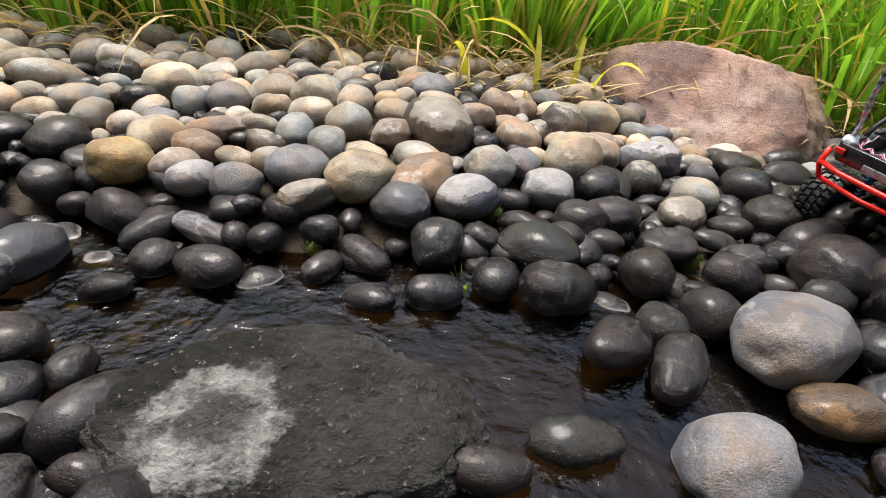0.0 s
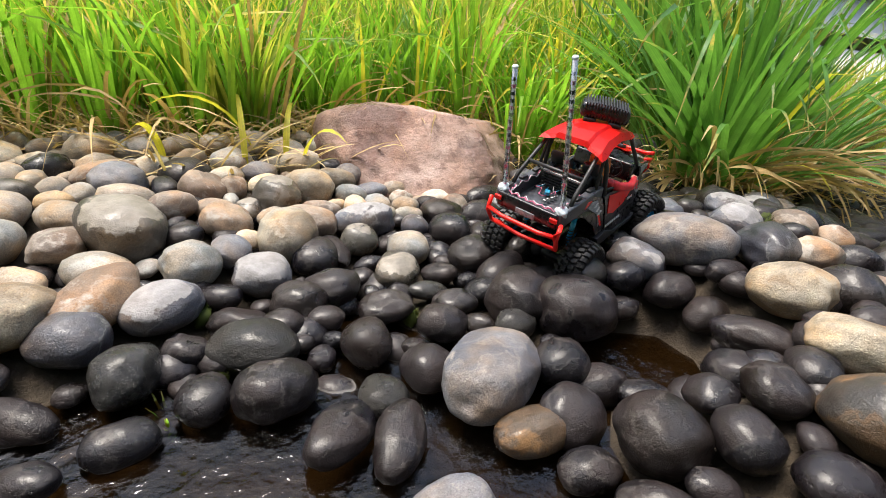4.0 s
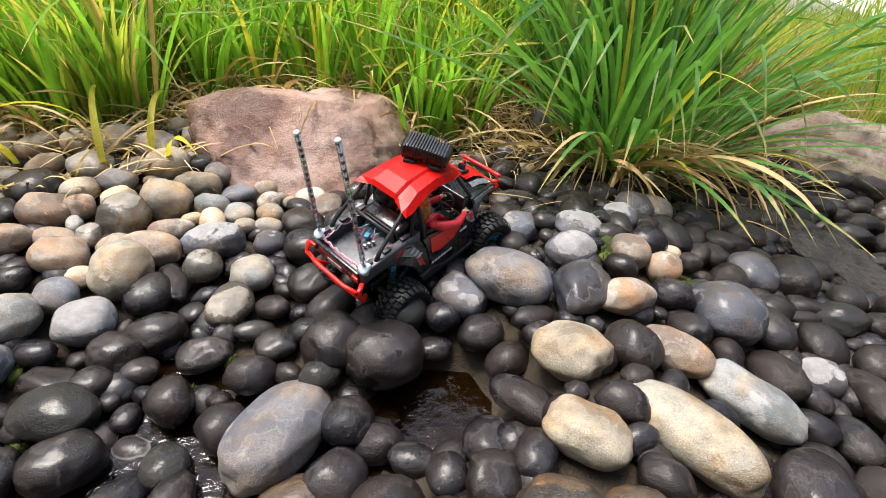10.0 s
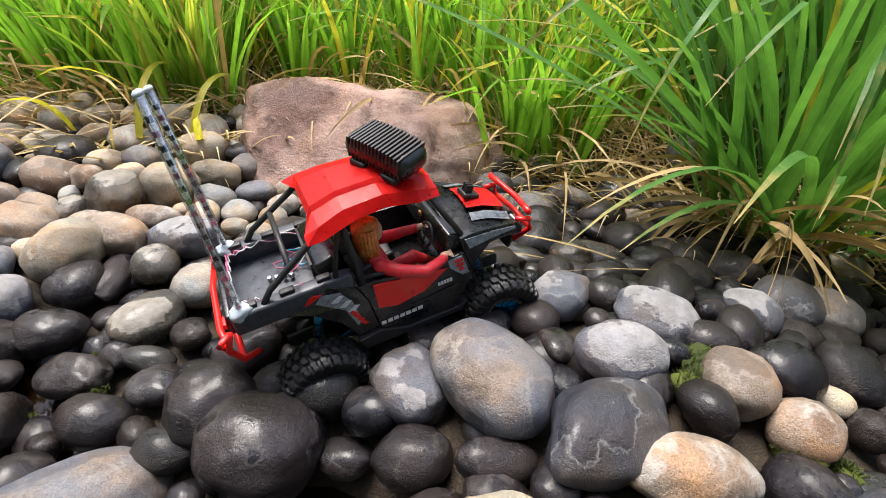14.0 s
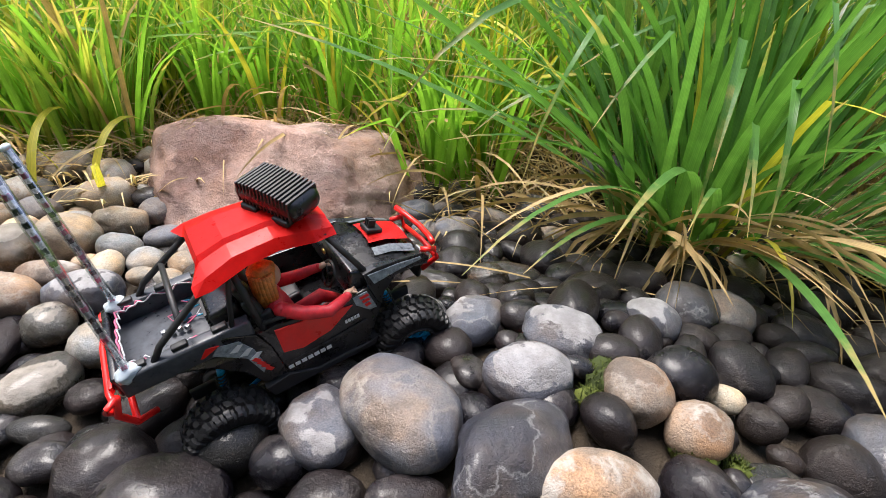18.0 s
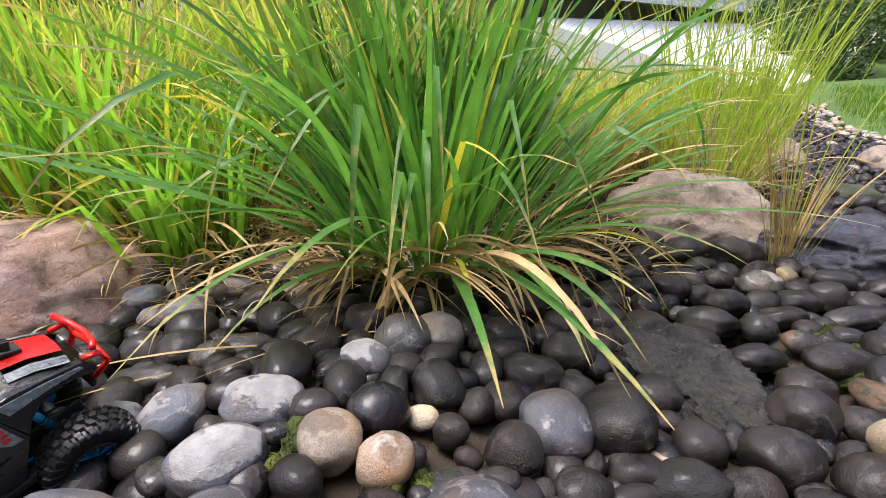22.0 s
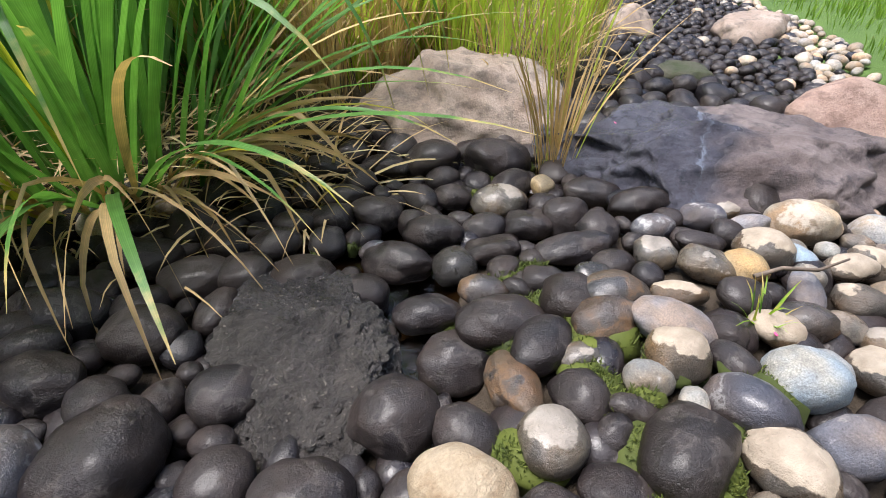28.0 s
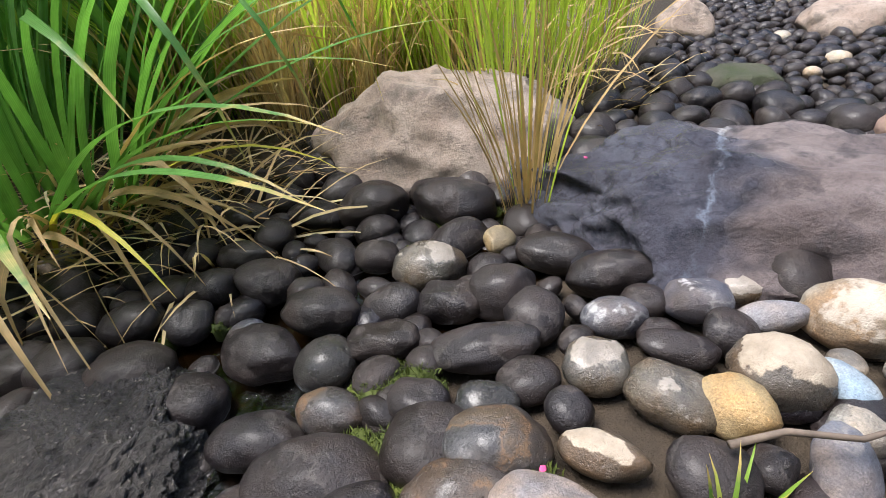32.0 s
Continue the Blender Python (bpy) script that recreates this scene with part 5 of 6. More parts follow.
def stand(name, spots, count, long, width, material, label, seed, reach=0.1, bend=(10, 70), segs=6, category="grass", lean=(0, 20)):
    """A stretch of grass nobody could count: one mesh of many blades."""
    rg = random.Random(seed)
    bm = bmesh.new()
    for x, y in spots:
        z = ground_height(x, y) - 0.01
        for i in range(count):
            az, u = rg.uniform(0, 360), rg.random()
            blade(bm, (x + reach * u * math.cos(radians(az)), y + reach * u * math.sin(radians(az)), z), az + rg.uniform(-30, 30), rg.uniform(0.55, 1.0) * long, rg.uniform(0.7, 1.2) * width,
                  rg.uniform(*lean), rg.uniform(*bend), rise=rg.uniform(1.3, 2.4), twist=rg.uniform(-60, 60), segs=segs)
    return tagged(new(name, mesh_of(name, bm, material)), label, category, kind="stuff")


rng = random.Random(41)


def scatter(n, x0, x1, y0, y1, ok=lambda x, y: True):
    got = []
    while len(got) < n:
        x, y = rng.uniform(x0, x1), rng.uniform(y0, y1)
        if ok(x, y):
            got.append((x, y))
    return got


stand("tall_grass", scatter(210, -3.0, 2.0, 2.35, 4.6), 30, 0.92, 0.018, LILY, "thick stand of yellow-green strap-leaved grass", 51)
stand("tall_grass", scatter(80, -3.2, -1.3, 1.7, 3.2), 26, 0.62, 0.016, LILY, "thick stand of yellow-green strap-leaved grass", 52)
stand("tall_grass", scatter(70, 1.6, 2.3, 2.3, 4.6), 30, 0.95, 0.016, LILY, "thick stand of tall yellow-green grass behind the irises", 53)
stand("iris_leaves", [(1.8, 1.95), (2.1, 2.0), (2.35, 1.95), (1.95, 2.15), (2.25, 2.2)], 45, 1.1, 0.026, IRIS, "dark green iris leaves behind the front clump", 54, 0.16, (10, 60), 8, "plant")
stand("tall_grass", scatter(90, -2.2, 0.3, 1.0, 3.0, lambda x, y: 0.22 < y - far_bank(x) < 0.9), 26, 0.6, 0.016, LILY, "thick stand of yellow-green strap-leaved grass", 57)
stand("straw_grass", scatter(50, 2.3, 3.3, 1.8, 2.4), 30, 0.5, 0.006, STRAW, "dry straw-coloured grass behind the boulder", 55, 0.08, (20, 100), 6)
stand("green_grass", scatter(60, 2.35, 3.3, 1.85, 2.5), 26, 0.55, 0.009, REED, "yellow-green fine grass behind the boulder", 56, 0.08, (10, 80), 6)
stand("bank_litter", scatter(600, -1.7, 1.75, 1.5, 2.5, lambda x, y: -0.12 + 0.16 * (x < -0.1) < y - far_bank(x) < 0.5 and not inside_big(x, y, -0.05)), 5, 0.32, 0.008, STRAW,
      "straw-coloured dead leaves lying along the bank", 57, 0.08, (30, 80), 6, "litter", (40, 85))
stand("bank_litter", scatter(110, 1.15, 2.5, 1.3, 1.85, lambda x, y: -0.22 < y - far_bank(x) < 0.3), 6, 0.36, 0.007, STRAW, "straw-coloured dead leaves lying round the irises", 58, 0.08, (30, 70), 6, "litter", (45, 85))
stand("bank_litter", scatter(30, 2.95, 3.7, 1.45, 1.8, lambda x, y: not inside_big(x, y, 0.02)), 6, 0.25, 0.005, STRAW, "dead stalks lying at the foot of the reeds", 59, 0.06, (30, 70), 5, "litter", (30, 85))


def reed_clump(x, y, count, spread, seed, every=3, green=1.0):
    rg = random.Random(seed)
    th = empty("reed_clump", pose(x, y, ground_height(x, y) - 0.01), "thin yellow-green reeds with dry stems at the foot", "plant", "reeds by the stream")
    rows, dry = [], []
    for i in range(count):
        az, u = rg.uniform(0, 360), rg.random()
        b0 = (spread * u * math.cos(radians(az)), spread * u * math.sin(radians(az)), 0)
        if rg.random() < green:
            rows.append((b0, az, rg.uniform(0.6, 1.1), rg.uniform(0.004, 0.0075), 2 + 13 * u, rg.uniform(3, 55), {"rise": 2.0, "twist": rg.uniform(-90, 90)}))
        if i % every == 0:
            dry.append((b0, az, rg.uniform(0.3, 0.6), rg.uniform(0.004, 0.007), rg.uniform(0, 35 if every > 1 else 18), rg.uniform(0, 110 if every > 1 else 35), {"rise": 1.2, "twist": 60}))
    leaf_parts(th, rows, REED, "reed", segs=7)
    leaf_parts(th, dry, STRAW, "dry_stem", segs=6)


for x, y, count, spread, seed in ((3.2, 1.62, 56, 0.13, 61), (3.38, 1.62, 50, 0.13, 62), (3.52, 1.68, 46, 0.12, 66), (3.68, 1.72, 44, 0.1, 67), (3.1, 1.78, 50, 0.14, 64), (3.3, 1.82, 44, 0.14, 65)):
    reed_clump(x, y, count, spread, seed)
reed_clump(2.97, 1.15, 46, 0.045, 63, 1, 0.25)
stand("bank_grass", scatter(30, 4.3, 5.0, 0.4, 0.95, lambda x, y: y < near_bank(x) - 0.03), 30, 0.5, 0.007, TURF, "green grass clump on the bank beside pale pebbles", 65, 0.07, (10, 70), 5)
stand("lawn_grass", scatter(1700, 3.9, 8.0, -1.0, 3.8, lambda x, y: y < near_bank(x) - 0.02), 9, 0.09, 0.006, TURF, "short green lawn grass", 66, 0.09, (10, 60), 3)
stand("lawn_grass", scatter(700, 3.0, 10.0, 2.2, 8.5, lambda x, y: y > far_bank(x) + 0.15), 12, 0.22, 0.008, TURF, "rough green grass behind the stream", 67, 0.12, (10, 70), 4)
stand("sprout", [(0.08, 0.82)], 8, 0.09, 0.006, LILY, "small green sprout between the cobbles", 68, 0.01, (10, 80), 5, "plant")
stand("sprout", [(2.72, 0.5)], 16, 0.13, 0.005, LILY, "small green grass sprout between the cobbles", 69, 0.015, (10, 100), 6, "plant")

stand("dry_grass", scatter(60, -2.6, 2.0, 2.1, 3.6), 9, 0.62, 0.012, STRAW, "dry straw-coloured leaves standing among the green grass", 91, 0.12, (20, 110), 6)
stand("yellow_grass", scatter(60, -2.6, 2.0, 2.1, 3.6), 8, 0.66, 0.014, YELLOW, "yellowing leaves standing among the green grass", 92, 0.12, (20, 100), 6)
stand("dry_grass", scatter(26, 1.7, 4.0, 2.1, 3.4), 9, 0.7, 0.01, STRAW, "dry straw-coloured leaves standing among the green grass", 93, 0.12, (20, 110), 6)
# yellowing blades by the pale stones, and leaves lying over the bed
for x, y, az, ll in ((0.17, 1.66, 95, 0.42), (0.28, 1.72, 80, 0.36), (0.2, 1.78, 200, 0.4), (-0.05, 1.75, 260, 0.3), (0.32, 1.7, 300, 0.33)):
    bm = bmesh.new()
    blade(bm, (0, 0, 0), az, ll, 0.02, 16, 120, rise=1.5, twist=50, segs=9)
    ob = new("yellow_blade", mesh_of("yellow_blade", bm, YELLOW))
    ob.matrix_world = pose(x, y, ground_height(x, y))
    tagged(ob, "broad yellowing leaf blade among pale stones", "leaf", "yellowing blades")
for x, y, az, ll, w, mt in ((1.35, 1.32, 184, 0.5, 0.012, STRAW), (1.6, 1.25, 190, 0.45, 0.009, STRAW), (1.2, 1.3, 200, 0.4, 0.008, STRAW)):
    bm = bmesh.new()
    blade(bm, (0, 0, 0), az, ll, w, 72, 26, rise=1.0, twist=40, segs=9)
    ob = new("fallen_blade", mesh_of("fallen_blade", bm, mt))
    ob.matrix_world = pose(x, y, ground_height(x, y) + 0.05)
    tagged(ob, "fallen dry leaf blade lying over the cobbles", "leaf", "fallen blades")

# dry leaves that hang over the pink boulder
rng = random.Random(101)
for k in range(16):
    x = rng.uniform(0.5, 1.12)
    bm = bmesh.new()
    blade(bm, (0, 0, 0), rng.uniform(235, 305), rng.uniform(0.28, 0.5), rng.uniform(0.006, 0.011), rng.uniform(35, 70), rng.uniform(55, 75), rise=0.8, twist=rng.uniform(-140, 140), segs=9)
    ob = new("dry_blade", mesh_of("dry_blade", bm, STRAW))
    ob.matrix_world = pose(x, rng.uniform(1.98, 2.12), 0.17)
    tagged(ob, "dry curled leaf blade hanging over the pink boulder", "leaf", "dry blades on the boulder")

# moss between the stones: many small cushions
def moss(spots, seed, label):
    rg = random.Random(seed)
    bm = bmesh.new()
    for x, y, r in spots:
        z = ground_height(x, y) + 0.019
        blob(bm, (x, y, z), (r * rg.uniform(0.8, 1.3), r, 0.014 + 0.3 * r), (0, 0, rg.uniform(0, 180)), 2, 0.5, rg.random() * 9)
        for i in range(int(9000 * r)):
            a, u = rg.uniform(0, 6.28), math.sqrt(rg.random())
            blade(bm, (x + 1.05 * r * u * math.cos(a), y + r * u * math.sin(a), z + (0.012 + 0.3 * r) * math.sqrt(max(0, 1 - u * u))), rg.uniform(0, 360), rg.uniform(0.004, 0.011), 0.0022, rg.uniform(0, 70), 30, segs=2)
    return tagged(new("moss", mesh_of("moss", bm, MOSS)), label, "moss", kind="stuff")


moss([(1.37, 0.97, 0.034), (1.41, 0.95, 0.022), (1.45, 0.86, 0.03), (1.5, 0.84, 0.02), (1.33, 0.93, 0.018)], 71, "bright green moss cushion between grey cobbles")
rng = random.Random(77)
moss([(rng.uniform(2.25, 2.6), rng.uniform(0.38, 0.85), rng.uniform(0.018, 0.045)) for _ in range(60)], 72, "dark green moss in the gaps between the cobbles")
moss([(rng.uniform(1.8, 2.5), rng.uniform(1.1, 1.4), rng.uniform(0.012, 0.012)) for _ in range(14)], 73, "dark green moss in the gaps below the irises")
moss([(rng.uniform(2.7, 3.1), rng.uniform(1.1, 1.3), rng.uniform(0.014, 0.03)) for _ in range(12)], 74, "dark green moss at the foot of the boulder")
moss([(rng.uniform(-0.2, 0.5), rng.uniform(0.8, 1.05), rng.uniform(0.01, 0.02)) for _ in range(10)], 75, "small moss patches at the water's edge")

# litter: petals, a twig, brown leaves
for x, y, z in ((2.69, 0.47, 0.1), (2.62, 0.62, 0.09), (2.98, 1.0, 0.16)):
    bm = bmesh.new()
    blob(bm, (0, 0, 0), (0.005, 0.0035, 0.001), (20, 10, 30), 2, 0.4, x)
    ob = new("petal", mesh_of("petal", bm, PETAL))
    ob.matrix_world = pose(x, y, z)
    tagged(ob, "small fallen pink petal on a stone", "petal", "fallen petals")
bm = tube(bmesh.new(), [(0, 0, 0), (0.05, 0.01, 0.004), (0.11, 0.005, 0.0), (0.17, 0.02, 0.006)], [0.004, 0.0035, 0.003, 0.002], 6)
ob = new("twig", mesh_of("twig", bm, TWIGWOOD))
ob.matrix_world = pose(2.76, 0.545, 0.12, 0, 0, -30)
tagged(ob, "thin grey-brown twig lying on pale stones", "twig")


# ---- distance: trees, hedge and a house ----
def tree(name, height, crown, seed, label, leaves, leaf, trunk_r=0.12, low=0.35):
    rg = random.Random(seed)
    th = empty(name, pose(0, -60, 0), label, "tree", "trees round the garden")
    bm = bmesh.new()
    tube(bm, [(0, 0, -0.1), (0.02, 0.03, height * 0.3), (-0.03, 0.0, height * 0.6), (0, 0, height * 0.85)], [trunk_r, trunk_r * 0.8, trunk_r * 0.5, trunk_r * 0.2], 9)
    tips = []
    for i in range(9):
        a, z0 = rg.uniform(0, 6.28), height * rg.uniform(low * 0.7, 0.7)
        tip = (crown * 0.7 * math.cos(a), crown * 0.7 * math.sin(a), z0 + height * rg.uniform(0.05, 0.22))
        tube(bm, [(0, 0, z0), (tip[0] * 0.5, tip[1] * 0.5, (z0 + tip[2]) * 0.5 + 0.05), tip], [trunk_r * 0.4, trunk_r * 0.25, trunk_r * 0.1], 6)
        tips.append(tip)
    part("trunk", bm, BARK, th)
    bm = bmesh.new()
    lay = bm.verts.layers.float.new("along")
    hubs = []
    for i in range(34):
        a, u, z = rg.uniform(0, 6.28), rg.random() ** 0.5, rg.uniform(low, 1.0)
        rr = crown * math.sin(math.pi * min(0.97, max(0.1, (z - low) / (1.05 - low) * 0.8 + 0.15))) * u
        hubs.append((Vector((rr * math.cos(a), rr * math.sin(a), z * height)), crown * rg.uniform(0.2, 0.36)))
    for i in range(leaves):
        h, r = hubs[i % len(hubs)]
        d = Vector((rg.gauss(0, 1), rg.gauss(0, 1), rg.gauss(0, 0.8))).normalized()
        p = h + d * r * rg.uniform(0.55, 1.1)
        u = Vector((rg.gauss(0, 1), rg.gauss(0, 1), rg.gauss(0, 1))).normalized()
        w = u.cross(d).normalized() * leaf * 0.4
        s = leaf * rg.uniform(0.7, 1.3)
        bm.faces.new([bm.verts.new(p - u * s * 0.6), bm.verts.new(p + w), bm.verts.new(p + u * s * 0.6), bm.verts.new(p - w)])
    part("crown", bm, BUSH, th, smooth=False)
    return th


bush = tree("bush", 2.4, 1.3, 81, "dark green leafy bush behind the tall grass", 9000, 0.075, 0.05, 0.05)
bush.matrix_world = pose(-3.4, 5.0, 0.1)
for x, y, rz in ((-4.9, 3.9, 80), (-1.6, 6.0, 200), (-3.6, 5.8, 140), (-0.2, 6.4, 20), (-6.0, 2.4, 300)):
    copy_thing(bush, pose(x, y, 0.05, 0, 0, rz))
oak = tree("tree", 7.5, 3.1, 82, "dark green leafy tree, those out of view added to block sky", 15000, 0.2, 0.2, 0.22)
oak.matrix_world = pose(-9, 9, 0)
# the trees at negative y are unseen, added to screen off the low sky
ring = [(-7, -3.5), (-4.5, -6), (-1.5, -5.2), (1.5, -6.2), (4.5, -5.4), (7.5, -6.5), (10.5, -4.6), (-12, 1), (-12, 7), (-15, 4), (-13, -6), (-6, -12), (2, -13), (10, -11), (17, -6), (-4, 12), (1.5, 12.5), (6, 14), (24, 2), (29, 8), (31, 12), (30, -4), (12, 19), (22, 9.5)]
for i, (x, y) in enumerate(ring):
    copy_thing(oak, pose(x, y, -0.1, 0, 0, 77 * i))
shrub = tree("shrub", 1.5, 1.1, 83, "rounded green garden shrub at the edge of the lawn", 6000, 0.06, 0.04, 0.05)
shrub.matrix_world = pose(10.5, 4.6, 0)
for x, y, rz in ((12.0, 5.8, 50), (13.0, 3.9, 160), (14.5, 5.6, 200), (12.6, 2.6, 280), (16.5, 6.2, 120), (15.0, 4.6, 30)):
    copy_thing(shrub, pose(x, y, -0.05, 0, 0, rz))

house = empty("house", pose(7.7, 7.4, 0, 0, 0, 20), "long white house with paving and balcony front tilted sunward", "house")
# this slope is added so that the pale front takes full sun
bm = prism(bmesh.new(), [(-3.4, 0.05), (-0.2, 0.85), (-0.2, 0.3), (-3.4, -0.3)], -2, 40)
for v in bm.verts:
    v.co = Vector((v.co.y, v.co.x, v.co.z))
bmesh.ops.recalc_face_normals(bm, faces=bm.faces[:])
part("ramp", bm, WHITEWALL, house, "pale paving, tilted up to catch the sun", smooth=False)
part("wall", box(bmesh.new(), (19, 4.6, 2.2), (42, 6.0, 4.6)), STUCCO, house, smooth=False)
# balcony front shaped as a slope, so that it renders sunlit
bm = prism(bmesh.new(), [(-0.3, 1.3), (1.6, 2.5), (1.6, 2.3), (-0.3, 1.15)], -2, 40)
for v in bm.verts:
    v.co = Vector((v.co.y, v.co.x, v.co.z))
bmesh.ops.recalc_face_normals(bm, faces=bm.faces[:])
part("lean_to_roof", bm, WHITEWALL, house, "white balcony front, laid back to catch the sun", smooth=False)
for k in range(15):
    part("post", box(bmesh.new(), (-1.5 + 2.9 * k, -0.05, 1.05), (0.1, 0.1, 0.6)), SATIN, house, smooth=False)
bm = prism(bmesh.new(), [(-0.9, 0), (4.1, 1.2), (9.1, 0), (9.1, 0.22), (4.1, 1.44), (-0.9, 0.22)], -2.9, 40.9)
for v in bm.verts:
    v.co = Vector((v.co.y, v.co.x + 0.6, v.co.z + 4.4))
bmesh.ops.recalc_face_normals(bm, faces=bm.faces[:])
part("roof", bm, ROOFING, house, smooth=False)
for i in range(10):
    w = part("window", box(bmesh.new(), (0.5 + 4 * i, 1.57, 3.1), (1.8, 0.1, 1.5)), PANE, house, smooth=False)
    bm = bmesh.new()
    for c, s in (((0.5, 3.9), (2.0, 0.1)), ((0.5, 2.3), (2.0, 0.1)), ((-0.45, 3.1), (0.1, 1.5)), ((1.45, 3.1), (0.1, 1.5))):
        box(bm, (c[0] + 4 * i, 1.54, c[1]), (s[0], 0.12, s[1]))
    part("frame", bm, WHITE, w, smooth=False)


# ---- the model buggy: x ahead, y to its left, z up from the ground it stands on ----
car = empty("model_buggy", CAR, "black and red radio-controlled rock-crawling buggy on wet cobbles", "toy car")
HALF, TRACK, WHEEL = 0.165, 0.108, 0.0725

# wheels: knobbly tyre, beadlock rim
bm = bmesh.new()
rings = [(-0.026, 0.036), (-0.0305, 0.044), (-0.031, 0.053)]
rings += [(-0.031 + 0.062 * k / 26, 0.0672 - 0.0075 * abs(k / 13 - 1) ** 5) for k in range(27)]
rings += [(0.031, 0.053), (0.0305, 0.044), (0.026, 0.036)]
ROUND = 216
vs = []
for i, (h, r) in enumerate(rings):
    for k in range(ROUND):
        turn = k / ROUND * 27
        lane = 0 if abs(h) > 0.0165 else 1
        phase = (turn + (0.5 if h > 0 else 0.0) + 14 * abs(h) + (0.5 if lane else 0)) % 1
        lug = phase < (0.6 if lane == 0 else 0.66) and abs(abs(h) - 0.0165) > 0.0018 and abs(h) > 0.0012
        up = 0.0058 if lug and 2 < i < len(rings) - 3 else 0.0
        if i in (2, len(rings) - 3) and phase < 0.5:
            up = 0.003
        a = 2 * math.pi * k / ROUND
        vs.append(bm.verts.new(((r + up) * math.cos(a), h * (1 + (0.06 if up and abs(h) > 0.028 else 0)), (r + up) * math.sin(a))))
face_all(bm, vs, len(rings), ROUND)
bmesh.ops.recalc_face_normals(bm, faces=bm.faces[:])
TYRE = mesh_of("tyre", bm, RUBBER, False)
# rim as seen from outside, which is -y
bm = lathe(bmesh.new(), [(-0.0235, 0.0285), (-0.0285, 0.0305), (-0.0285, 0.0365), (-0.024, 0.0375), (-0.02, 0.0365)], 40, caps=False)
RING = mesh_of("beadlock_ring", bm, SATIN)
bm = bmesh.new()
lathe(bm, [(0.02, 0.03), (-0.008, 0.03), (-0.0235, 0.029), (-0.0235, 0.0265), (-0.006, 0.0265), (-0.005, 0.012), (-0.012, 0.010), (-0.019, 0.0075), (-0.019, 0.004)], 32)
for k in range(8):
    a = 2 * math.pi * k / 8
    for da in (-0.16, 0.16):
        tube(bm, [(0.007 * math.cos(a), -0.016, 0.007 * math.sin(a)), (0.017 * math.cos(a + da * 0.6), -0.0195, 0.017 * math.sin(a + da * 0.6)), (0.028 * math.cos(a + da), -0.021, 0.028 * math.sin(a + da))], 0.0019, 5)
RIM = mesh_of("rim", bm, BLUE)
bm = bmesh.new()
for k in range(24):
    a = 2 * math.pi * k / 24
    blob(bm, (0.0335 * math.cos(a), -0.029, 0.0335 * math.sin(a)), (0.0013, 0.0012, 0.0013), sub=1)
BOLTS = mesh_of("bolt_ring", bm, STEEL)
bm = lathe(bmesh.new(), [(-0.016, 0.0045), (-0.023, 0.004), (-0.0245, 0.002), (-0.0245, 0.0)], 6)
NUT = mesh_of("hub_nut", bm, SATIN)
for sx, sy, steer in ((-1, -1, 0), (1, -1, -8), (-1, 1, 0), (1, 1, -8)):
    w = new("wheel")
    w.empty_display_size = 0.03
    w.parent = car
    w.matrix_basis = pose(sx * HALF, sy * TRACK, WHEEL, 0, 17 * sx, steer + (180 if sy > 0 else 0))
    part("tyre", TYRE, None, w, "black knobbly rubber tyre")
    part("rim", RIM, None, w, "blue anodised spoked rim")
    part("beadlock_ring", RING, None, w)
    part("bolt_ring", BOLTS, None, w)
    part("hub_nut", NUT, None, w)

# axles, links, shocks, chassis
for sx in (-1, 1):
    bm = tube(bmesh.new(), [(sx * HALF, -0.09, WHEEL), (sx * HALF, -0.03, WHEEL), (sx * HALF, 0.03, WHEEL), (sx * HALF, 0.09, WHEEL)], [0.008, 0.0095, 0.0095, 0.008], 10)
    blob(bm, (sx * HALF, 0.012, WHEEL), (0.021, 0.02, 0.019), sub=3)
    part("axle", bm, SATIN, car)
    for sy in (-1, 1):
        part("link_rod", tube(bmesh.new(), [(sx * (HALF - 0.008), sy * 0.055, WHEEL - 0.004), (sx * 0.045, sy * 0.03, 0.088)], 0.0038, 8), BLUE, car, "blue aluminium suspension link")
        base, top = Vector((sx * (HALF - 0.004), sy * 0.062, WHEEL + 0.01)), Vector((sx * (HALF - 0.028), sy * 0.062, 0.185))
        sh = part("shock", tube(bmesh.new(), [base, base.lerp(top, 0.45), base.lerp(top, 0.46), top], [0.0028, 0.0028, 0.0065, 0.0065], 9), BLUE, car, "blue oil shock absorber")
        coil = [base.lerp(top, 0.12 + 0.6 * k / 60) + 0.0092 * Vector((math.cos(0.84 * k), math.sin(0.84 * k), 0)) for k in range(61)]
        part("coil_spring", tube(bmesh.new(), coil, 0.0014, 5), SATIN, sh)
bm = bmesh.new()
for sy in (-1, 1):
    box(bm, (0, sy * 0.04, 0.113), (0.40, 0.008, 0.022), None, 0.002)
for x in (-0.14, -0.06, 0.03, 0.12):
    box(bm, (x, 0, 0.112), (0.018, 0.078, 0.014), None, 0.002)
part("chassis_rail", bm, SATIN, car)
part("gearbox", box(bmesh.new(), (0.0, 0, 0.118), (0.09, 0.06, 0.04), None, 0.006), SATIN, car)
part("floor_pan", box(bmesh.new(), (0.005, 0, 0.128), (0.20, 0.176, 0.006), None, 0.002), BLACK, car)

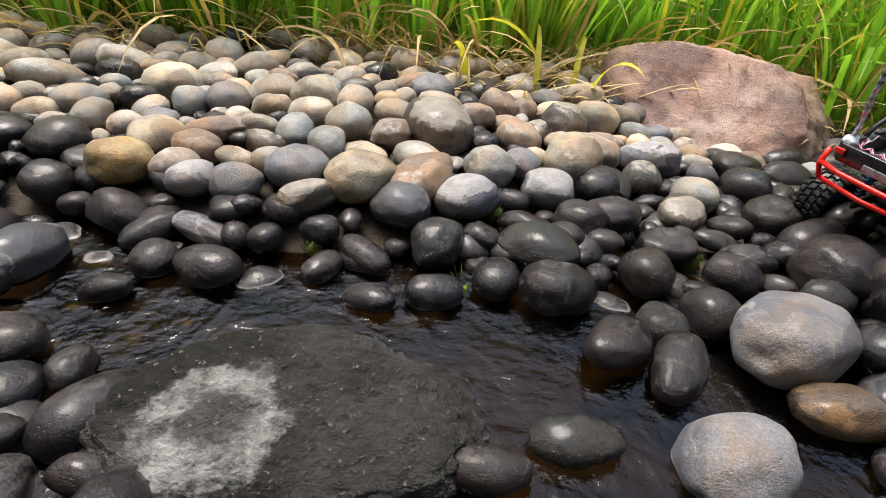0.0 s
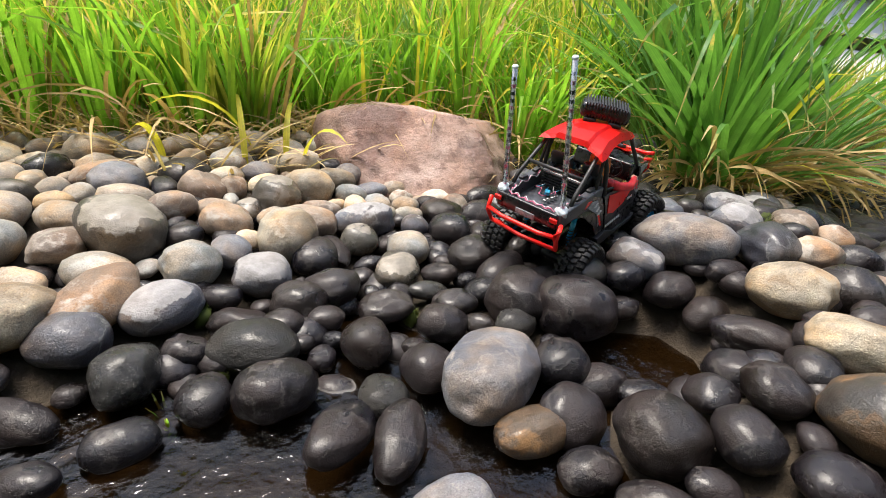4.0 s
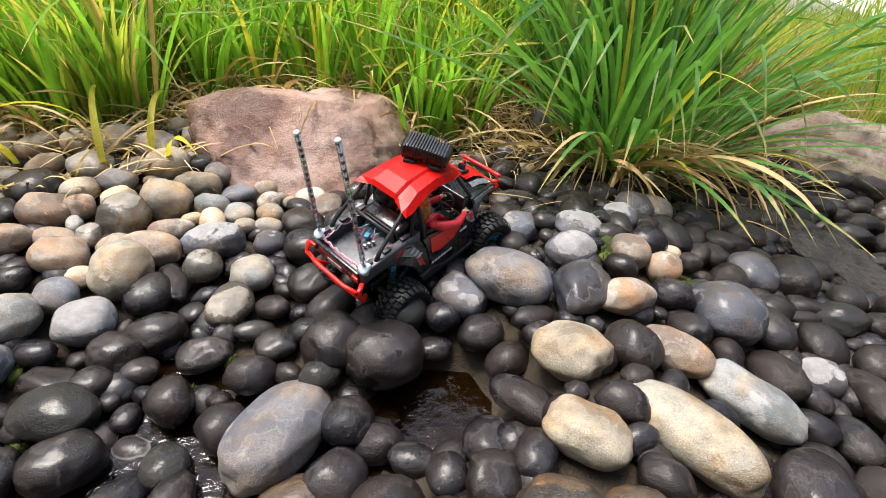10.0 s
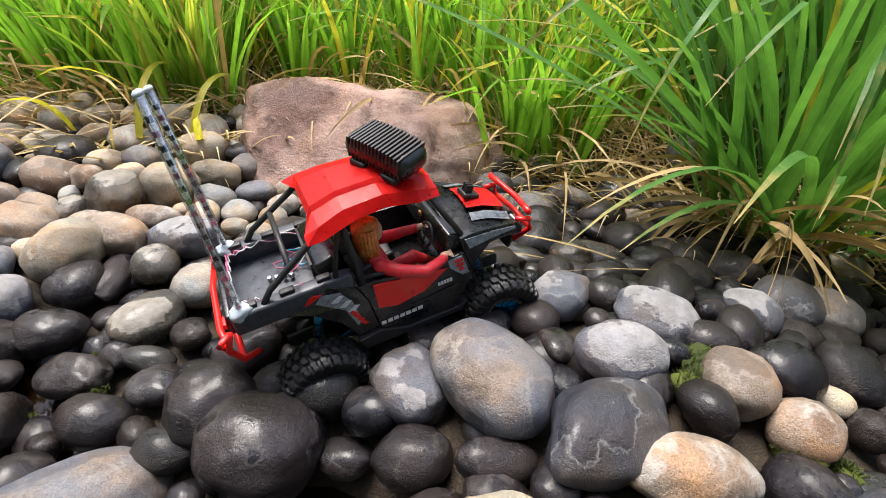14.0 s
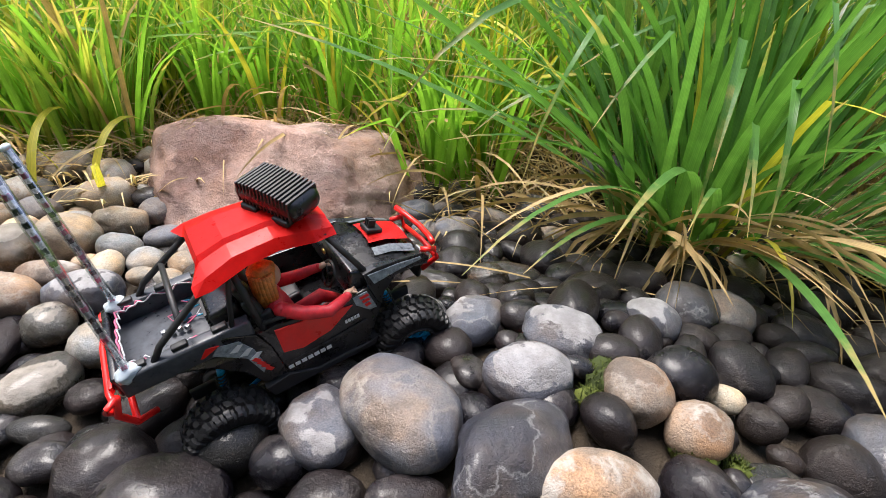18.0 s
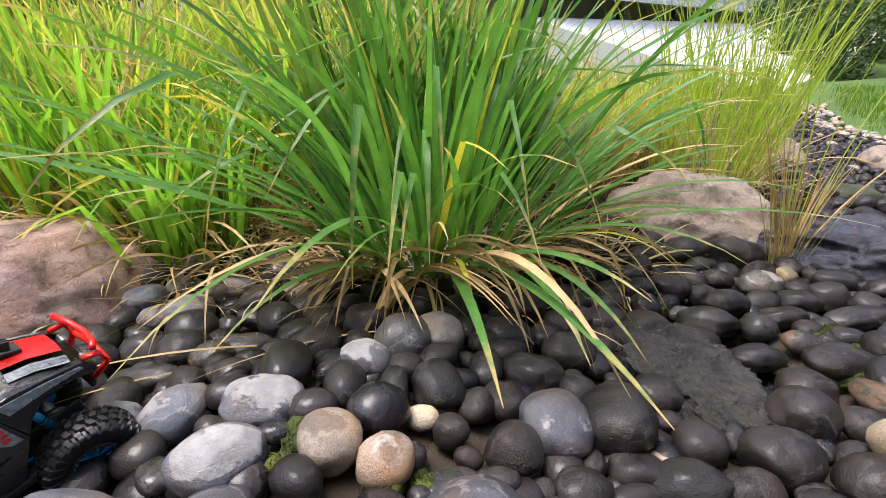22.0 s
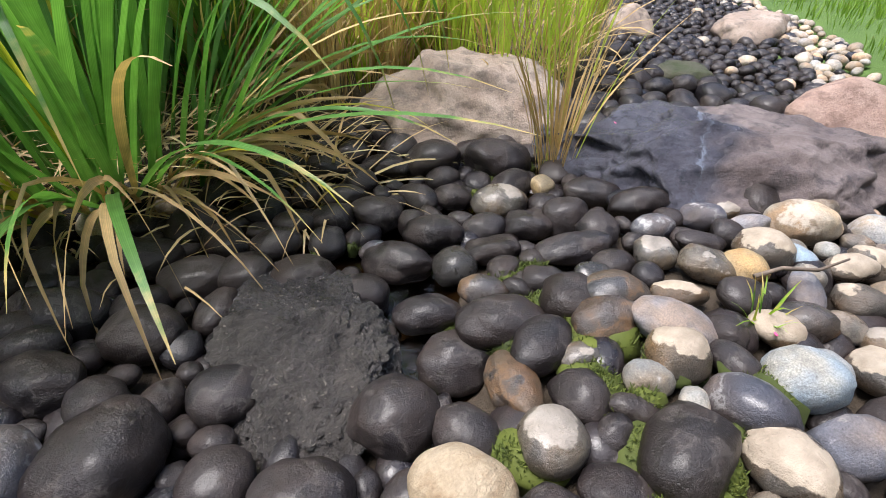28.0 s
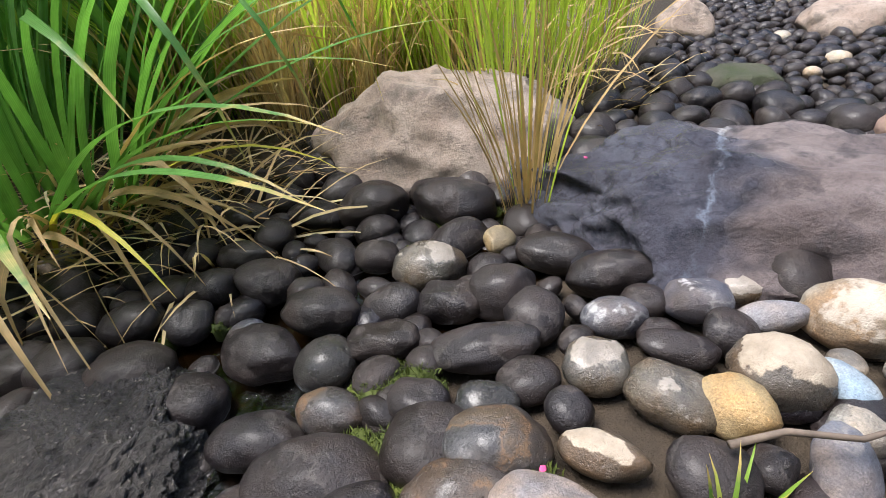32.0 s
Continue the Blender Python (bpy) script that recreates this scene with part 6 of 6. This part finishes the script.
# body sides
QUARTER = [(-0.262, 0.243), (-0.266, 0.226), (-0.24, 0.214), (-0.205, 0.216), (-0.15, 0.200), (-0.112, 0.166), (-0.092, 0.128), (-0.055, 0.126), (-0.062, 0.19), (-0.075, 0.222), (-0.11, 0.24), (-0.16, 0.247)]
DOOR = [(-0.061, 0.19), (-0.054, 0.128), (-0.01, 0.108), (0.085, 0.106), (0.122, 0.165), (0.108, 0.214), (0.06, 0.212), (0.0, 0.216), (-0.045, 0.226), (-0.072, 0.224)]
FENDER = [(0.109, 0.214), (0.123, 0.166), (0.135, 0.185), (0.165, 0.2), (0.205, 0.192), (0.236, 0.178), (0.242, 0.19), (0.228, 0.206), (0.18, 0.224), (0.13, 0.24), (0.105, 0.242)]
SILL = [(-0.095, 0.122), (-0.088, 0.1), (0.094, 0.097), (0.102, 0.112), (0.086, 0.107), (-0.01, 0.109), (-0.055, 0.127)]
for sy in (-1, 1):
    def side(outline, y0, y1, lean=0.10, bevel=0.0015):
        bm = prism(bmesh.new(), outline, y0, y1, bevel)
        for v in bm.verts:
            v.co.y = sy * (v.co.y - lean * (v.co.z - 0.16) - (0.25 * max(0, v.co.x - 0.11)) - 0.12 * max(0, -0.12 - v.co.x))
        bmesh.ops.recalc_face_normals(bm, faces=bm.faces[:])
        return bm
    q = part("quarter_panel", side(QUARTER, 0.088, 0.097), BLACK, car, smooth=False)
    part("red_flash", side([(-0.235, 0.2395), (-0.20, 0.226), (-0.15, 0.222), (-0.125, 0.234), (-0.16, 0.241)], 0.0968, 0.0985, bevel=0.0005), RED, q, smooth=False)
    part("grey_flash", side([(-0.128, 0.232), (-0.14, 0.22), (-0.10, 0.19), (-0.088, 0.15), (-0.08, 0.16), (-0.086, 0.2), (-0.1, 0.226)], 0.0968, 0.0982, bevel=0.0005), GREY, q, smooth=False)
    part("trim_strip", side([(-0.262, 0.242), (-0.265, 0.23), (-0.24, 0.22), (-0.205, 0.2215), (-0.235, 0.237)], 0.0968, 0.0982, bevel=0.0005), GREY, q, smooth=False)
    for k in range(4):
        part("mark_bar", side([(-0.096 + 0.004 * k, 0.183 - 0.009 * k), (-0.090 + 0.004 * k, 0.186 - 0.009 * k), (-0.083 + 0.004 * k, 0.177 - 0.009 * k), (-0.089 + 0.004 * k, 0.175 - 0.009 * k)], 0.0984, 0.0992, bevel=0), RED, q, smooth=False)
    for k in range(3):
        part("streak", side([(-0.118 + 0.01 * k, 0.214 - 0.014 * k), (-0.104 + 0.01 * k, 0.222 - 0.014 * k), (-0.097 + 0.01 * k, 0.219 - 0.014 * k), (-0.108 + 0.01 * k, 0.21 - 0.014 * k)], 0.0984, 0.099, bevel=0), WHITE, q, smooth=False)
    d = part("door", side(DOOR, 0.09, 0.1), BLACK, car, smooth=False)
    part("red_inset", side([(-0.05, 0.219), (-0.05, 0.172), (-0.02, 0.163), (0.03, 0.17), (0.075, 0.197), (0.02, 0.208)], 0.0998, 0.102, bevel=0.0006), RED, d, "red door panel", smooth=False)
    part("grey_inset", side([(0.078, 0.209), (0.08, 0.193), (0.1, 0.172), (0.114, 0.17), (0.104, 0.21)], 0.0998, 0.1015, bevel=0.0005), GREY, d, smooth=False)
    for k in range(3):
        part("mark_bar", side([(0.088 + 0.003 * k, 0.205 - 0.009 * k), (0.103, 0.206 - 0.009 * k), (0.106, 0.201 - 0.009 * k), (0.09 + 0.003 * k, 0.2 - 0.009 * k)], 0.1016, 0.1024, bevel=0), RED, d, smooth=False)
    part("door_line", side([(-0.045, 0.148), (0.09, 0.156), (0.092, 0.152), (-0.043, 0.144)], 0.0998, 0.101, bevel=0.0004), SATIN, d, smooth=False)
    for x0, x1, z in ((0.055, 0.082, 0.167), (-0.052, 0.024, 0.134)):
        n_ = 7 if x1 - x0 > 0.05 else 5
        wd = (x1 - x0) / n_
        for k in range(n_):
            part("white_mark", side([(x0 + k * wd, z), (x0 + (k + 0.78) * wd, z), (x0 + (k + 0.78) * wd, z + 0.0065), (x0 + k * wd, z + 0.0065)], 0.0998, 0.1008, bevel=0), WHITE, d, "plain white lettering bar", smooth=False)
    f = part("front_fender", side(FENDER, 0.086, 0.1), BLACK, car, smooth=False)
    part("grey_flash", side([(0.112, 0.238), (0.12, 0.215), (0.17, 0.208), (0.225, 0.197), (0.222, 0.203), (0.175, 0.22)], 0.0998, 0.1015, bevel=0.0005), GREY, f, smooth=False)
    for k in range(3):
        bm = bmesh.new()
        blob(bm, (0.15 + 0.026 * k, sy * (0.1012 - 0.25 * (0.04 + 0.026 * k) - 0.005), 0.213 - 0.004 * k), (0.0028, 0.001, 0.0028), sub=1)
        part("screw", bm, STEEL, f)
    part("sill", side(SILL, 0.086, 0.104), SATIN, car, smooth=False)
    bm = bmesh.new()
    for k in range(2):
        tube(bm, [(-0.08, sy * (0.104 - 0.003 * k), 0.109 - 0.006 * k), (0.09, sy * (0.104 - 0.003 * k), 0.107 - 0.006 * k)], 0.0018, 6)
    part("step_rib", bm, BLACK, car)

# load bed with its wiring
part("bed_floor", box(bmesh.new(), (-0.165, 0, 0.215), (0.18, 0.15, 0.006), None, 0.002), SKYGREY, car)
for sy in (-1, 1):
    part("bed_wall", box(bmesh.new(), (-0.165, sy * 0.077, 0.232), (0.18, 0.022, 0.036), None, 0.004), SKYGREY, car)
    for k in range(3):
        part("tie_block", box(bmesh.new(), (-0.225 + 0.055 * k, sy * 0.074, 0.252), (0.022, 0.012, 0.007), None, 0.002), SATIN, car)
part("tailgate", box(bmesh.new(), (-0.256, 0, 0.231), (0.010, 0.158, 0.036), None, 0.003), BLACK, car)
part("engine_cover", box(bmesh.new(), (-0.098, 0, 0.243), (0.045, 0.12, 0.05), (0, -12, 0), 0.008), BLACK, car)
bm = bmesh.new()
for k in range(6):
    box(bm, (-0.125, 0, 0.226 + 0.007 * k), (0.004, 0.1, 0.003))
part("louvre", bm, SATIN, car, smooth=False)
loop = [(-0.1, 0.066), (-0.2, 0.068), (-0.242, 0.06), (-0.246, 0.0), (-0.242, -0.06), (-0.2, -0.068), (-0.13, -0.066)]
pts = []
for (x0, y0), (x1, y1) in zip(loop, loop[1:]):
    for k in range(8):
        pts.append((x0 + (x1 - x0) * k / 8, y0 + (y1 - y0) * k / 8, 0.246 + 0.004 * math.sin(2.1 * len(pts))))
part("wire_loop", tube(bmesh.new(), pts, 0.0017, 6), PINKWIRE, car, "pink and white string-light wire")
part("wire_loop", tube(bmesh.new(), [(x * 0.97 - 0.004, y * 0.97, z + 0.003 * math.cos(1.7 * i)) for i, (x, y, z) in enumerate(pts)], 0.0013, 6), LEDSTRIP, car)
part("plug", box(bmesh.new(), (-0.155, 0.012, 0.228), (0.016, 0.012, 0.009), (0, 0, 25), 0.002), BLUEPLUG, car, "small blue wire connector")
for k in range(4):
    part("terminal", box(bmesh.new(), (-0.19 + 0.011 * k, -0.004 - 0.003 * k, 0.226), (0.007, 0.008, 0.008), (0, 0, 15 * k), 0.001), STEEL, car)
for k in range(3):
    pts = [(-0.16 + 0.02 * k + 0.02 * math.sin(1.3 * i + k), -0.01 + 0.008 * i, 0.227 + 0.004 * math.sin(2 * i + k)) for i in range(8)]
    part("wire", tube(bmesh.new(), pts, 0.0011, 5), (PINKWIRE, BLUEPLUG, LEDSTRIP)[k], car)

# two clear antenna tubes with LED strips, glued to the rear corners
for sy, lean_to in ((-1, (0.008, 0.034, 0.315)), (1, (0.002, 0.004, 0.275))):
    foot = Vector((-0.238, sy * 0.078, 0.244))
    tip = foot + Vector(lean_to)
    an = part("antenna", tube(bmesh.new(), [foot, foot.lerp(tip, 0.5), tip], 0.0062, 14), CLEAR, car, "clear plastic tube holding an LED strip")
    part("led_strip", tube(bmesh.new(), [foot, tip], 0.0036, 4), LEDSTRIP, an)
    for k in range(17):
        c = foot.lerp(tip, 0.05 + 0.054 * k)
        part("led", box(bmesh.new(), c, (0.0066, 0.0072, 0.0075), (0, -3, 0), 0.0008), SATIN if k % 3 else PINKWIRE, an, smooth=False)
    bm = bmesh.new()
    blob(bm, tip, (0.007, 0.007, 0.0045), (0, -16, 0), 2)
    part("cap", bm, GLUE, an)
    bm = bmesh.new()
    blob(bm, foot + Vector((0, 0, 0.004)), (0.017, 0.014, 0.012), (0, 0, 20), 3, 0.35, sy)
    part("glue_foot", bm, GLUE, an, "lump of whitish glue")

# bonnet, dash, seats, wheel
bm = bmesh.new()
rows = [(0.1, 0.25, 0.08), (0.135, 0.251, 0.078), (0.18, 0.24, 0.074), (0.222, 0.22, 0.066), (0.24, 0.19, 0.052), (0.236, 0.172, 0.05)]
vs = []
for x, z, w in rows:
    for k in range(9):
        u = k / 4 - 1
        vs.append(bm.verts.new((x - 0.006 * u * u, w * u, z - 0.014 * u * u - 0.004 * (abs(abs(u) - 0.5) < 0.1))))
face_all(bm, vs, len(rows), 9, False)
bmesh.ops.solidify(bm, geom=bm.faces[:], thickness=0.003)
part("bonnet", bm, BLACK, car)
for y0, w in ((0, 0.066), (0.052, 0.016), (-0.052, 0.016)):
    bm = bmesh.new()
    vs = []
    for x, z in ((0.148, 0.2495), (0.18, 0.2425), (0.222, 0.2225)):
        for k in range(5):
            y = y0 + w * (k / 4 - 0.5)
            u = y / 0.066
            vs.append(bm.verts.new((x - 0.006 * u * u, y, z + 0.0035 - 0.014 * u * u)))
    face_all(bm, vs, 3, 5, False)
    bmesh.ops.solidify(bm, geom=bm.faces[:], thickness=0.0025)
    part("bonnet_panel", bm, RED if not y0 else GREY, car, "red bonnet panel" if not y0 else "")
part("camera_mount", box(bmesh.new(), (0.168, 0.0, 0.252), (0.03, 0.03, 0.008), (0, 22, 0), 0.002), SATIN, car, "black clip mount on the bonnet")
bm = bmesh.new()
for k in (-1, 0, 1):
    box(bm, (0.168, 0.006 * k, 0.263), (0.014, 0.003, 0.016), (0, 22, 0), 0.001)
part("mount_prong", bm, SATIN, car, smooth=False)
part("dashboard", box(bmesh.new(), (0.098, 0, 0.222), (0.035, 0.165, 0.045), (0, 18, 0), 0.006), BLACK, car)
bm = bmesh.new()
blob(bm, (0.079, 0.012, 0.236), (0.003, 0.006, 0.006), sub=2)
part("gauge", bm, BRASS, car)
bm = bmesh.new()
ringp = [(0.0, 0.021 * math.cos(2 * math.pi * k / 20), 0.021 * math.sin(2 * math.pi * k / 20)) for k in range(21)]
tube(bm, ringp, 0.0028, 6)
for k in range(3):
    tube(bm, [(0, 0, 0), (0, 0.02 * math.cos(2.1 * k + 0.5), 0.02 * math.sin(2.1 * k + 0.5))], 0.002, 5)
st = part("steering_wheel", bm, SATIN, car)
st.matrix_basis = pose(0.064, -0.042, 0.232, 0, 28, 0)
for sy in (-1, 1):
    bm = bmesh.new()
    box(bm, (-0.012, sy * 0.044, 0.148), (0.07, 0.066, 0.026), (0, -6, 0), 0.009)
    for k in (-1, 1):
        box(bm, (-0.01, sy * 0.044 + k * 0.03, 0.16), (0.06, 0.012, 0.024), (0, -6, 0), 0.005)
    s = part("seat", bm, SATIN, car)
    bm = bmesh.new()
    box(bm, (-0.054, sy * 0.044, 0.212), (0.022, 0.06, 0.12), (0, -14, 0), 0.009)
    for k in (-1, 1):
        box(bm, (-0.046, sy * 0.044 + k * 0.029, 0.2), (0.03, 0.01, 0.085), (0, -14, 0), 0.004)
    box(bm, (-0.07, sy * 0.044, 0.279), (0.018, 0.04, 0.03), (0, -14, 0), 0.007)
    part("backrest", bm, SATIN, s)

# cage
for sy in (-1, 1):
    for pts, r in (([(0.112, sy * 0.08, 0.24), (0.10, sy * 0.075, 0.265), (0.072, sy * 0.063, 0.321)], 0.005), ([(-0.062, sy * 0.086, 0.222), (-0.066, sy * 0.08, 0.29), (-0.07, sy * 0.066, 0.336)], 0.0055),
                   ([(-0.205, sy * 0.078, 0.248), (-0.19, sy * 0.077, 0.268), (-0.1, sy * 0.068, 0.33), (-0.07, sy * 0.064, 0.338)], 0.005), ([(-0.07, sy * 0.064, 0.338), (0.0, sy * 0.062, 0.34), (0.072, sy * 0.062, 0.322)], 0.005),
                   ([(-0.1, sy * 0.08, 0.245), (-0.085, sy * 0.076, 0.3), (-0.072, sy * 0.073, 0.34)], 0.004), ([(-0.062, sy * 0.088, 0.236), (-0.02, sy * 0.09, 0.231), (0.0, sy * 0.092, 0.228)], 0.0035)):
        part("cage_bar", tube(bmesh.new(), pts, r, 9), SATIN, car)
for x, z, w in ((-0.07, 0.337, 0.066), (0.072, 0.32, 0.063), (-0.155, 0.292, 0.073)):
    part("cage_bar", tube(bmesh.new(), [(x, -w, z), (x, w, z)], 0.0045, 9), SATIN, car)
part("mirror", box(bmesh.new(), (0.068, 0.0, 0.312), (0.008, 0.03, 0.014), None, 0.003), SATIN, car)

# red roof: flat raised middle, sloping side facets, rear corners drawn out
bm = bmesh.new()
rows = [(-0.122, 0.342, 0.09), (-0.1, 0.352, 0.089), (-0.06, 0.36, 0.078), (0.0, 0.36, 0.073), (0.054, 0.348, 0.073), (0.088, 0.332, 0.066)]
across = [(-1, -0.024), (-0.86, -0.008), (-0.5, -0.003), (-0.42, 0.003), (0.42, 0.003), (0.5, -0.003), (0.86, -0.008), (1, -0.024)]
vs = []
for i, (x, z, w) in enumerate(rows):
    for u, dz in across:
        notch = 0.03 * max(0, 1 - abs(u) * 1.15) if i == 0 else (0.012 * (abs(u) > 0.9) if i == 2 else 0)
        vs.append(bm.verts.new((x + notch, w * u, z + dz * (0.55 if i in (0, 5) else 1))))
face_all(bm, vs, len(rows), len(across), False)
bmesh.ops.solidify(bm, geom=bm.faces[:], thickness=0.004)
part("roof", bm, RED, car, "glossy red moulded plastic roof", smooth=False)

# black finned pod on the roof
pod = new("roof_pod")
pod.empty_display_size = 0.03
pod.parent = car
pod.matrix_basis = pose(0.035, 0.0, 0.381, 0, 8, POD)
tagged(pod, "black finned plastic pod fixed to the roof")
part("shell", box(bmesh.new(), (0, 0, 0), (0.118, 0.062, 0.036), None, 0.014), BLACK, pod)
for k in range(15):
    x = -0.048 + 0.0068 * k
    h = 0.017 * math.sqrt(max(0.2, 1 - (x / 0.075) ** 2))
    part("fin", prism(bmesh.new(), [(x - 0.0016, -0.014), (x + 0.0016, -0.014), (x + 0.0024, h + 0.007), (x - 0.0008, h + 0.007)], -0.031, 0.031, 0.0008), SATIN, pod, smooth=False)
part("foot", box(bmesh.new(), (-0.03, 0, -0.02), (0.03, 0.07, 0.01), None, 0.003), SATIN, pod)
part("foot", box(bmesh.new(), (0.03, 0, -0.02), (0.03, 0.07, 0.01), None, 0.003), SATIN, pod)

# red tube bumpers
for pts, r in (([(-0.262, -0.094, 0.232), (-0.274, -0.094, 0.2), (-0.262, -0.09, 0.168), (-0.24, -0.07, 0.152)], 0.0052), ([(-0.262, 0.094, 0.232), (-0.274, 0.094, 0.2), (-0.262, 0.09, 0.168), (-0.24, 0.07, 0.152)], 0.0052),
               ([(-0.272, -0.094, 0.205), (-0.28, -0.05, 0.203), (-0.28, 0.05, 0.203), (-0.272, 0.094, 0.205)], 0.0052), ([(-0.262, -0.09, 0.168), (-0.268, 0, 0.166), (-0.262, 0.09, 0.168)], 0.0048),
               ([(-0.262, -0.094, 0.232), (-0.276, -0.1, 0.226), (-0.282, -0.094, 0.215), (-0.274, -0.09, 0.2)], 0.0046)):
    part("rear_bumper_bar", tube(bmesh.new(), pts, r, 9), RED, car, "red tubular bumper bar")
for pts, r in (([(0.232, -0.056, 0.206), (0.256, -0.062, 0.2), (0.26, -0.06, 0.176), (0.235, -0.045, 0.15)], 0.0052), ([(0.232, 0.056, 0.206), (0.256, 0.062, 0.2), (0.26, 0.06, 0.176), (0.235, 0.045, 0.15)], 0.0052),
               ([(0.25, -0.068, 0.222), (0.26, -0.04, 0.212), (0.264, 0, 0.21), (0.26, 0.04, 0.212), (0.25, 0.068, 0.222)], 0.0056), ([(0.26, -0.06, 0.176), (0.266, 0, 0.174), (0.26, 0.06, 0.176)], 0.005)):
    part("front_bumper_bar", tube(bmesh.new(), pts, r, 9), RED, car, "red tubular bumper bar")
part("skid_plate", box(bmesh.new(), (0.236, 0, 0.148), (0.008, 0.08, 0.045), (0, 25, 0), 0.003), SATIN, car)
for sy in (-1, 1):
    part("headlight", box(bmesh.new(), (0.238, sy * 0.04, 0.19), (0.01, 0.026, 0.012), (0, 30, 0), 0.003), STEEL, car, "small clear headlight")
    part("tail_light", box(bmesh.new(), (-0.264, sy * 0.074, 0.236), (0.005, 0.018, 0.01), None, 0.001), RED, car)
part("number_plate", box(bmesh.new(), (-0.2615, 0, 0.222), (0.003, 0.05, 0.014), None, 0.001), GREY, car)

# the doll at the wheel, one plain mesh
bm = bmesh.new()
kinds = []


def limb(kind, pts, r):
    tube(bm, pts, r, 10)
    for p, q in ((pts[0], r[0]), (pts[-1], r[-1])):
        blob(bm, p, (q, q, q), sub=2)
    fill_kind(kind)


def fill_kind(kind):
    for f in list(bm.faces)[len(kinds):]:
        kinds.append(kind)


Y0 = -0.044
blob(bm, (-0.026, Y0, 0.205), (0.022, 0.031, 0.047), (0, -8, 0), 3, 0.12, 2)
blob(bm, (-0.016, Y0, 0.166), (0.034, 0.032, 0.018), (0, 0, 0), 3)
blob(bm, (-0.03, Y0, 0.238), (0.017, 0.036, 0.014), (0, -8, 0), 3)
fill_kind(0)
for sy in (-1, 1):
    limb(0, [(-0.01, Y0 + sy * 0.016, 0.168), (0.045, Y0 + sy * 0.02, 0.178), (0.082, Y0 + sy * 0.018, 0.146)], [0.015, 0.0125, 0.009])
limb(0, [(-0.028, Y0 - 0.036, 0.238), (0.0, Y0 - 0.05, 0.224), (0.036, Y0 - 0.062, 0.216), (0.07, Y0 - 0.054, 0.221)], [0.0125, 0.0115, 0.0105, 0.0075])
limb(0, [(-0.028, Y0 + 0.034, 0.238), (0.01, Y0 + 0.044, 0.222), (0.055, Y0 + 0.02, 0.238)], [0.0125, 0.011, 0.0075])
limb(1, [(-0.028, Y0, 0.245), (-0.025, Y0, 0.262)], [0.008, 0.008])
blob(bm, (-0.022, Y0, 0.281), (0.0165, 0.0155, 0.021), (0, 0, 0), 3)
for c in ((0.074, Y0 - 0.049, 0.223), (0.061, Y0 + 0.018, 0.24)):
    blob(bm, c, (0.0095, 0.006, 0.005), (0, 0, 10), 2)
    for k in range(4):
        tube(bm, [c, (c[0] + 0.014, c[1] - 0.006 + 0.004 * k, c[2] - 0.003 + 0.001 * k)], 0.0018, 5)
fill_kind(1)
blob(bm, (-0.03, Y0, 0.288), (0.021, 0.021, 0.022), (0, 0, 0), 3, 0.15, 4)
blob(bm, (-0.041, Y0, 0.262), (0.014, 0.023, 0.034), (0, 8, 0), 3, 0.2, 5)
for k in range(16):
    a = math.pi * (0.42 + 1.16 * k / 15)
    x, y = -0.029 + 0.019 * math.cos(a), Y0 + 0.02 * math.sin(a)
    tube(bm, [(x, y, 0.296), (x - 0.002, y * 1.0 + 0.003 * math.sin(a), 0.265), (x - 0.003, y + 0.004 * math.sin(3 * a), 0.228 + 0.006 * math.sin(5 * a))], [0.005, 0.0055, 0.002], 6)
fill_kind(2)
for f, k in zip(bm.faces, kinds):
    f.material_index = k
doll = new("doll", mesh_of("doll", bm, [SUIT, SKIN, HAIR]))
doll.matrix_world = CAR
tagged(doll, "orange-haired plastic doll in a red suit at the wheel", "doll")
